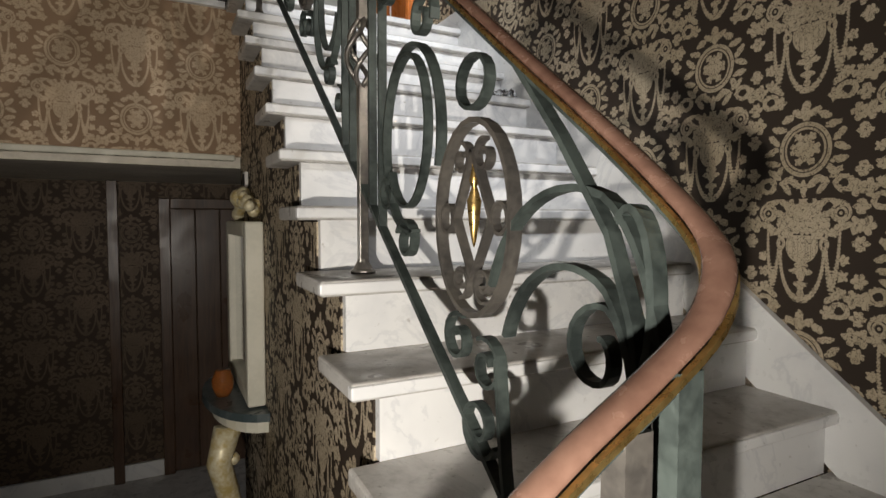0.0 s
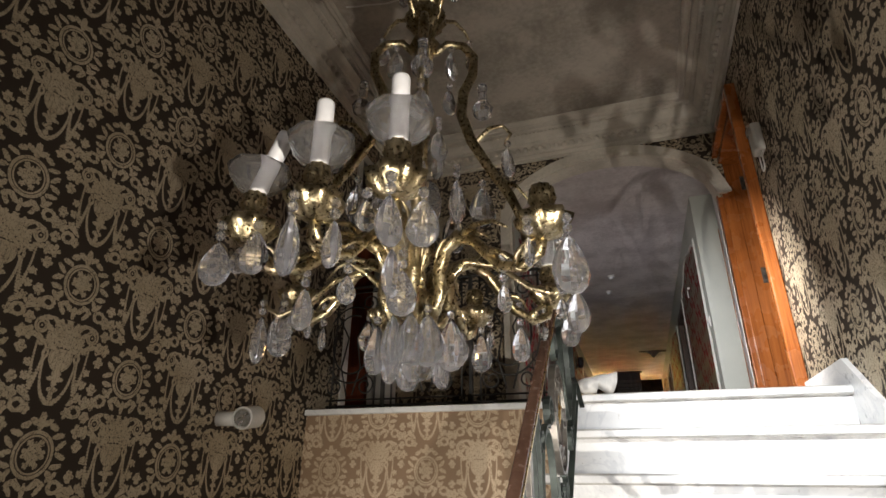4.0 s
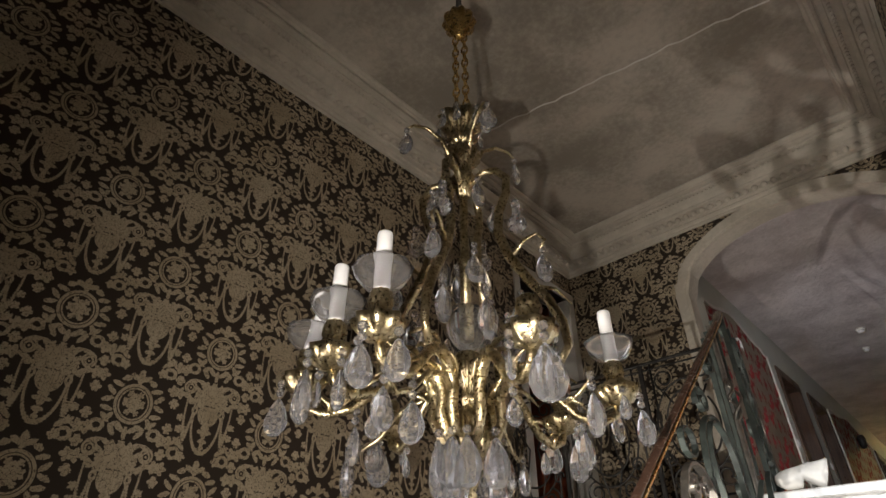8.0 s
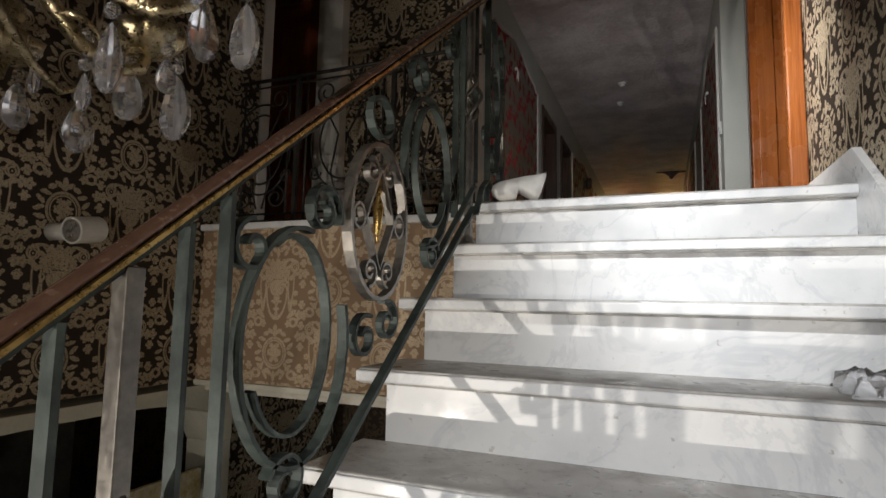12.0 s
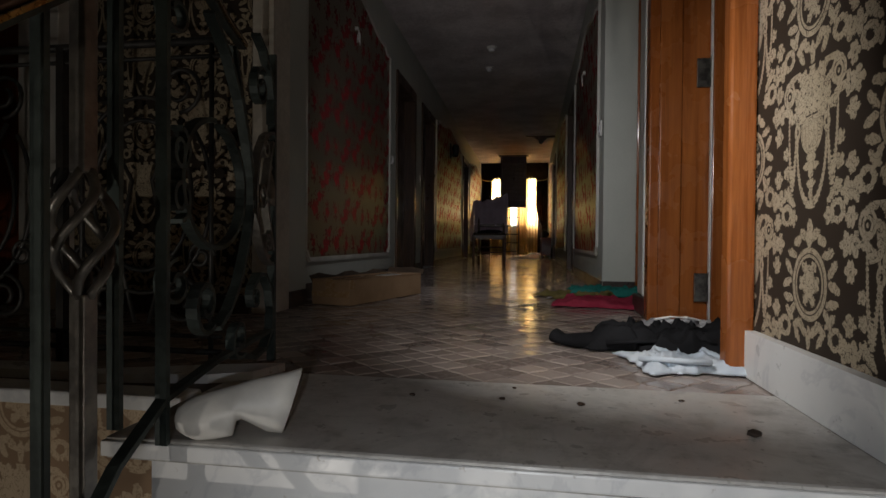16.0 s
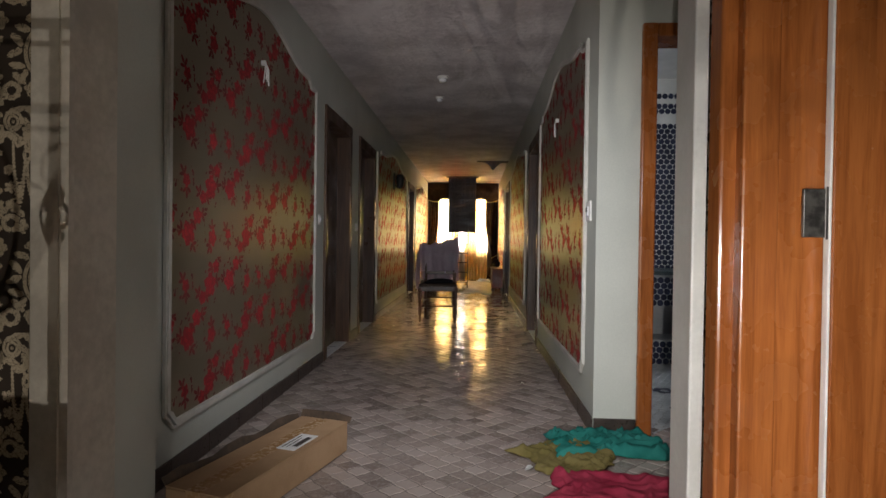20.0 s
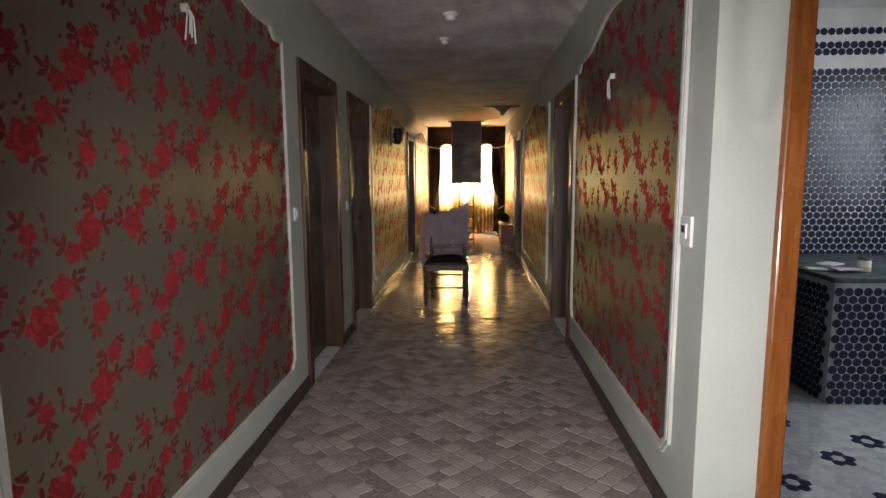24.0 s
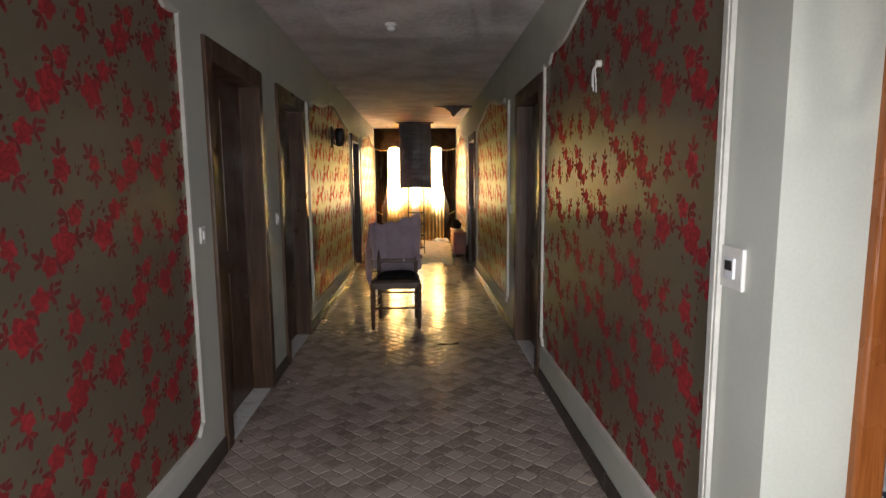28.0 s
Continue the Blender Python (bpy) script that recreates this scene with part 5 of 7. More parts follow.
# Landing doorway: oak lining, architrave, open leaf with hinges.
def oak_door():
    d = thing("door_2", (XR, 1.2, 0), "orange varnished wooden door standing open at the landing", "door", "", "structure")
    for name, dims in (("lining", (XR - 0.05, 0.715, 0, XR + 0.2, 0.775, 2.1)), ("lining", (XR - 0.03, 1.615, 0, XR + 0.2, 1.68, 2.1)), ("lining", (XR - 0.03, 0.775, 2.04, XR + 0.2, 1.615, 2.1)),
                       ("architrave", (XR - 0.07, 0.68, 0, XR - 0.002, 0.735, 2.16)), ("architrave", (XR - 0.07, 1.66, 0, XR - 0.002, 1.735, 2.16)), ("architrave", (XR - 0.07, 0.735, 2.1, XR - 0.002, 1.66, 2.16))):
        bm = bmesh.new()
        box(bm, *dims, 0.008)
        part(name, bm, OAK, d, "rounded oak trim" if name == "architrave" else "", world=True)
    bm = bmesh.new()
    box(bm, XR - 0.04, 1.6, 0, XR + 0.05, 1.616, 2.04, 0.005)
    part("door_stop", bm, OAK, d, world=True)
    x0, x1, y0 = XR + 0.165, XR + 0.95, 1.575
    d_at = d.location.copy()
    bm = bmesh.new()
    box(bm, x0, y0, 0.012, x1, y0 + 0.04, 2.03, 0.004)
    leaf = part("door_leaf", bm, OAK, d, "polished oak door leaf", world=True)
    # One tall panel with scooped corners: three parallel mouldings.
    for inset, w, deep in ((0.0, 0.009, 0.009), (0.02, 0.006, 0.006), (0.05, 0.005, 0.004)):
        a, b, z0, z1, c = x0 + 0.14 + inset, x1 - 0.14 - inset, 0.3 + inset, 1.86 - inset, 0.075
        path = []
        for cx, cz, q in ((a, z0, 90), (a, z1, 0), (b, z1, 270), (b, z0, 180)):
            path += [(cx + c * math.cos(radians(q - 90 * k / 6)), y0 - 0.002, cz + c * math.sin(radians(q - 90 * k / 6))) for k in range(7)]
        bm = bmesh.new()
        tube(bm, path + path[:2], 0.02, flat=(w, deep), up=(0, 1, 0))
        part("panel_moulding", bm, OAK, leaf).location = -Vector(d_at)
    # Added white strip in place of the light that shows through the hinge gap.
    bm = bmesh.new()
    box(bm, XR + 0.157, y0 + 0.002, 0.012, x0 - 0.001, y0 + 0.024, 2.03, 0.002)
    part("hinge_gap_light", bm, WHITE, leaf, "white strip standing for light through the hinge gap").location = -Vector(d_at)
    for z in (0.16, 1.06, 1.85):
        bm = bmesh.new()
        box(bm, XR + 0.105, 1.592, z - 0.06, XR + 0.158, 1.602, z + 0.06, 0.002)
        tube(bm, [(XR + 0.162, 1.585, z - 0.065), (XR + 0.162, 1.585, z + 0.065)], 0.007, 8, up=(0, 1, 0))
        part("hinge", bm, STEELDARK, d, "dark steel hinge", world=True)


STEELDARK = plain("dark_steel", (0.08, 0.075, 0.07), (0.2, 0.19, 0.17), 0.4, 0.8, 30)
oak_door()
# White casing on the pier and the passage side.
slab("casing_passage", (XR - 0.03, 1.92, 0.09, XR - 0.002, 2.1, CC), WHITE, "white painted casing at the passage corner", "casing", 0.006)
slab("casing_passage_bead", (XR - 0.045, 1.9, 0.09, XR - 0.002, 1.925, CC), WHITE, "white bead beside the wallpaper", "casing", 0.006)
slab("casing_passage_edge", (XR - 0.002, 2.081, 0.0, XR + 0.2, 2.1, CC), WHITE, "white painted return of the pier", "casing")
slab("baseboard_pier", (XR - 0.05, 1.74, 0, XR - 0.003, 2.12, 0.085), BASEBOARD, "dark tile baseboard at the pier", "baseboard", 0.004)

# Bathroom door frame.
d = thing("door_9", (1.6, PY, 0), "orange wooden frame of the open bathroom doorway", "door frame", "", "structure")
for dims in ((1.17, PY - 0.025, 0, 1.245, PY + 0.16, 2.1), (1.98, PY - 0.025, 0, 2.06, PY + 0.16, 2.1), (1.245, PY - 0.025, 2.03, 1.98, PY + 0.16, 2.1)):
    bm = bmesh.new()
    box(bm, *dims, 0.008)
    part("door_frame", bm, OAK, d, world=True)


SILVER = plain("silvered_bowl", (0.7, 0.7, 0.7), (0.9, 0.9, 0.9), 0.3, 0.9, 30, 60, 0.6)


def wall_spot():
    s = thing("wall_spotlight", (XL, -0.6, -0.13), "white cylindrical spotlight on the damask wall", "spotlight")
    bm = bmesh.new()
    tube(bm, [(XL, -0.53, -0.13), (XL + 0.12, -0.5, -0.13)], 0.035, 14, up=(0, 0, 1))
    part("wall_plate", bm, WHITE, s, smooth=True, world=True)
    d = Vector((0.12, -0.97, -0.16)).normalized()
    a = Vector((XL + 0.15, -0.44, -0.115))
    bm = bmesh.new()
    tube(bm, [a, a + d * 0.006, a + d * 0.12], 0.052, 22, lambda q: 0.85 if q < 0.2 else 1.0, up=(0, 0, 1))
    part("housing", bm, WHITE, s, smooth=False, world=True)
    bm = bmesh.new()
    side = d.cross(Vector((0, 0, 1))).normalized()
    up_ = side.cross(d)
    rim = [a + d * 0.122 + (side * math.cos(math.pi * k / 12) + up_ * math.sin(math.pi * k / 12)) * 0.048 for k in range(25)]
    tube(bm, rim, 0.005, 6, up=tuple(d))
    part("rim", bm, WHITE, s, world=True)
    bm = bmesh.new()
    tube(bm, [a + d * 0.119, a + d * 0.124], 0.044, 18, up=(0, 0, 1))
    part("lens", bm, DISH, s, "frosted lens", world=True)
    bm = bmesh.new()
    tube(bm, [a + d * 0.1215, a + d * 0.1225], 0.035, 18, up=(0, 0, 1))
    part("reflector", bm, SILVER, s, "silvered reflector", world=True)


wall_spot()


def emergency_light():
    s = thing("emergency_lamp", (XR, 0.42, 1.5), "small white emergency torch hanging on the stair wall", "lamp")
    bm = bmesh.new()
    box(bm, XR - 0.06, 0.37, 1.42, XR, 0.47, 1.62, 0.018)
    part("body", bm, WHITE, s, world=True)
    bm = bmesh.new()
    box(bm, XR - 0.07, 0.38, 1.56, XR - 0.058, 0.46, 1.61, 0.004)
    part("lens", bm, DISH, s, world=True)
    bm = bmesh.new()
    tube(bm, [(XR - 0.03, 0.385, 1.42), (XR - 0.03, 0.385, 1.33), (XR - 0.03, 0.4, 1.305), (XR - 0.03, 0.43, 1.305), (XR - 0.03, 0.445, 1.33), (XR - 0.03, 0.445, 1.42)], 0.005, 6)
    part("handle_loop", bm, WHITE, s, world=True)


emergency_light()

# Lower hall: door, mirror, console, switch, arch trim.
d = thing("door_10", (-0.35, 1.75, HALL), "dark wooden door under the landing", "door", "", "structure")
for x0, x1, z0, z1 in ((-0.62, -0.54, HALL, -0.98), (0.16, 0.24, HALL, -0.98), (-0.54, 0.16, -1.06, -0.98)):
    bm = bmesh.new()
    box(bm, x0, 1.7, z0, x1, 1.749, z1, 0.006)
    part("door_frame", bm, DARKWOOD, d, world=True)
for k in range(4):
    bm = bmesh.new()
    box(bm, -0.54 + 0.175 * k, 1.725, HALL + 0.01, -0.37 + 0.175 * k, 1.749, -1.06, 0.004)
    part("board", bm, DARKWOOD, d, world=True)
slab("hall_pilaster", (-0.95, 1.69, HALL, -0.88, 1.749, -0.86), DARKWOOD, "dark upright between wallpaper panels", "trim", 0.004)
slab("hall_skirting", (XL, 1.72, HALL, -0.62, 1.749, HALL + 0.12), MARBLE, "pale skirting in the lower hall", "skirting", 0.004)
for y in (0.42, -1.3):
    slab("hall_arch_post", (XL - 0.21, y - 0.0, HALL, XL + 0.02, y + 0.09, -1.15), CREAM, "cream post of the hall arch", "casing", 0.006)
bm = bmesh.new()
arch2 = [(y, -1.15 + 0.26 * (1 - abs(2 * (y + 1.21) / 1.63 - 1) ** 3) ** (1 / 3)) for y in [-1.21 + 1.63 * i / 20 for i in range(21)]]
prism(bm, [(-1.3, -1.15)] + arch2 + [(0.51, -1.15), (0.51, -0.83), (-1.3, -0.83)], "x", XL - 0.21, XL + 0.02)
tagged(mesh_object("trim_hall_arch", bm, CREAM), "cream arched head of the hall opening", "trim", kind="structure")


def console():
    m = thing("mirror_frame", (-0.21, -0.45, -1.96), "tall cream mirror frame with gilt carved crest", "mirror")
    for dims in ((-0.285, -0.46, -1.96, -0.207, -0.38, -1.15), (-0.285, 0.22, -1.96, -0.207, 0.3, -1.15), (-0.285, -0.38, -1.22, -0.207, 0.22, -1.15), (-0.285, -0.38, -1.96, -0.207, 0.22, -1.9)):
        bm = bmesh.new()
        box(bm, *dims, 0.01)
        part("frame_side", bm, CREAM, m, world=True)
    bm = bmesh.new()
    box(bm, -0.25, -0.38, -1.9, -0.24, 0.22, -1.22)
    part("mirror_glass", bm, MIRROR, m, "old silvered glass", world=True)
    rng = random.Random(8)
    for k in range(16):
        q = k / 15
        bm = bmesh.new()
        ball(bm, (-0.25 + rng.uniform(-0.02, 0.03), -0.4 + 0.62 * q, -1.1 + 0.07 * math.sin(math.pi * q) + rng.uniform(-0.02, 0.02)), rng.uniform(0.025, 0.045), 7, 5)
        part("crest_leaf", bm, GILTCREAM, m, smooth=True, world=True)
    c = thing("console_table", (-0.32, -0.1, HALL), "small console with dark marble top and carved cream leg", "console")
    bm = bmesh.new()
    prism(bm, [(-0.207, -0.55)] + [(-0.207 - 0.24 * math.sin(math.pi * i / 14), -0.13 - 0.42 * math.cos(math.pi * i / 14)) for i in range(15)] + [(-0.207, 0.29)], "z", -2.0, -1.965)
    part("marble_top", bm, DARKMARBLE, c, "dark veined marble top", world=True)
    bm = bmesh.new()
    prism(bm, [(-0.207, -0.5)] + [(-0.207 - 0.2 * math.sin(math.pi * i / 14), -0.13 - 0.38 * math.cos(math.pi * i / 14)) for i in range(15)] + [(-0.207, 0.24)], "z", -2.06, -2.0)
    part("apron", bm, CREAM, c, world=True)
    bm = bmesh.new()
    tube(bm, [(-0.36, -0.38, -2.06), (-0.4, -0.4, -2.2), (-0.34, -0.38, -2.45), (-0.27, -0.35, -2.75), (-0.29, -0.36, HALL)], 0.05, 10, lambda q: 1.2 - 0.6 * q, up=(0, 1, 0))
    for k in range(6):
        ball(bm, (-0.38 + 0.02 * (k % 3), -0.4 + 0.01 * k, -2.1 - 0.05 * k), 0.03, 7, 5)
    part("leg", bm, GILTCREAM, c, "carved cream and gilt leg", smooth=True, world=True)
    l = thing("glass_jar", (-0.36, -0.2, -1.965), "small amber glass jar on the console", "jar")
    bm = bmesh.new()
    lathe(bm, [(0.03, 0), (0.045, 0.03), (0.05, 0.08), (0.035, 0.11), (0.038, 0.12)], 14, (-0.36, -0.2, -1.965))
    part("jar", bm, AMBER, l, smooth=True, world=True)
    bm = bmesh.new()
    box(bm, -0.222, 0.0, -0.98, -0.206, 0.08, -0.9, 0.003)
    s = thing("light_switch", (-0.21, 0.04, -0.94), "dark switch plate with a pale rim", "switch")
    part("plate", bm, WHITE, s, world=True)
    bm = bmesh.new()
    box(bm, -0.226, 0.01, -0.97, -0.221, 0.07, -0.91, 0.002)
    part("rocker", bm, BLACKIRON, s, world=True)


n = Nodes("old_mirror")
MIRROR = n.done((0.75, 0.76, 0.76), 0.08, 1.0)
GILTCREAM = plain("cream_and_gilt", (0.5, 0.38, 0.14), (0.75, 0.7, 0.52), 0.45, 0.2, 18, 70, 0.3)
DARKMARBLE = marble("dark_marble", (0.05, 0.07, 0.075), (0.16, 0.18, 0.18))
n = Nodes("amber_glass")
AMBER = n.done((0.45, 0.16, 0.04), 0.12, 0.0, 0.5, Transmission_Weight=0.6)
console()


# ---- things on the landing ----
def cloth(name, x0, y0, x1, y1, height, material, label, seed, turn=0.0, base=0.004, n=44, group="", strap_=None):
    """A dropped garment: a thick crumpled sheet with an uneven outline and folds."""
    rng = random.Random(seed)
    bm = bmesh.new()
    cx, cy, hx, hy = (x0 + x1) / 2, (y0 + y1) / 2, (x1 - x0) / 2, (y1 - y0) / 2
    o = Vector((rng.uniform(-9, 9), rng.uniform(-9, 9), rng.uniform(-9, 9)))
    top, low = [], []
    for i in range(n + 1):
        a = []
        b = []
        for j in range(n + 1):
            u, v = -1 + 2 * i / n, -1 + 2 * j / n
            r = max(abs(u), abs(v))
            k = 1 - 0.1 * max(0, math.hypot(u, v) - 0.95) + (0.42 * noise.noise(Vector((u * 1.3, v * 1.3, 0)) + o) + 0.16 * noise.noise(Vector((u * 4, v * 4, 2)) + o)) * r
            p = Vector((u * hx * k, v * hy * k, 0))
            p.rotate(Euler((0, 0, radians(turn))))
            edge = max(0.0, min(1.0, (1 - r) * 7))
            ridge = 1 - abs(noise.noise(Vector((u * 2.6 + 0.9 * noise.noise(Vector((v * 2, u, 1)) + o), v * 1.2, 3)) + o)) * 2.6
            crease = 1 - abs(noise.noise(Vector((u * 2.0, v * 5.0 + noise.noise(Vector((u * 2, v, 5)) + o), 11)) + o)) * 3
            fold = 0.75 * max(0.0, ridge) ** 2 + 0.45 * max(0.0, crease) ** 2
            fine = 0.5 + 0.5 * noise.noise(Vector((u * 6, v * 5, 7)) + o)
            z = base + 0.006 + height * edge ** 0.6 * (0.12 + 0.6 * fold + 0.16 * fine)
            a.append(bm.verts.new((cx + p.x, cy + p.y, z)))
            b.append(bm.verts.new((cx + p.x, cy + p.y, base)))
        top.append(a)
        low.append(b)
    for i in range(n):
        for j in range(n):
            bm.faces.new((top[i][j], top[i + 1][j], top[i + 1][j + 1], top[i][j + 1]))
            bm.faces.new((low[i][j], low[i][j + 1], low[i + 1][j + 1], low[i + 1][j]))
    rim = [(0, j) for j in range(n)] + [(i, n) for i in range(n)] + [(n, j) for j in range(n, 0, -1)] + [(i, 0) for i in range(n, 0, -1)]
    for (i, j), (k, l) in zip(rim, rim[1:] + rim[:1]):
        bm.faces.new((top[i][j], top[k][l], low[k][l], low[i][j]))
    return tagged(mesh_object(name, bm, material, True), label, "clothing", group)


def fabric(name, a, b, fine=260):
    n = Nodes(name)
    w = n.noise(fine, 2)
    n.bump(w, 0.35, 0.002)
    return n.done(n.mix(n.ramp(n.noise(7, 4), 0.3, 0.7), a, b), 0.95, 0.0, 0.15)


REDCLOTH = fabric("crimson_cloth", (0.28, 0.02, 0.05), (0.42, 0.05, 0.09))
TEAL = fabric("teal_cloth", (0.01, 0.12, 0.1), (0.03, 0.2, 0.17))
BLACKCLOTH = fabric("black_cloth", (0.008, 0.008, 0.009), (0.02, 0.02, 0.022))
GREYCLOTH = fabric("grey_striped_cloth", (0.4, 0.4, 0.42), (0.6, 0.6, 0.62))
PALEBLUE = fabric("pale_blue_denim", (0.45, 0.52, 0.6), (0.66, 0.72, 0.78))
OLIVE = fabric("olive_cloth", (0.12, 0.1, 0.03), (0.2, 0.16, 0.06))
PINKCLOTH = fabric("dusty_pink_cloth", (0.58, 0.47, 0.54), (0.7, 0.6, 0.66))
jeans = cloth("garment", 0.74, 0.66, 1.02, 0.92, 0.034, PALEBLUE, "crumpled pale blue jeans on the floor by the door", 3, 12)
jacket = cloth("garment", 0.66, 0.9, 1.12, 1.2, 0.10, BLACKCLOTH, "crumpled black jacket on the floor by the door", 5, -8)
bm = bmesh.new()
tube(bm, [(0.78, 1.02, 0.03), (0.7, 1.0, 0.032), (0.65, 0.99, 0.026), (0.61, 1.0, 0.024), (0.57, 1.02, 0.028), (0.545, 1.04, 0.036)], 0.036, 12, lambda q: 1.25 - 0.55 * q + 0.12 * math.sin(q * 14), up=(0, 0, 1))
for v in bm.verts:
    v.co.z = max(0.004, v.co.z * 0.8 + 0.012 * noise.noise(v.co * 22))
part("sleeve", bm, BLACKCLOTH, jacket, smooth=True)
shirt = cloth("garment", 0.93, 1.28, 1.2, 1.55, 0.045, GREYCLOTH, "crumpled grey striped shirt on the door sill", 7, 5)
cloth("garment", 1.03, 1.02, 1.32, 1.26, 0.035, GREYCLOTH, "crumpled grey shirt in the doorway", 9, 20, base=0.03)
cloth("garment", 1.06, 0.84, 1.3, 1.02, 0.06, REDCLOTH, "crimson cloth in the doorway", 10, 10, base=0.02)
for owner, name, pts, cloth_, label in ((jeans, "waistband", [(0.76, 0.7, 0.03), (0.8, 0.675, 0.036), (0.86, 0.67, 0.034), (0.93, 0.675, 0.032)], PALEBLUE, "folded waistband"),
                                        (shirt, "collar", [(0.97, 1.33, 0.045), (1.0, 1.31, 0.055), (1.05, 1.315, 0.055), (1.08, 1.34, 0.045)], GREYCLOTH, "crumpled collar"),
                                        (jacket, "hem", [(0.7, 0.93, 0.03), (0.8, 0.915, 0.042), (0.9, 0.92, 0.04), (1.02, 0.93, 0.035)], BLACKCLOTH, "ribbed hem")):
    bm = bmesh.new()
    tube(bm, pts, 0.014, 8, flat=(0.016, 0.006), up=(0, 0.3, 1))
    part(name, bm, cloth_, owner, label, smooth=True)
bm = bmesh.new()
tube(bm, [(0.86, 1.0, 0.1), (0.9, 0.97, 0.113), (0.95, 0.97, 0.112), (1.0, 1.0, 0.1)], 0.004, 6)
tagged(mesh_object("power_cable", bm, WHITE), "white cord lying on the black jacket", "cord")
cloth("towel", 0.6, 2.1, 1.16, 2.52, 0.045, REDCLOTH, "crumpled crimson towel on the corridor tiles", 21, -6)
cloth("towel", 0.72, 2.7, 1.22, 3.02, 0.07, TEAL, "crumpled teal towel by the bathroom door", 23, 8)
cloth("towel", 0.6, 2.5, 0.95, 2.85, 0.045, OLIVE, "olive patterned rag between the towels", 27, 30)
cloth("plastic_bag", 0.8, -0.68, 0.98, -0.49, 0.06, DISH, "clear crumpled plastic bag on a stair tread", 31, 0, base=-RISE * 3 + 0.002, n=16)["category"] = "bag"


def shoe():
    """A white clog-like shoe form lying on the stair head, its cut wooden end open."""
    clog = thing("shoe_form", (-0.035, 0.035, 0.002), "white painted wooden shoe form on the stair head", "shoe form")
    rows, bm = [], bmesh.new()
    m = pose(-0.035, 0.035, 0.003, 0, 0, 24) @ Matrix.Scale(0.86, 4)
    shape = [(-0.12, 0.036, 0.05, 0.006), (-0.115, 0.022, 0.064, 0.022), (-0.1, 0.01, 0.076, 0.034), (-0.08, 0.0, 0.086, 0.042), (-0.05, 0.0, 0.094, 0.047), (-0.025, 0.002, 0.1, 0.047), (-0.012, 0.004, 0.103, 0.045), (-0.006, 0.032, 0.104, 0.044),
             (0.004, 0.036, 0.107, 0.042), (0.03, 0.02, 0.114, 0.043), (0.06, 0.006, 0.123, 0.045), (0.09, 0.0, 0.132, 0.046)]
    for s, lo, hi, w in shape:
        lean = 0.35 if s > 0.05 else 0.0
        rows.append([bm.verts.new(m @ Vector((s + lean * (lo + (hi - lo) * (0.5 + 0.5 * math.sin(q)) - 0.03) * 0.9, w * math.cos(q) * (1 - 0.25 * max(0, math.sin(q))), lo + (hi - lo) * (0.5 + 0.5 * math.sin(q))))) for q in [2 * math.pi * k / 20 for k in range(20)]])
    for p, q in zip(rows, rows[1:]):
        for k in range(20):
            bm.faces.new((p[k - 1], p[k], q[k], q[k - 1]))
    bm.faces.new(rows[0][::-1])
    end = [v.co.copy() for v in rows[-1]]
    bm.faces.new(rows[-1])
    part("shell", bm, WHITE, clog, smooth=True, world=True)
    bm = bmesh.new()
    mid = sum(end, Vector()) / len(end)
    axis = (m.to_3x3() @ Vector((1, 0, -0.3))).normalized()
    bm.faces.new([bm.verts.new(mid + (e - mid) * 0.93 + axis * 0.004) for e in end])
    bmesh.ops.solidify(bm, geom=bm.faces[:], thickness=0.003)
    part("cut_end", bm, RAWWOOD, clog, "bare brown wood end", world=True)


RAWWOOD = wood("bare_wood", (0.16, 0.11, 0.08), (0.3, 0.22, 0.16), "z", 0.7)
shoe()
# Broken marble strip and grit on the stair head.
for pts, z in (([(-0.175, 0.515), (-0.21, 0.41), (-0.3, 0.36), (-0.62, 0.31), (-0.64, 0.35), (-0.33, 0.47)], 0.0), ([(-0.64, 0.33), (-0.9, 0.32), (-0.93, 0.4), (-0.7, 0.42)], 0.0)):
    bm = bmesh.new()
    prism(bm, pts, "z", z - 0.002, z + 0.02)
    tagged(mesh_object("broken_marble_strip", bm, MARBLE), "loose broken white marble strip on the landing edge", "rubble", "rubble on the landing")
rng = random.Random(41)
for i in range(6):
    bm = bmesh.new()
    r = rng.uniform(0.003, 0.007) if i else 0.013
    x, y = (rng.uniform(0.0, 0.95), rng.uniform(0.03, 0.46)) if i else (0.86, 0.2)
    bmesh.ops.create_icosphere(bm, subdivisions=1, radius=r, matrix=Matrix.Translation((x, y, r * 0.5)) @ Matrix.Diagonal((1.3, 1, 0.55, 1)))
    for v in bm.verts:
        v.co += Vector((rng.uniform(-r, r), rng.uniform(-r, r), 0)) * 0.3
    tagged(mesh_object("grit", bm, DARKWALL), "dark crumb of dirt on the marble stair head", "grit", "grit on the stair head")

# Pale yellow casing in the lower hall, seen past the railing.
for y0, y1, z0, z1 in ((-0.42, -0.3, HALL, -1.25), (-0.3, 0.3, -1.4, -1.25)):
    slab("hall_arch_trim", (XL + 0.002, y0, z0, XL + 0.03, y1, z1), GILTCREAM, "cream and gilt casing in the lower hall", "casing", 0.004)
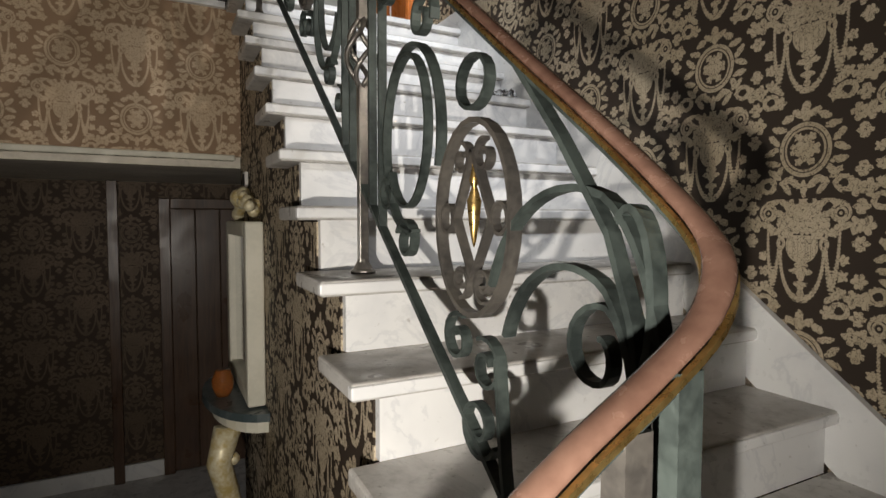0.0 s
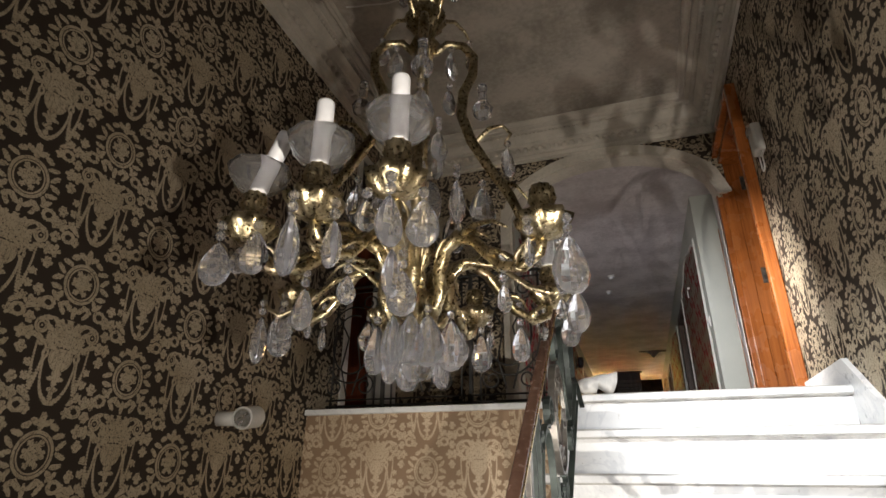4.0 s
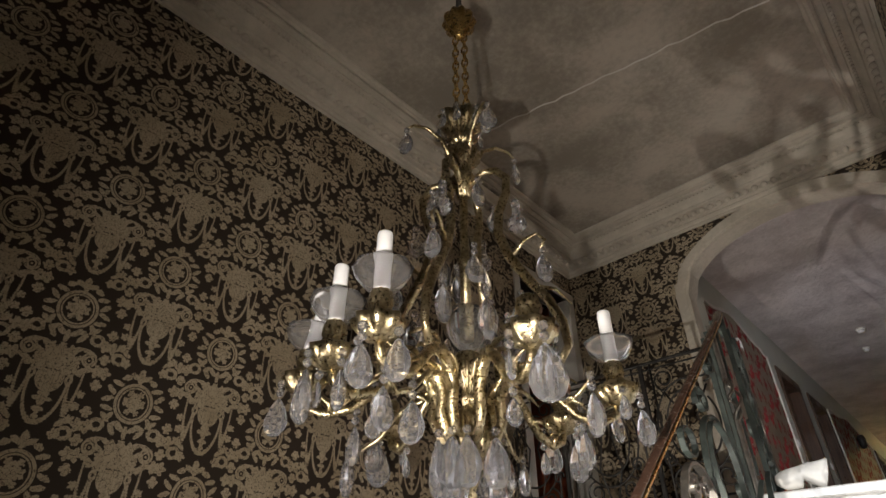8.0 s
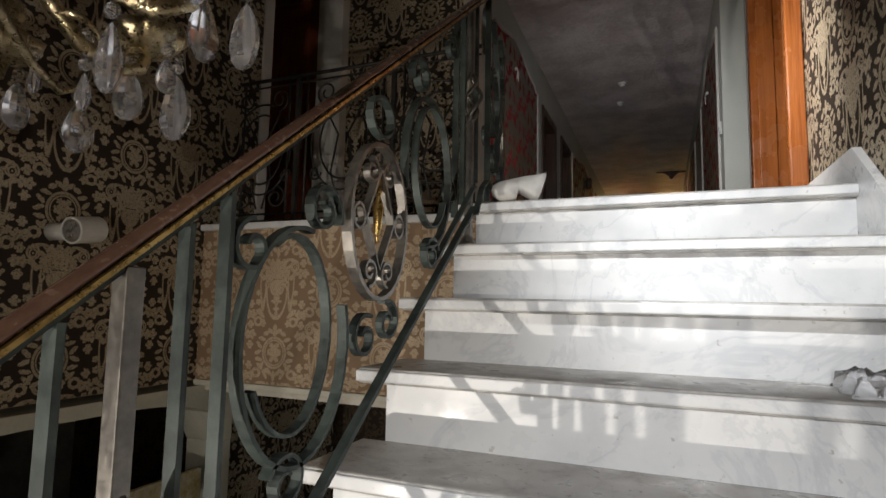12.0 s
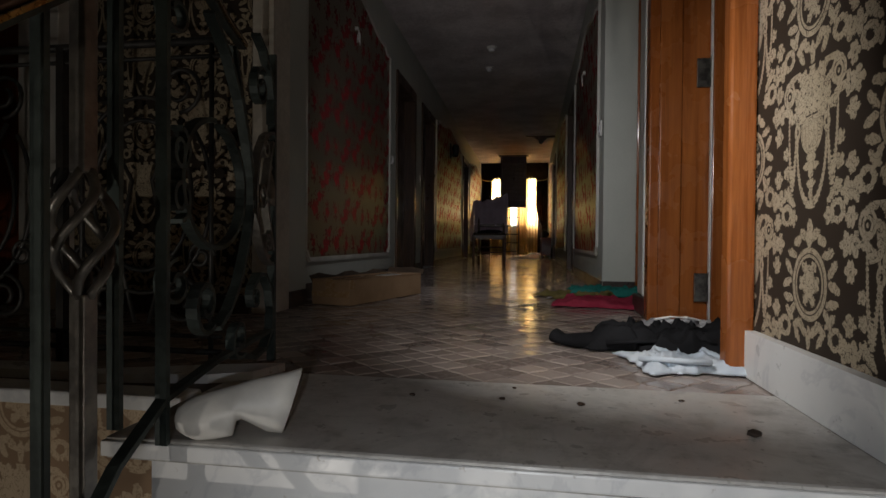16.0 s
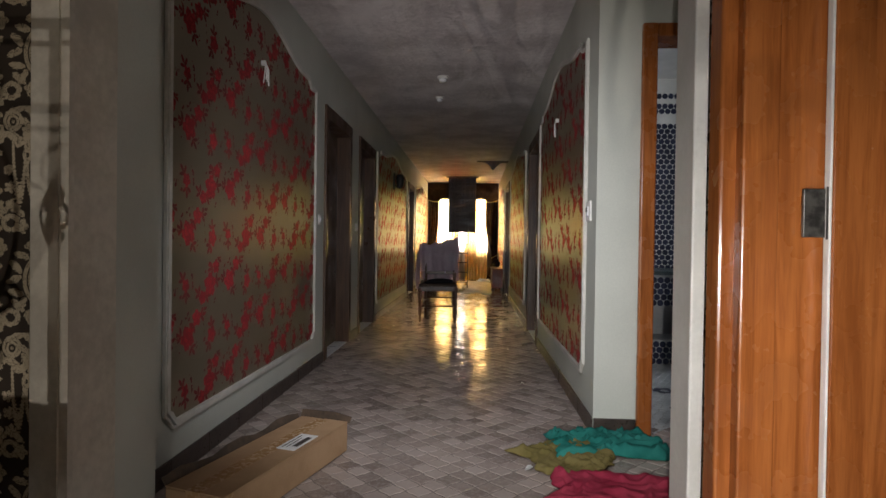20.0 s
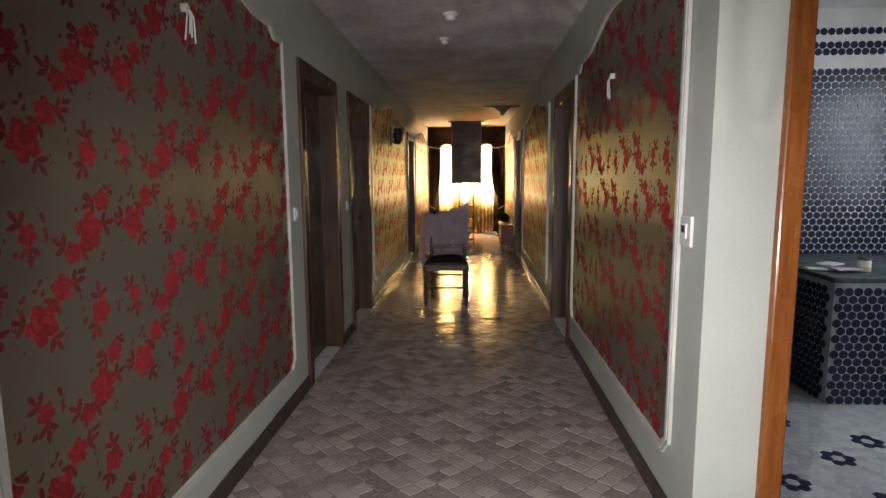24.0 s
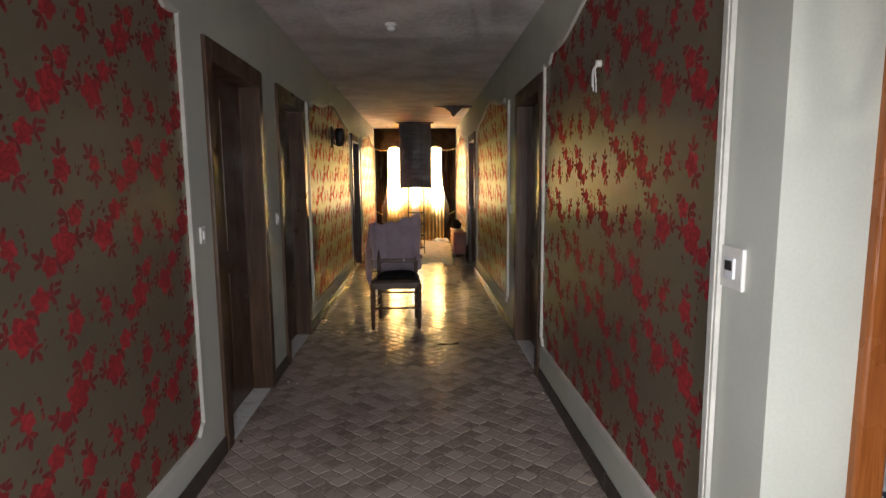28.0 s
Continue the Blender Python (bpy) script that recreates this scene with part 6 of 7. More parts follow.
# ---- corridor ----
# Dark tile skirting.
def skirting(x0, y0, x1, y1, label="dark brown tile skirting"):
    """Row of skirting tiles along one wall; the thin side points into the room."""
    base = thing("baseboard", ((x0 + x1) / 2, (y0 + y1) / 2, 0), label, "skirting", "skirting", "structure")
    along_y = (y1 - y0) > (x1 - x0)
    l = (y1 - y0) if along_y else (x1 - x0)
    k = max(1, round(l / 0.33))
    rng = random.Random(int(100 * (x0 + 3 * y0)))
    for i in range(k):
        a, b = i * l / k + 0.0015, (i + 1) * l / k - 0.0015
        o = rng.uniform(-0.0012, 0.0012)
        bm = bmesh.new()
        if along_y:
            box(bm, x0 - o, y0 + a, -0.008, x1 + o, y0 + b, 0.083 + o, 0.003)
        else:
            box(bm, x0 + a, y0 - o, -0.008, x0 + b, y1 + o, 0.083 + o, 0.003)
        part("skirting_tile", bm, BASEBOARD, base, world=True)


skirting(CL, YA + 0.425, CL + 0.012, 4.56)
skirting(AL, YA + 0.2, AL + 0.012, YA + 0.42)
skirting(CL, 5.5, CL + 0.012, 5.88)
skirting(CL, 6.8, CL + 0.012, 10.15)
skirting(CL, 11.1, CL + 0.012, CE)
skirting(CR - 0.012, PY, CR, 5.5)
skirting(CR - 0.012, 6.47, CR, 9.95)
skirting(CR - 0.012, 11.0, CR, CE)
skirting(CR, PY - 0.012, 1.17, PY)
skirting(XL, YA - 0.035, AL - 0.078, YA - 0.022)


def wall_switch(x, y, z, s, name="light_switch", label="small white plastic light switch", w=0.04, h=0.04):
    """Plate with a rocker on a side wall; s points into the corridor."""
    sw = thing(name, (x, y, z), label, "switch", "corridor switches")
    bm = bmesh.new()
    box(bm, min(x, x + s * 0.012), y - w, z - h, max(x, x + s * 0.012), y + w, z + h, 0.004)
    part("plate", bm, WHITE, sw, world=True)
    bm = bmesh.new()
    box(bm, min(x + s * 0.01, x + s * 0.018), y - w * 0.4, z - h * 0.5, max(x + s * 0.01, x + s * 0.018), y + w * 0.4, z + h * 0.5, 0.003)
    part("rocker", bm, CANDLE, sw, world=True)
    return sw


sw = wall_switch(CR, 3.2, 1.155, -1, "thermostat", "white room thermostat with a small grey display", 0.05, 0.055)
bm = bmesh.new()
box(bm, CR - 0.0205, 3.185, 1.15, CR - 0.0175, 3.215, 1.175)
part("display", bm, STEELDARK, sw, "dark grey display", world=True)
for y, z, s in ((4.42, 1.14, 1), (9.99, 1.1, 1), (6.72, 1.12, -1), (5.78, 1.12, 1), (9.8, 1.1, -1)):
    wall_switch(CL if s > 0 else CR, y, z, s, w=0.028)


def wire_stub(x, y, z, s, seed):
    """Cut lamp wires with torn white insulation."""
    stub = thing("cut_lamp_wires", (x, y, z), "frayed white wire ends where a wall lamp was removed", "wires", "cut lamp wires")
    rng = random.Random(seed)
    for k in range(4):
        bm = bmesh.new()
        e, f = (k - 1.5) * 0.022 + rng.uniform(-0.01, 0.01), -0.06 - rng.uniform(0, 0.05)
        tube(bm, [(x, y, z + 0.02), (x + s * 0.02, y + e * 0.2, z + 0.03), (x + s * 0.035, y + e * 0.6, z - 0.01), (x + s * 0.03, y + e, z + f)], 0.0032, 6)
        part("wire", bm, WHITE, stub, world=True)
    bm = bmesh.new()
    lathe(bm, [(0.0, 0), (0.016, 0), (0.016, 0.02), (0.01, 0.025)], 10)
    bmesh.ops.transform(bm, matrix=Matrix.Translation((x + s * 0.004, y, z + 0.02)) @ Matrix.Rotation(radians(90 * s), 4, "Y"), verts=bm.verts)
    part("rosette", bm, WHITE, stub, world=True)


wire_stub(CL + 0.006, 3.22, 1.95, 1, 1)
wire_stub(CR - 0.006, 4.3, 1.87, -1, 2)


def wall_lamp(y, z):
    lamp_ = thing("wall_lamp", (CL, y, z), "small black iron wall lamp on the rose paper", "lamp")
    bm = bmesh.new()
    box(bm, CL + 0.006, y - 0.06, z - 0.12, CL + 0.022, y + 0.06, z + 0.12, 0.004)
    part("backplate", bm, BLACKIRON, lamp_, world=True)
    bm = bmesh.new()
    lathe(bm, [(0.03, -0.1), (0.05, -0.06), (0.06, 0.05), (0.045, 0.1)], 14, (CL + 0.1, y, z))
    part("shade", bm, BLACKIRON, lamp_, world=True, smooth=True)
    bm = bmesh.new()
    tube(bm, [(CL + 0.02, y, z - 0.05), (CL + 0.06, y, z - 0.09), (CL + 0.1, y, z - 0.1)], 0.008)
    part("arm", bm, BLACKIRON, lamp_, world=True)


wall_lamp(8.35, 1.88)


def ceiling_fitting(x, y, r, name, label):
    f = thing(name, (x, y, CC), label, "detector", "ceiling fittings")
    bm = bmesh.new()
    lathe(bm, [(r, 0), (r, -0.012), (r * 0.92, -0.02)], 20, (x, y, CC))
    part("base", bm, WHITE, f, world=True, smooth=True)
    bm = bmesh.new()
    lathe(bm, [(r * 0.7, -0.018), (r * 0.68, -0.04), (r * 0.5, -0.05), (0.004, -0.052)], 20, (x, y, CC))
    part("head", bm, CANDLE, f, world=True, smooth=True)


ceiling_fitting(0.02, 5.31, 0.055, "smoke_detector", "round white smoke detector on the corridor ceiling")
ceiling_fitting(-0.056, 6.02, 0.045, "ceiling_rosette", "small round cover on the corridor ceiling")


def chair():
    """Dark wooden dining chair with turned legs, a cushion and a back rail."""
    c = thing("dining_chair", (-0.1, 7.05, 0), "dark wooden dining chair with turned legs and a cushion", "chair")
    turned = [(0.013, 0), (0.016, 0.03), (0.019, 0.05), (0.015, 0.07), (0.021, 0.1), (0.023, 0.16), (0.017, 0.19), (0.024, 0.21), (0.017, 0.23), (0.024, 0.25), (0.018, 0.27), (0.024, 0.3), (0.024, 0.34), (0.018, 0.36), (0.027, 0.38), (0.027, 0.43)]
    for x, y in ((-0.315, 6.84), (0.115, 6.86)):
        bm = bmesh.new()
        lathe(bm, turned, 12, (x, y, 0))
        part("leg", bm, DARKWOOD, c, world=True, smooth=True)
    for x in (-0.28, 0.085):
        bm = bmesh.new()
        tube(bm, [(x, 7.27, 0), (x, 7.24, 0.2), (x, 7.23, 0.45), (x, 7.25, 0.7), (x, 7.3, 0.94)], 0.019, 8)
        part("back_leg", bm, DARKWOOD, c, world=True, smooth=True)
    bm = bmesh.new()
    prism(bm, [(-0.335, 6.82), (0.135, 6.84), (0.105, 7.25), (-0.3, 7.25)], "z", 0.385, 0.44)
    part("seat_frame", bm, DARKWOOD, c, world=True)
    bm = bmesh.new()
    prism(bm, [(-0.33, 6.81), (0.13, 6.83), (0.1, 7.24), (-0.295, 7.24)], "z", 0.44, 0.47)
    bmesh.ops.bevel(bm, geom=bm.edges[:], offset=0.012, segments=3, profile=0.5, affect="EDGES")
    part("seat", bm, DARKSEAT, c, "worn brown upholstered seat", world=True, smooth=True)
    for z, y, x0, x1 in ((0.2, 6.85, -0.315, 0.115), (0.27, 7.235, -0.28, 0.085)):
        bm = bmesh.new()
        tube(bm, [(x0, y, z), ((x0 + x1) / 2, y, z), (x1, y, z)], 0.011, 8)
        part("stretcher", bm, DARKWOOD, c, world=True, smooth=True)
    for xa, xb in ((-0.315, -0.28), (0.115, 0.085)):
        for z in (0.15, 0.24):
            bm = bmesh.new()
            tube(bm, [(xa, 6.85, z), (xb, 7.24, z)], 0.009, 8)
            part("stretcher", bm, DARKWOOD, c, world=True, smooth=True)
    for z0, z1, y in ((0.57, 0.61, 7.24), (0.86, 0.94, 7.28)):
        bm = bmesh.new()
        box(bm, -0.29, y - 0.012, z0, 0.095, y + 0.012, z1, 0.006)
        part("back_rail", bm, DARKWOOD, c, world=True)
    # Cushion lying askew.
    bm = bmesh.new()
    bmesh.ops.create_uvsphere(bm, u_segments=24, v_segments=12, radius=1)
    for v in bm.verts:
        x, y, z = v.co
        k = (abs(x) ** 4 + abs(y) ** 4) ** 0.25 / max(math.hypot(x, y), 1e-4) if math.hypot(x, y) > 1e-3 else 1
        v.co = Vector((-0.1 + 0.19 * x / max(k, 0.4) * 0.95, 7.0 + 0.16 * y / max(k, 0.4) * 0.95, 0.497 + 0.03 * z + 0.008 * x - 0.012 * x * x))
    part("cushion", bm, BLACKCLOTH, c, "dark flat cushion", world=True, smooth=True)


DARKSEAT = fabric("dark_brown_seat_cover", (0.05, 0.038, 0.028), (0.1, 0.075, 0.055))
chair()


def draped_cloth():
    """Pink cloth over the chair back: a front fall, a back fall and a corner hanging low at one side."""
    bm = bmesh.new()
    nx, nz = 34, 36
    rows = []
    for j in range(nz + 1):
        s = j / nz
        row = []
        for i in range(nx + 1):
            q = i / nx
            x = -0.355 + 0.49 * q
            top = 0.975 - 0.035 * math.sin(q * math.pi * 1.1 + 0.6) + 0.05 * q + 0.012 * math.sin(q * 21)
            front = 0.60 - 0.02 * q + 0.012 * math.sin(q * 9)
            wave = 0.008 * math.sin(q * 26 + s * 3) + 0.004 * math.sin(q * 47)
            back = 0.5 - 0.08 * math.sin(q * 3)
            if s < 0.46:
                z, y = front + (top - front) * s / 0.46, 7.248 + 0.012 * s - 0.012 + wave
            elif s < 0.54:
                z, y = top + 0.004 * math.sin((s - 0.46) / 0.08 * math.pi), 7.25 + 0.09 * (s - 0.46) / 0.08
            else:
                z, y = top + (back - top) * (s - 0.54) / 0.46, 7.345 + 0.02 * (s - 0.54) - wave
            row.append(bm.verts.new((x + 0.006 * math.sin(s * 17 + q * 3), y, z)))
        rows.append(row)
    for p, q in zip(rows, rows[1:]):
        for i in range(nx):
            bm.faces.new((p[i], p[i + 1], q[i + 1], q[i]))
    # Side fall.
    rows = []
    for j in range(25):
        s = j / 24
        row = []
        for i in range(15):
            q = i / 14
            row.append(bm.verts.new((-0.357 - 0.05 * math.sin(s * 2.2) * (0.3 + q) + 0.018 * math.sin(q * 12 + s * 2), 7.24 + 0.15 * q + 0.01 * math.sin(s * 9 + q * 5), 0.955 - s * (0.62 - 0.1 * abs(q - 0.4)))))
        rows.append(row)
    for p, q in zip(rows, rows[1:]):
        for i in range(14):
            bm.faces.new((p[i], p[i + 1], q[i + 1], q[i]))
    bmesh.ops.solidify(bm, geom=bm.faces[:], thickness=0.003)
    tagged(mesh_object("draped_cloth", bm, PINKCLOTH, True), "dusty pink cloth draped over the back of the chair", "cloth")


draped_cloth()


# Long cardboard box by the wall.
CARD = plain("brown_cardboard", (0.33, 0.2, 0.105), (0.42, 0.27, 0.15), 0.8, scale=7, fine=160, bump=0.08)
TAPE = plain("brown_tape", (0.36, 0.21, 0.1), (0.45, 0.29, 0.15), 0.25, scale=12)
PAPER = plain("white_paper", (0.68, 0.68, 0.66), (0.8, 0.8, 0.78), 0.7, scale=14)
DARKCARD = plain("damp_cardboard", (0.05, 0.035, 0.024), (0.11, 0.075, 0.05), 0.9, scale=10)


def cardboard_box():
    b = thing("cardboard_box", (-0.5, 2.3, 0), "long brown taped cardboard box against the corridor wall", "box")
    turn = radians(16)
    m = Matrix.Translation((-0.47, 1.908, 0)) @ Matrix.Rotation(-turn, 4, "Z") @ Matrix.Diagonal((1.2, 1, 1, 1))
    def add(name, dims, mat, label="", bevel=0.0):
        bm = bmesh.new()
        box(bm, *dims, bevel)
        bmesh.ops.transform(bm, matrix=m, verts=bm.verts)
        part(name, bm, mat, b, label, world=True)
    add("body", (-0.2, 0, 0.001, 0, 0.82, 0.132), CARD, "", 0.004)
    add("flap", (-0.2, 0.002, 0.133, -0.102, 0.81, 0.138), CARD)
    add("flap", (-0.098, 0.002, 0.133, 0.002, 0.83, 0.138), CARD)
    add("tape", (-0.125, -0.001, 0.138, -0.075, 0.79, 0.1388), TAPE, "shiny brown tape")
    add("tape", (-0.125, -0.0025, 0.06, -0.075, -0.0005, 0.139), TAPE)
    add("tape", (0.0005, 0.005, 0.09, 0.0022, 0.05, 0.138), TAPE)
    add("tape", (-0.2, -0.0022, 0.045, 0.0, -0.0008, 0.075), TAPE)
    add("label", (-0.085, 0.42, 0.1384, -0.015, 0.6, 0.1396), PAPER, "white shipping label")
    add("label_text", (-0.075, 0.44, 0.1396, -0.07, 0.58, 0.14), STEELDARK, "grey line of print")
    add("label_text", (-0.06, 0.44, 0.1396, -0.056, 0.55, 0.14), STEELDARK, "grey line of print")
    add("barcode", (-0.045, 0.46, 0.1396, -0.025, 0.57, 0.14), STEELDARK, "dark bar code block")
    # Torn damp flap standing at the wall side and at the far end.
    bm = bmesh.new()
    tube(bm, [(-0.22, 0.02 + 0.08 * i, 0.135 + 0.012 * math.sin(i * 1.7)) for i in range(11)], 0.02, flat=(0.02, 0.002), up=(1, 0, 0.4))
    bmesh.ops.transform(bm, matrix=m, verts=bm.verts)
    part("side_flap", bm, DARKCARD, b, "dark damp flap", world=True)
    bm = bmesh.new()
    prism(bm, [(-0.21, 0.13), (0.01, 0.13), (0.02, 0.16), (-0.05, 0.175), (-0.2, 0.17)], "y", 0.815, 0.819)
    bmesh.ops.transform(bm, matrix=m, verts=bm.verts)
    part("end_flap", bm, DARKCARD, b, "dark damp flap", world=True)


cardboard_box()


def attic_ladder():
    """Loft hatch hanging open from the ceiling with its unfolded ladder."""
    l = thing("attic_hatch", (0.05, 12.2, CC), "dark wooden loft hatch hanging open with a metal ladder", "hatch")
    bm = bmesh.new()
    box(bm, -0.27, 12.2, 1.22, 0.36, 12.235, CC - 0.02, 0.004)
    part("hatch_panel", bm, DARKWOOD, l, world=True)
    for k in range(11):
        bm = bmesh.new()
        z = 1.3 + 0.102 * k
        box(bm, -0.22, 12.175, z, 0.31, 12.2, z + 0.07, 0.006)
        part("slat", bm, DARKWOOD, l, world=True)
    for x0, x1 in ((-0.275, -0.225), (0.315, 0.365)):
        bm = bmesh.new()
        box(bm, x0, 12.16, 1.21, x1, 12.2, CC - 0.02, 0.004)
        part("stile", bm, DARKWOOD, l, world=True)
    bm = bmesh.new()
    box(bm, -0.33, 12.1, CC - 0.025, 0.42, 12.3, CC - 0.001, 0.004)
    part("hatch_frame", bm, DARKWOOD, l, world=True)
    for x in (-0.1, 0.2):
        bm = bmesh.new()
        tube(bm, [(x, 12.16, 1.28), (x, 11.6, 0.62), (x, 11.08, 0.0)], 0.012, 6)
        part("ladder_rail", bm, STEELDARK, l, "grey metal rail", world=True)
    for k in range(6):
        q = 0.1 + 0.16 * k
        bm = bmesh.new()
        y, z = 11.08 + 1.08 * q, 1.28 * q
        tube(bm, [(-0.1, y, z), (0.2, y, z)], 0.012, 6)
        part("rung", bm, STEELDARK, l, world=True)
    bm = bmesh.new()
    tube(bm, [(-0.25, 12.17, 1.25), (-0.24, 12.1, 0.9), (-0.23, 12.0, 0.5)], 0.006, 6)
    part("pull_rod", bm, STEELDARK, l, world=True)
    l.location.y += 0.85


attic_ladder()


# Torn ceiling board near the far doors.
bm = bmesh.new()
prism(bm, [(0.36, CC - 0.004), (0.953, CC - 0.004), (0.953, CC - 0.035), (0.8, CC - 0.045), (0.72, CC - 0.12), (0.68, CC - 0.17), (0.64, CC - 0.155), (0.62, CC - 0.1), (0.53, CC - 0.035), (0.37, CC - 0.022)], "y", 10.5, 10.56)
tagged(mesh_object("torn_ceiling_board", bm, DARKWOOD), "broken dark board hanging from the corridor ceiling", "board")

# Rug and small heap at the far end, brown cabinet with a bag on it.
cloth("pale_rug", 0.12, 10.9, 0.78, 14.3, 0.012, GREYCLOTH, "pale grey dusty rug on the tiles", 31, n=30)
cloth("white_rag", 0.42, 13.9, 0.75, 14.2, 0.1, PALEBLUE, "crumpled white rag by the curtain", 32, n=18)


def small_cabinet():
    c = thing("small_cabinet", (0.8, 11.95, 0), "small brown wooden cabinet against the corridor wall", "cabinet")
    bm = bmesh.new()
    box(bm, 0.72, 11.5, 0.06, 0.93, 12.4, 0.43, 0.005)
    part("body", bm, REDWOOD, c, world=True)
    bm = bmesh.new()
    box(bm, 0.7, 11.48, 0.43, 0.94, 12.42, 0.455, 0.005)
    part("top", bm, REDWOOD, c, world=True)
    for y0, y1 in ((11.53, 11.94), (11.96, 12.37)):
        bm = bmesh.new()
        box(bm, 0.709, y0, 0.09, 0.721, y1, 0.41, 0.004)
        door = part("door", bm, REDWOOD, c, world=True)
        bm = bmesh.new()
        ball(bm, (0.702, y1 - 0.05, 0.26), 0.01)
        bmesh.ops.translate(bm, verts=bm.verts, vec=-Vector((0.8, 11.95, 0)))
        part("knob", bm, BRASS, door)
    for y in (11.53, 12.37):
        for x in (0.74, 0.91):
            bm = bmesh.new()
            box(bm, x - 0.015, y - 0.015, 0, x + 0.015, y + 0.015, 0.062)
            part("foot", bm, DARKWOOD, c, world=True)


small_cabinet()


def bag():
    b = thing("black_bag", (0.8, 12.1, 0.456), "slumped black bag on the small cabinet", "bag")
    bm = bmesh.new()
    bmesh.ops.create_icosphere(bm, subdivisions=3, radius=1)
    for v in bm.verts:
        k = 1 + 0.12 * math.sin(v.co.x * 7 + v.co.y * 5) + 0.08 * math.sin(v.co.z * 9)
        v.co = Vector((0.81 + 0.09 * v.co.x * k, 12.1 + 0.2 * v.co.y * k, max(0.4565, 0.54 + 0.085 * v.co.z * k)))
    part("sack", bm, BLACKCLOTH, b, world=True, smooth=True)
    bm = bmesh.new()
    tube(bm, [(0.78, 11.98 + 0.24 * i / 10, 0.6 + 0.05 * math.sin(math.pi * i / 10)) for i in range(11)], 0.008, 6)
    part("handle", bm, BLACKCLOTH, b, world=True)


bag()


# Window with frame and panes, curtains before it.
def end_window():
    w = thing("window_1", (0.02, CE + 0.15, 0.9), "pale framed window behind the curtains", "window", "", "structure")
    for x0, x1, z0, z1 in ((-0.58, -0.52, 0.9, 2.1), (0.56, 0.62, 0.9, 2.1), (-0.52, 0.56, 0.9, 0.96), (-0.52, 0.56, 2.04, 2.1), (-0.01, 0.05, 0.96, 2.04)):
        bm = bmesh.new()
        box(bm, x0, CE + 0.1, z0, x1, CE + 0.16, z1, 0.004)
        part("window_frame", bm, WHITE, w, world=True)
    for x0, x1 in ((-0.52, -0.01), (0.05, 0.56)):
        bm = bmesh.new()
        box(bm, x0, CE + 0.125, 0.96, x1, CE + 0.129, 2.04)
        part("pane", bm, GLASS, w, "clear glass", world=True).visible_shadow = False


end_window()


def voile(name, a, b, through_=0.6):
    """Thin cloth that lets light through."""
    n = Nodes(name)
    weave = n.noise(300, 2, vector=n.stretch(1, 1, 0.3))
    colour = n.mix(n.ramp(n.noise(5), 0.3, 0.7), a, b)
    n.bump(weave, 0.1, 0.001)
    mat = n.done(colour, 0.8)
    tr, mixer = n.tree.nodes.new("ShaderNodeBsdfTranslucent"), n.tree.nodes.new("ShaderNodeMixShader")
    n.put(tr.inputs[0], colour)
    mixer.inputs[0].default_value = through_
    n.tree.links.new(n.bsdf.outputs[0], mixer.inputs[1])
    n.tree.links.new(tr.outputs[0], mixer.inputs[2])
    n.tree.links.new(mixer.outputs[0], n.tree.nodes["Material Output"].inputs[0])
    return mat


YELLOW = voile("yellow_curtain_cloth", (0.84, 0.58, 0.2), (0.9, 0.66, 0.28), 0.6)
SHEER = voile("sheer_cloth", (0.9, 0.87, 0.78), (0.94, 0.92, 0.85), 0.85)


def curtain(name, x0, x1, y, z0, z1, folds, depth, material, label, waist=None, seed=0):
    """A hanging sheet with folds; waist = (height, width left, side) gathers it."""
    rng = random.Random(seed)
    ph = [rng.uniform(0, 6) for _ in range(4)]
    bm = bmesh.new()
    nx, nz = folds * 8, 30
    rows = []
    for j in range(nz + 1):
        s = j / nz
        z = z1 + (z0 - z1) * s
        row = []
        for i in range(nx + 1):
            q = i / nx
            x = x0 + (x1 - x0) * q
            if waist:
                h, keep, side = waist
                g = 1 - (1 - keep) * math.exp(-((z - h) / 0.45) ** 2)
                edge = x0 if side < 0 else x1
                x = edge + (x - edge) * g
            d = depth * (0.75 + 0.25 * math.sin(q * 5 + ph[0])) * math.sin(q * folds * 2 * math.pi + 0.5 * math.sin(s * 2 + ph[1])) + 0.3 * depth * math.sin(q * folds * 4.3 + ph[2] + s)
            row.append(bm.verts.new((x, y + d, z + 0.008 * math.sin(q * folds * 6.28 + ph[3]) * s)))
        rows.append(row)
    for p, q in zip(rows, rows[1:]):
        for i in range(nx):
            bm.faces.new((p[i], p[i + 1], q[i + 1], q[i]))
    return tagged(mesh_object(name, bm, material, True), label, "curtain", "window curtains")


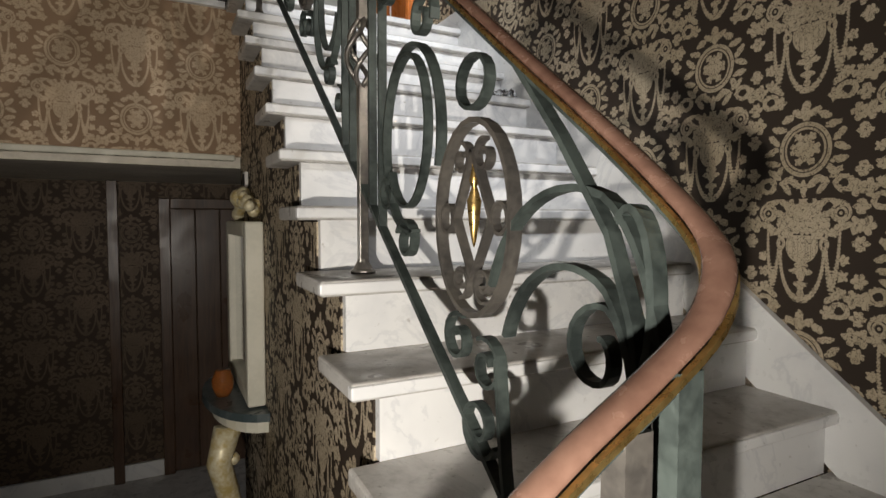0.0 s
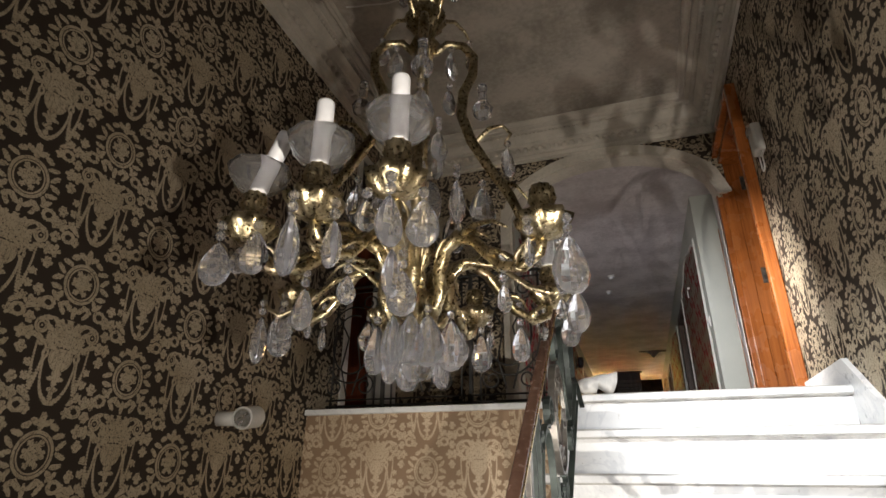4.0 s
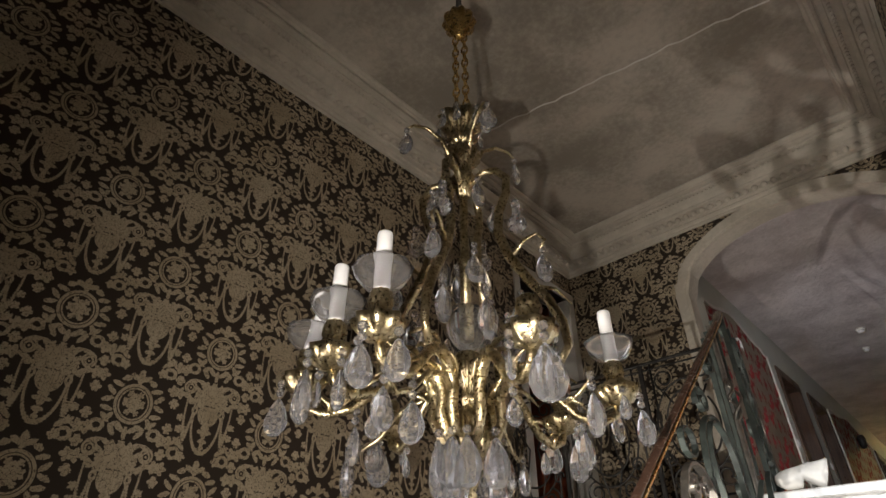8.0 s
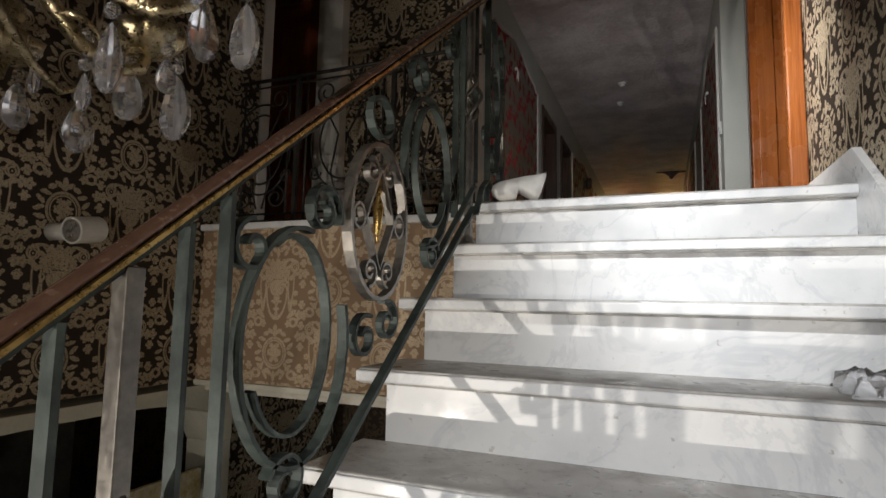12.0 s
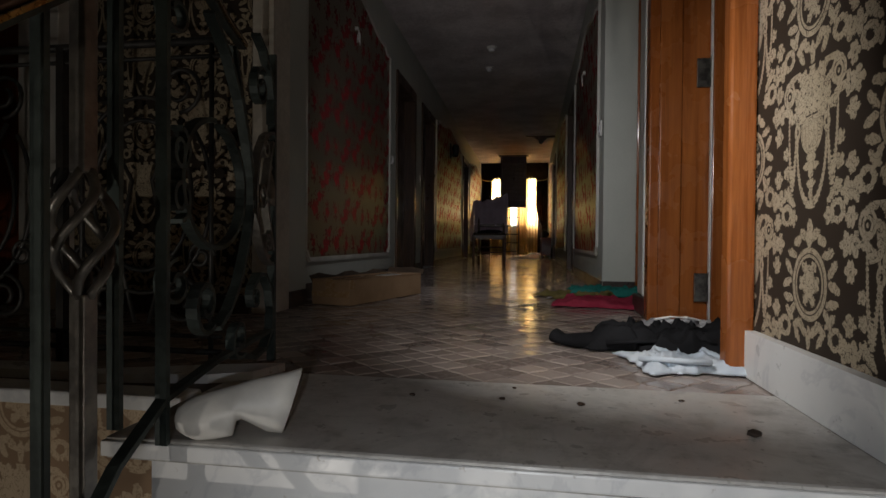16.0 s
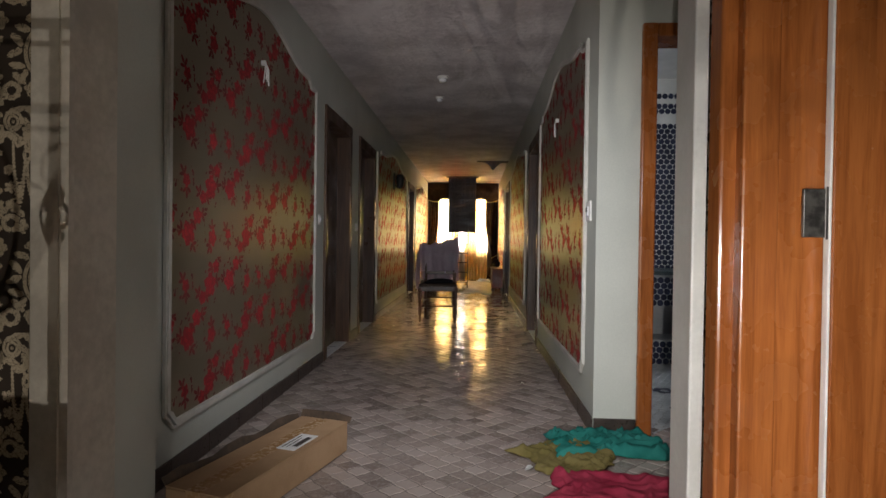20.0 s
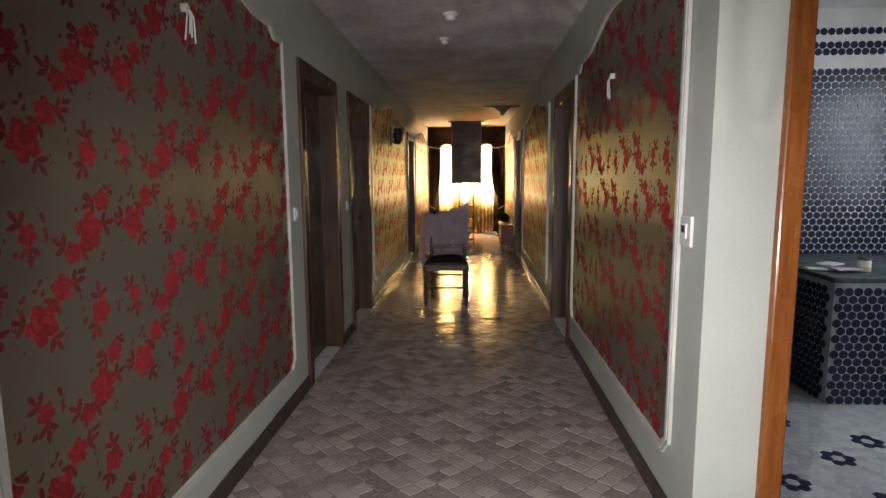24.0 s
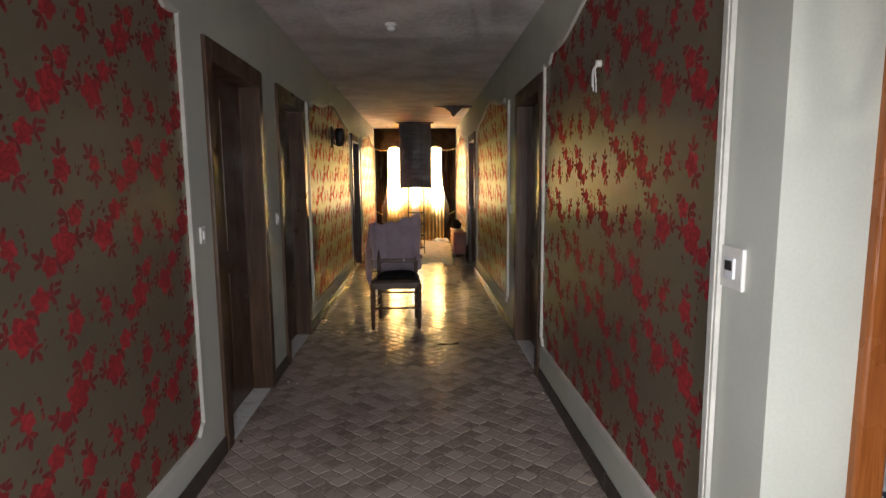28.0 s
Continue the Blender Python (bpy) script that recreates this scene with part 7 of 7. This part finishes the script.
curtain("curtain", -0.63, -0.06, CE - 0.14, 0.01, 2.1, 7, 0.03, YELLOW, "yellow curtain glowing with daylight", None, 1)
curtain("curtain", 0.1, 0.675, CE - 0.14, 0.01, 2.1, 7, 0.03, YELLOW, "yellow curtain glowing with daylight", None, 2)
curtain("sheer_curtain", -0.3, 0.4, CE - 0.06, 0.02, 2.1, 8, 0.02, SHEER, "white sheer curtain against the window", None, 3)
DRAPE = fabric("dark_brown_velvet", (0.03, 0.016, 0.01), (0.06, 0.034, 0.02))
for x0, x1, side, seed in ((-0.87, -0.58, -1, 4), (0.62, 0.94, 1, 5)):
    ob = curtain("drape", x0, x1, CE - 0.22, 0.01, 2.12, 5, 0.035, DRAPE, "dark brown velvet drape tied at its side", (0.62, 0.45, side), seed)
    bm = bmesh.new()
    xe = x0 if side < 0 else x1
    tube(bm, [(xe, CE - 0.24, 0.68), (xe - side * 0.07, CE - 0.275, 0.64), (xe - side * 0.14, CE - 0.24, 0.6), (xe - side * 0.12, CE - 0.18, 0.6)], 0.014, 8)
    tagged(mesh_object("curtain_tie", bm, BRASS), "gold cord tied round the drape", "curtain tie")


def pelmet():
    p = thing("pelmet", (0.03, CE - 0.25, 2.05), "dark velvet pelmet with a scalloped gold fringe over the window", "pelmet")
    edge = [(-0.88 + 1.83 * i / 60, 2.1 - 0.05 * abs(math.sin(math.pi * 4 * i / 60)) + (0.02 if 10 < i < 50 else -0.03)) for i in range(61)]
    bm = bmesh.new()
    prism(bm, edge + [(0.95, CC - 0.005), (-0.88, CC - 0.005)], "y", CE - 0.27, CE - 0.24)
    part("valance", bm, DRAPE, p, world=True)
    bm = bmesh.new()
    tube(bm, [(x, CE - 0.277, z + 0.006) for x, z in edge], 0.01, flat=(0.012, 0.005), up=(0, 1, 0))
    part("fringe", bm, BRASS, p, "gold fringe", world=True)
    bm = bmesh.new()
    box(bm, -0.88, CE - 0.24, CC - 0.04, 0.95, CE - 0.002, CC - 0.004)
    part("board", bm, DARKWOOD, p, world=True)


pelmet()


# Litter on the tiles.
def scrap(name, x, y, w, l, turn, material, label, seed):
    rng = random.Random(seed)
    bm = bmesh.new()
    pts = []
    for i in range(9):
        a = 2 * math.pi * i / 9
        k = rng.uniform(0.75, 1.1)
        pts.append((w * k * math.cos(a), l * k * math.sin(a)))
    c, s = math.cos(turn), math.sin(turn)
    ring9 = [bm.verts.new((x + c * p - s * q, y + s * p + c * q, 0.003 + rng.uniform(0, 0.016))) for p, q in pts]
    mid = bm.verts.new((x, y, 0.006))
    for i in range(9):
        bm.faces.new((ring9[i - 1], ring9[i], mid))
    bmesh.ops.solidify(bm, geom=bm.faces[:], thickness=0.0012)
    tagged(mesh_object(name, bm, material), label, "litter", "litter on the corridor floor")


scrap("paper_scrap", 0.46, 2.12, 0.055, 0.03, 0.2, PAPER, "torn white paper scrap on the tiles", 1)
scrap("paper_scrap", 0.58, 2.55, 0.03, 0.02, 1.2, PAPER, "torn white paper scrap on the tiles", 2)
scrap("board_scrap", 0.36, 6.3, 0.11, 0.02, 0.1, DARKCARD, "thin dark strip lying on the wet tiles", 3)
rng = random.Random(9)
for i in range(26):
    s = rng.choice((-1, 1))
    x = (CL + 0.03 + rng.random() ** 2 * 0.3) if s < 0 else (CR - 0.03 - rng.random() ** 2 * 0.3)
    scrap("plaster_crumb", x, rng.uniform(3.4, 11), rng.uniform(0.006, 0.018), rng.uniform(0.005, 0.014), rng.random() * 3, PLASTER if i % 3 else DARKCARD, "crumb of fallen plaster along the corridor wall", 20 + i)
# ---- bathroom ----
NAVY = Nodes("navy_glazed_tile")
NAVY.bump(NAVY.noise(40, 2), 0.05, 0.001)
NAVY = NAVY.done(NAVY.mix(NAVY.random(), (0.008, 0.011, 0.036), (0.022, 0.028, 0.07)), 0.28)
NAVY2 = Nodes("navy_glazed_tile_field")
NAVY2 = NAVY2.done(NAVY2.mix(NAVY2.island(), (0.008, 0.011, 0.036), (0.022, 0.028, 0.07)), 0.28)
WHITETILE = Nodes("white_matt_tile")
WHITETILE = WHITETILE.done(WHITETILE.mix(WHITETILE.random(), (0.5, 0.52, 0.52), (0.68, 0.7, 0.69)), 0.35)
WHITETILE2 = Nodes("white_matt_tile_field")
WHITETILE2 = WHITETILE2.done(WHITETILE2.mix(WHITETILE2.island(), (0.5, 0.52, 0.52), (0.68, 0.7, 0.69)), 0.35)
GROUT = plain("pale_grout", (0.4, 0.41, 0.42), (0.52, 0.52, 0.52), 0.8, scale=5)
PITCH = 0.054


def disc_mesh(r, sides, lift, turn=0.0):
    """One tile: raised rim slope and flat top, lying in the xy plane."""
    vs, fs = [], []
    for rr, z in ((r, 0.0), (r, lift * 0.6), (r * 0.9, lift)):
        vs += [(rr * math.cos(2 * math.pi * i / sides + turn), rr * math.sin(2 * math.pi * i / sides + turn), z) for i in range(sides)]
    for k in (0, 1):
        fs += [(k * sides + i, k * sides + (i + 1) % sides, (k + 1) * sides + (i + 1) % sides, (k + 1) * sides + i) for i in range(sides)]
    fs.append(tuple(2 * sides + i for i in range(sides)))
    return vs, fs


def from_lists(name, vs, fs, material, smooth=False):
    me = bpy.data.meshes.new(name)
    me.from_pydata(vs, [], fs)
    me.materials.append(material)
    me.update()
    return me


def honeycomb(u0, u1, v0, v1, pitch):
    row = pitch * math.sqrt(3) / 2
    for j in range(int((v1 - v0) / row)):
        for i in range(int((u1 - u0 - pitch / 2) / pitch)):
            yield u0 + pitch * (i + 0.5 + 0.5 * (j % 2)), v0 + row * (j + 0.5)


def field(name, spots, m, shape, material, label, parent):
    """Many tiles joined into one mesh, laid by the pose m."""
    vs, fs = [], []
    for u, v in spots:
        o = len(vs)
        vs += [tuple(m @ Vector((x + u, y + v, z))) for x, y, z in shape[0]]
        fs += [tuple(o + i for i in f) for f in shape[1]]
    ob = new(name, from_lists(name, vs, fs, material))
    ob.parent = parent
    return tagged(ob, label, kind="stuff")


PENNY = disc_mesh(0.0257, 12, 0.003)
HEX = disc_mesh(0.0285, 6, 0.003, math.pi / 6)
penny_me = from_lists("penny_tile", *PENNY, NAVY)
hex_me = from_lists("hex_tile", *HEX, WHITETILE)
hexdark_me = from_lists("hex_tile_dark", *HEX, NAVY)

far = bpy.data.objects["wall_bathroom_far"]
m = Matrix(((1, 0, 0, 0), (0, 0, -1, BY1), (0, 1, 0, 0), (0, 0, 0, 1)))
rows_ok = lambda v: not (2.115 < v < 2.2 or 2.295 < v < 2.345)
field("penny_tiles", [(u, v) for u, v in honeycomb(BX0 + 0.03, BX1, 0.0, 2.4, PITCH) if rows_ok(v)], m, PENNY, NAVY2, "round navy glazed tiles in white grout", far)
left = bpy.data.objects["wall_bathroom_left"]
m = Matrix(((0, 0, 1, BX0 + 0.03), (1, 0, 0, 0), (0, 1, 0, 0), (0, 0, 0, 1)))
field("penny_tiles", [(u, v) for u, v in honeycomb(BY0, BY1, 0.0, 2.4, PITCH) if rows_ok(v)], m, PENNY, NAVY2, "round navy glazed tiles in white grout", left)

# Tiled block with a dark marble top.
vanity = thing("washstand", (2.9, 4.9, 0), "washstand clad in round navy tiles with a dark marble top", "washstand")
bm = bmesh.new()
box(bm, 2.27, 4.42, 0, BX1, BY1, 0.735)
part("body", bm, GROUT, vanity, "pale grout between the tiles", world=True)
bm = bmesh.new()
box(bm, 2.25, 4.395, 0.735, BX1, BY1, 0.765, 0.006)
part("top", bm, DARKMARBLE, vanity, "polished dark marble top", world=True)
bm = bmesh.new()
box(bm, 2.66, 4.38, 0.5, 3.2, 4.42, 0.72, 0.02)
part("basin_front", bm, CANDLE, vanity, "white ceramic basin front", world=True, smooth=True)
count = 0
rest = []
m = Matrix(((1, 0, 0, 0), (0, 0, -1, 4.42), (0, 1, 0, 0), (0, 0, 0, 1)))
shift = Matrix.Translation((-2.9, -4.9, 0))
for u, v in honeycomb(2.27, BX1, 0.0, 0.745, PITCH):
    if u > 2.65 and v > 0.48 and u < 3.22:
        continue
    if u < 2.95:
        share("penny_tile", penny_me, vanity, shift @ m @ Matrix.Translation((u, v, 0)))
    else:
        rest.append((u, v))
field("penny_tiles", rest, shift @ m, PENNY, NAVY2, "round navy glazed tiles", vanity)
m = Matrix(((0, 0, -1, 2.27), (-1, 0, 0, 0), (0, 1, 0, 0), (0, 0, 0, 1)))
field("penny_tiles", list(honeycomb(-BY1, -4.42, 0.0, 0.745, PITCH)), shift @ m, PENNY, NAVY2, "round navy glazed tiles", vanity)

ledge = thing("tiled_ledge", (1.75, 5.0, 0), "low tiled ledge with a marble shelf and open niche", "ledge")
bm = bmesh.new()
box(bm, BX0 + 0.03, 4.78, 0, 2.268, BY1, 0.2)
box(bm, BX0 + 0.03, 4.78, 0.48, 2.268, BY1, 0.735)
box(bm, BX0 + 0.03, 5.1, 0.2, 2.268, BY1, 0.48)
part("body", bm, GROUT, ledge, world=True)
bm = bmesh.new()
box(bm, BX0 + 0.03, 4.75, 0.735, 2.249, BY1, 0.765, 0.005)
part("shelf", bm, DARKMARBLE, ledge, "polished dark marble shelf", world=True)
m = Matrix.Translation((-1.75, -5.0, 0)) @ Matrix(((1, 0, 0, 0), (0, 0, -1, 4.78), (0, 1, 0, 0), (0, 0, 0, 1)))
field("penny_tiles", list(honeycomb(BX0 + 0.03, 2.268, 0.0, 0.2, PITCH)) + list(honeycomb(BX0 + 0.03, 2.268, 0.48, 0.74, PITCH)), m, PENNY, NAVY2, "round navy glazed tiles", ledge)

# Things on the marble.
YELLOWPLASTIC = plain("yellow_plastic", (0.6, 0.5, 0.1), (0.7, 0.6, 0.18), 0.35)
b = thing("soap_bottle", (2.13, 5.05, 0.766), "yellow plastic soap bottle on the marble shelf", "bottle")
bm = bmesh.new()
lathe(bm, [(0.03, 0), (0.034, 0.01), (0.034, 0.1), (0.025, 0.125), (0.012, 0.135)], 14)
part("body", bm, YELLOWPLASTIC, b, smooth=True)
bm = bmesh.new()
lathe(bm, [(0.013, 0.135), (0.013, 0.16), (0.006, 0.165), (0.006, 0.19)], 12)
part("cap", bm, WHITE, b, smooth=True)
b = thing("glass_bottle", (2.3, 5.2, 0.766), "clear glass bottle on the marble top", "bottle")
bm = bmesh.new()
lathe(bm, [(0.03, 0), (0.034, 0.01), (0.034, 0.16), (0.014, 0.2), (0.014, 0.24)], 14)
part("body", bm, GLASS, b, smooth=True)
bm = bmesh.new()
lathe(bm, [(0.016, 0.24), (0.016, 0.265)], 12)
part("cap", bm, WHITE, b, smooth=True)
b = thing("white_carton", (2.22, 4.86, 0.766), "small white carton on the marble shelf", "carton")
bm = bmesh.new()
box(bm, -0.04, -0.03, 0, 0.04, 0.03, 0.07, 0.002)
part("body", bm, PAPER, b)
b = thing("glass_jar", (2.56, 4.62, 0.766), "clear jar with a yellow label", "jar")
bm = bmesh.new()
lathe(bm, [(0.034, 0), (0.036, 0.01), (0.036, 0.06), (0.032, 0.07)], 16)
part("body", bm, WHITE, b, smooth=True)
bm = bmesh.new()
lathe(bm, [(0.0368, 0.015), (0.0368, 0.03)], 16)
part("label_band", bm, YELLOWPLASTIC, b, "yellow label", smooth=True)
bm = bmesh.new()
lathe(bm, [(0.034, 0.07), (0.034, 0.085), (0.03, 0.088)], 16)
part("lid", bm, STEELDARK, b, smooth=True)
for i, (x, y, w, l) in enumerate(((2.36, 4.66, 0.1, 0.05), (2.44, 4.6, 0.08, 0.045), (2.42, 4.72, 0.07, 0.05))):
    p = thing("paper_packet", (x, y, 0.766 + 0.012 * i), "crumpled pale paper packet on the marble top", "packet")
    bm = bmesh.new()
    box(bm, -w, -l, 0, w, l, 0.012, 0.004)
    bmesh.ops.rotate(bm, cent=(0, 0, 0), matrix=Matrix.Rotation(0.4 * i - 0.3, 3, "Z"), verts=bm.verts)
    part("wrapper", bm, PAPER if i != 1 else PINKCLOTH, p)
p = thing("towel_roll", (2.12, 4.9, 0.201), "pale folded towel in the niche under the shelf", "towel")
bm = bmesh.new()
box(bm, -0.06, -0.1, 0, 0.06, 0.1, 0.2, 0.03)
part("fold", bm, PINKCLOTH, p, smooth=True)

# Bathroom window.
w = thing("window_2", (BX1 + 0.1, 4.25, 1.1), "white framed bathroom window", "window", "", "structure")
for y0, y1, z0, z1 in ((3.7, 3.76, 1.1, 2.2), (4.74, 4.8, 1.1, 2.2), (3.76, 4.74, 1.1, 1.16), (3.76, 4.74, 2.14, 2.2)):
    bm = bmesh.new()
    box(bm, BX1 + 0.08, y0, z0, BX1 + 0.14, y1, z1, 0.004)
    part("window_frame", bm, WHITE, w, world=True)
bm = bmesh.new()
box(bm, BX1 + 0.105, 3.76, 1.16, BX1 + 0.109, 4.74, 2.14)
part("pane", bm, GLASS, w, "clear glass", world=True).visible_shadow = False

# White floor tiles with dark flowers.
floor_b = bpy.data.objects["floor_bathroom"]
flowers = [(1.875, 4.18), (1.918, 3.78), (1.92, 3.43), (1.62, 3.98), (1.6, 3.55), (2.2, 3.98), (2.22, 3.58)]
near_n, rest, dark = 0, [], []
cells = list(honeycomb(BX0, BX1, BY0 - 0.1, 4.8, 0.052))
snap = [min(cells, key=lambda c: (c[0] - f[0]) ** 2 + (c[1] - f[1]) ** 2) for f in flowers]
for u, v in cells:
    d = min(math.hypot(u - a, v - b) for a, b in snap)
    is_dark = 0.03 < d < 0.06
    if 1.5 < u < 2.2 and 3.25 < v < 4.3 and near_n < 300:
        near_n += 1
        share("hex_tile", hexdark_me if is_dark else hex_me, floor_b, Matrix.Translation((u, v, -0.006)))
    else:
        (dark if is_dark else rest).append((u, v))
m = Matrix.Translation((0, 0, -0.006))
field("hex_tiles", rest, m, HEX, WHITETILE2, "small white hexagonal floor tiles", floor_b)
field("hex_tiles_dark", dark, m, HEX, NAVY2, "dark hexagonal tiles set as flowers", floor_b)


# ---- glazed floor tiles of the landing and the corridor ----
def floor_glaze(name, per_island):
    n = Nodes(name)
    pick = n.island() if per_island else n.random()
    big = n.noise(1.7, 4, 0.6)
    f = n.m("ADD", n.m("MULTIPLY", pick, 0.6), n.m("MULTIPLY", big, 0.4))
    tone = n.mix(n.ramp(f, 0.1, 0.9), (0.18, 0.138, 0.122), (0.465, 0.388, 0.347))
    mottled = n.mix(n.m("MULTIPLY", n.ramp(n.noise(55, 4, 0.7), 0.4, 0.7), 0.45), tone, (0.445, 0.39, 0.347))
    dusty = n.ramp(n.noise(2.3, 5, 0.65), 0.42, 0.62)
    colour = n.mix(n.m("MULTIPLY", dusty, 0.3), mottled, (0.378, 0.327, 0.29))
    n.bump(n.noise(26, 3), 0.12, 0.002)
    return n.done(colour, n.m("ADD", n.m("MULTIPLY", dusty, 0.1), n.m("ADD", 0.07, n.m("MULTIPLY", n.noise(30, 3), 0.1))), 0.0, 0.55)


GLAZE, GLAZE2 = floor_glaze("glazed_lantern_tile", False), floor_glaze("glazed_lantern_tile_field", True)
HALFDIAG = 0.055


def lantern(gap=0.0026):
    """Outline of a lantern tile: a square on its corner with swung sides."""
    out = []
    for corner in range(4):
        a, b = (Vector((math.cos(math.pi / 2 * k), math.sin(math.pi / 2 * k))) * HALFDIAG for k in (corner, corner + 1))
        nrm = ((a + b) / 2).normalized()
        for i in range(4):
            s = i / 4
            swing = math.sin(2 * math.pi * s) * (1 if corner % 2 == 0 else -1)
            q = a.lerp(b, s) + nrm * 0.0032 * swing
            out.append(q * (1 - gap / HALFDIAG * 1.2))
    return out


ring_l = lantern()
kl = len(ring_l)
vs = [(p.x, p.y, 0.0) for p in ring_l] + [(p.x, p.y, 0.0065) for p in ring_l] + [(p.x * 0.9, p.y * 0.9, 0.0085) for p in ring_l]
fs = [(k * kl + i, k * kl + (i + 1) % kl, (k + 1) * kl + (i + 1) % kl, (k + 1) * kl + i) for k in (0, 1) for i in range(kl)] + [tuple(2 * kl + i for i in range(kl))]
tile_me = from_lists("lantern_tile", vs, fs, GLAZE)
rng = random.Random(77)
near, far_vs, far_fs = 0, [], []
head, corr = bpy.data.objects["floor_stair_head"], bpy.data.objects["floor_corridor"]
areas = ((XL, 0.47, XR + 0.02, YA + 0.2), (CL - 0.02, YA + 0.2, CR + 0.03, CE), (CR + 0.03, 2.06, 2.15, PY + 0.05))
j = 0
while 0.45 + HALFDIAG * j < CE:
    y = 0.45 + HALFDIAG * j
    for i in range(-24, 48):
        x = 0.02 + 2 * HALFDIAG * i + (HALFDIAG if j % 2 else 0)
        if not any(x0 - 0.05 < x < x1 + 0.05 and y0 - 0.02 < y < y1 + 0.06 for x0, y0, x1, y1 in areas):
            continue
        m = Matrix.Translation((x, y, -0.0105 + rng.uniform(-0.0005, 0.0005))) @ Matrix.Rotation(rng.uniform(-0.019, 0.019), 4, "X") @ Matrix.Rotation(rng.uniform(-0.019, 0.019), 4, "Y")
        if near < 300 and -0.75 < x < 1.0 and y > 0.5:
            near += 1
            share("tile", tile_me, head if y < YA else corr, m)
        else:
            o = len(far_vs)
            far_vs += [tuple(m @ Vector(v)) for v in vs]
            far_fs += [tuple(o + q for q in f) for f in fs]
    j += 1
ob = new("floor_tiles", from_lists("floor_tiles", far_vs, far_fs, GLAZE2))
ob.parent = corr
tagged(ob, "worn grey-brown glazed lantern tiles, wet and shiny", kind="stuff")
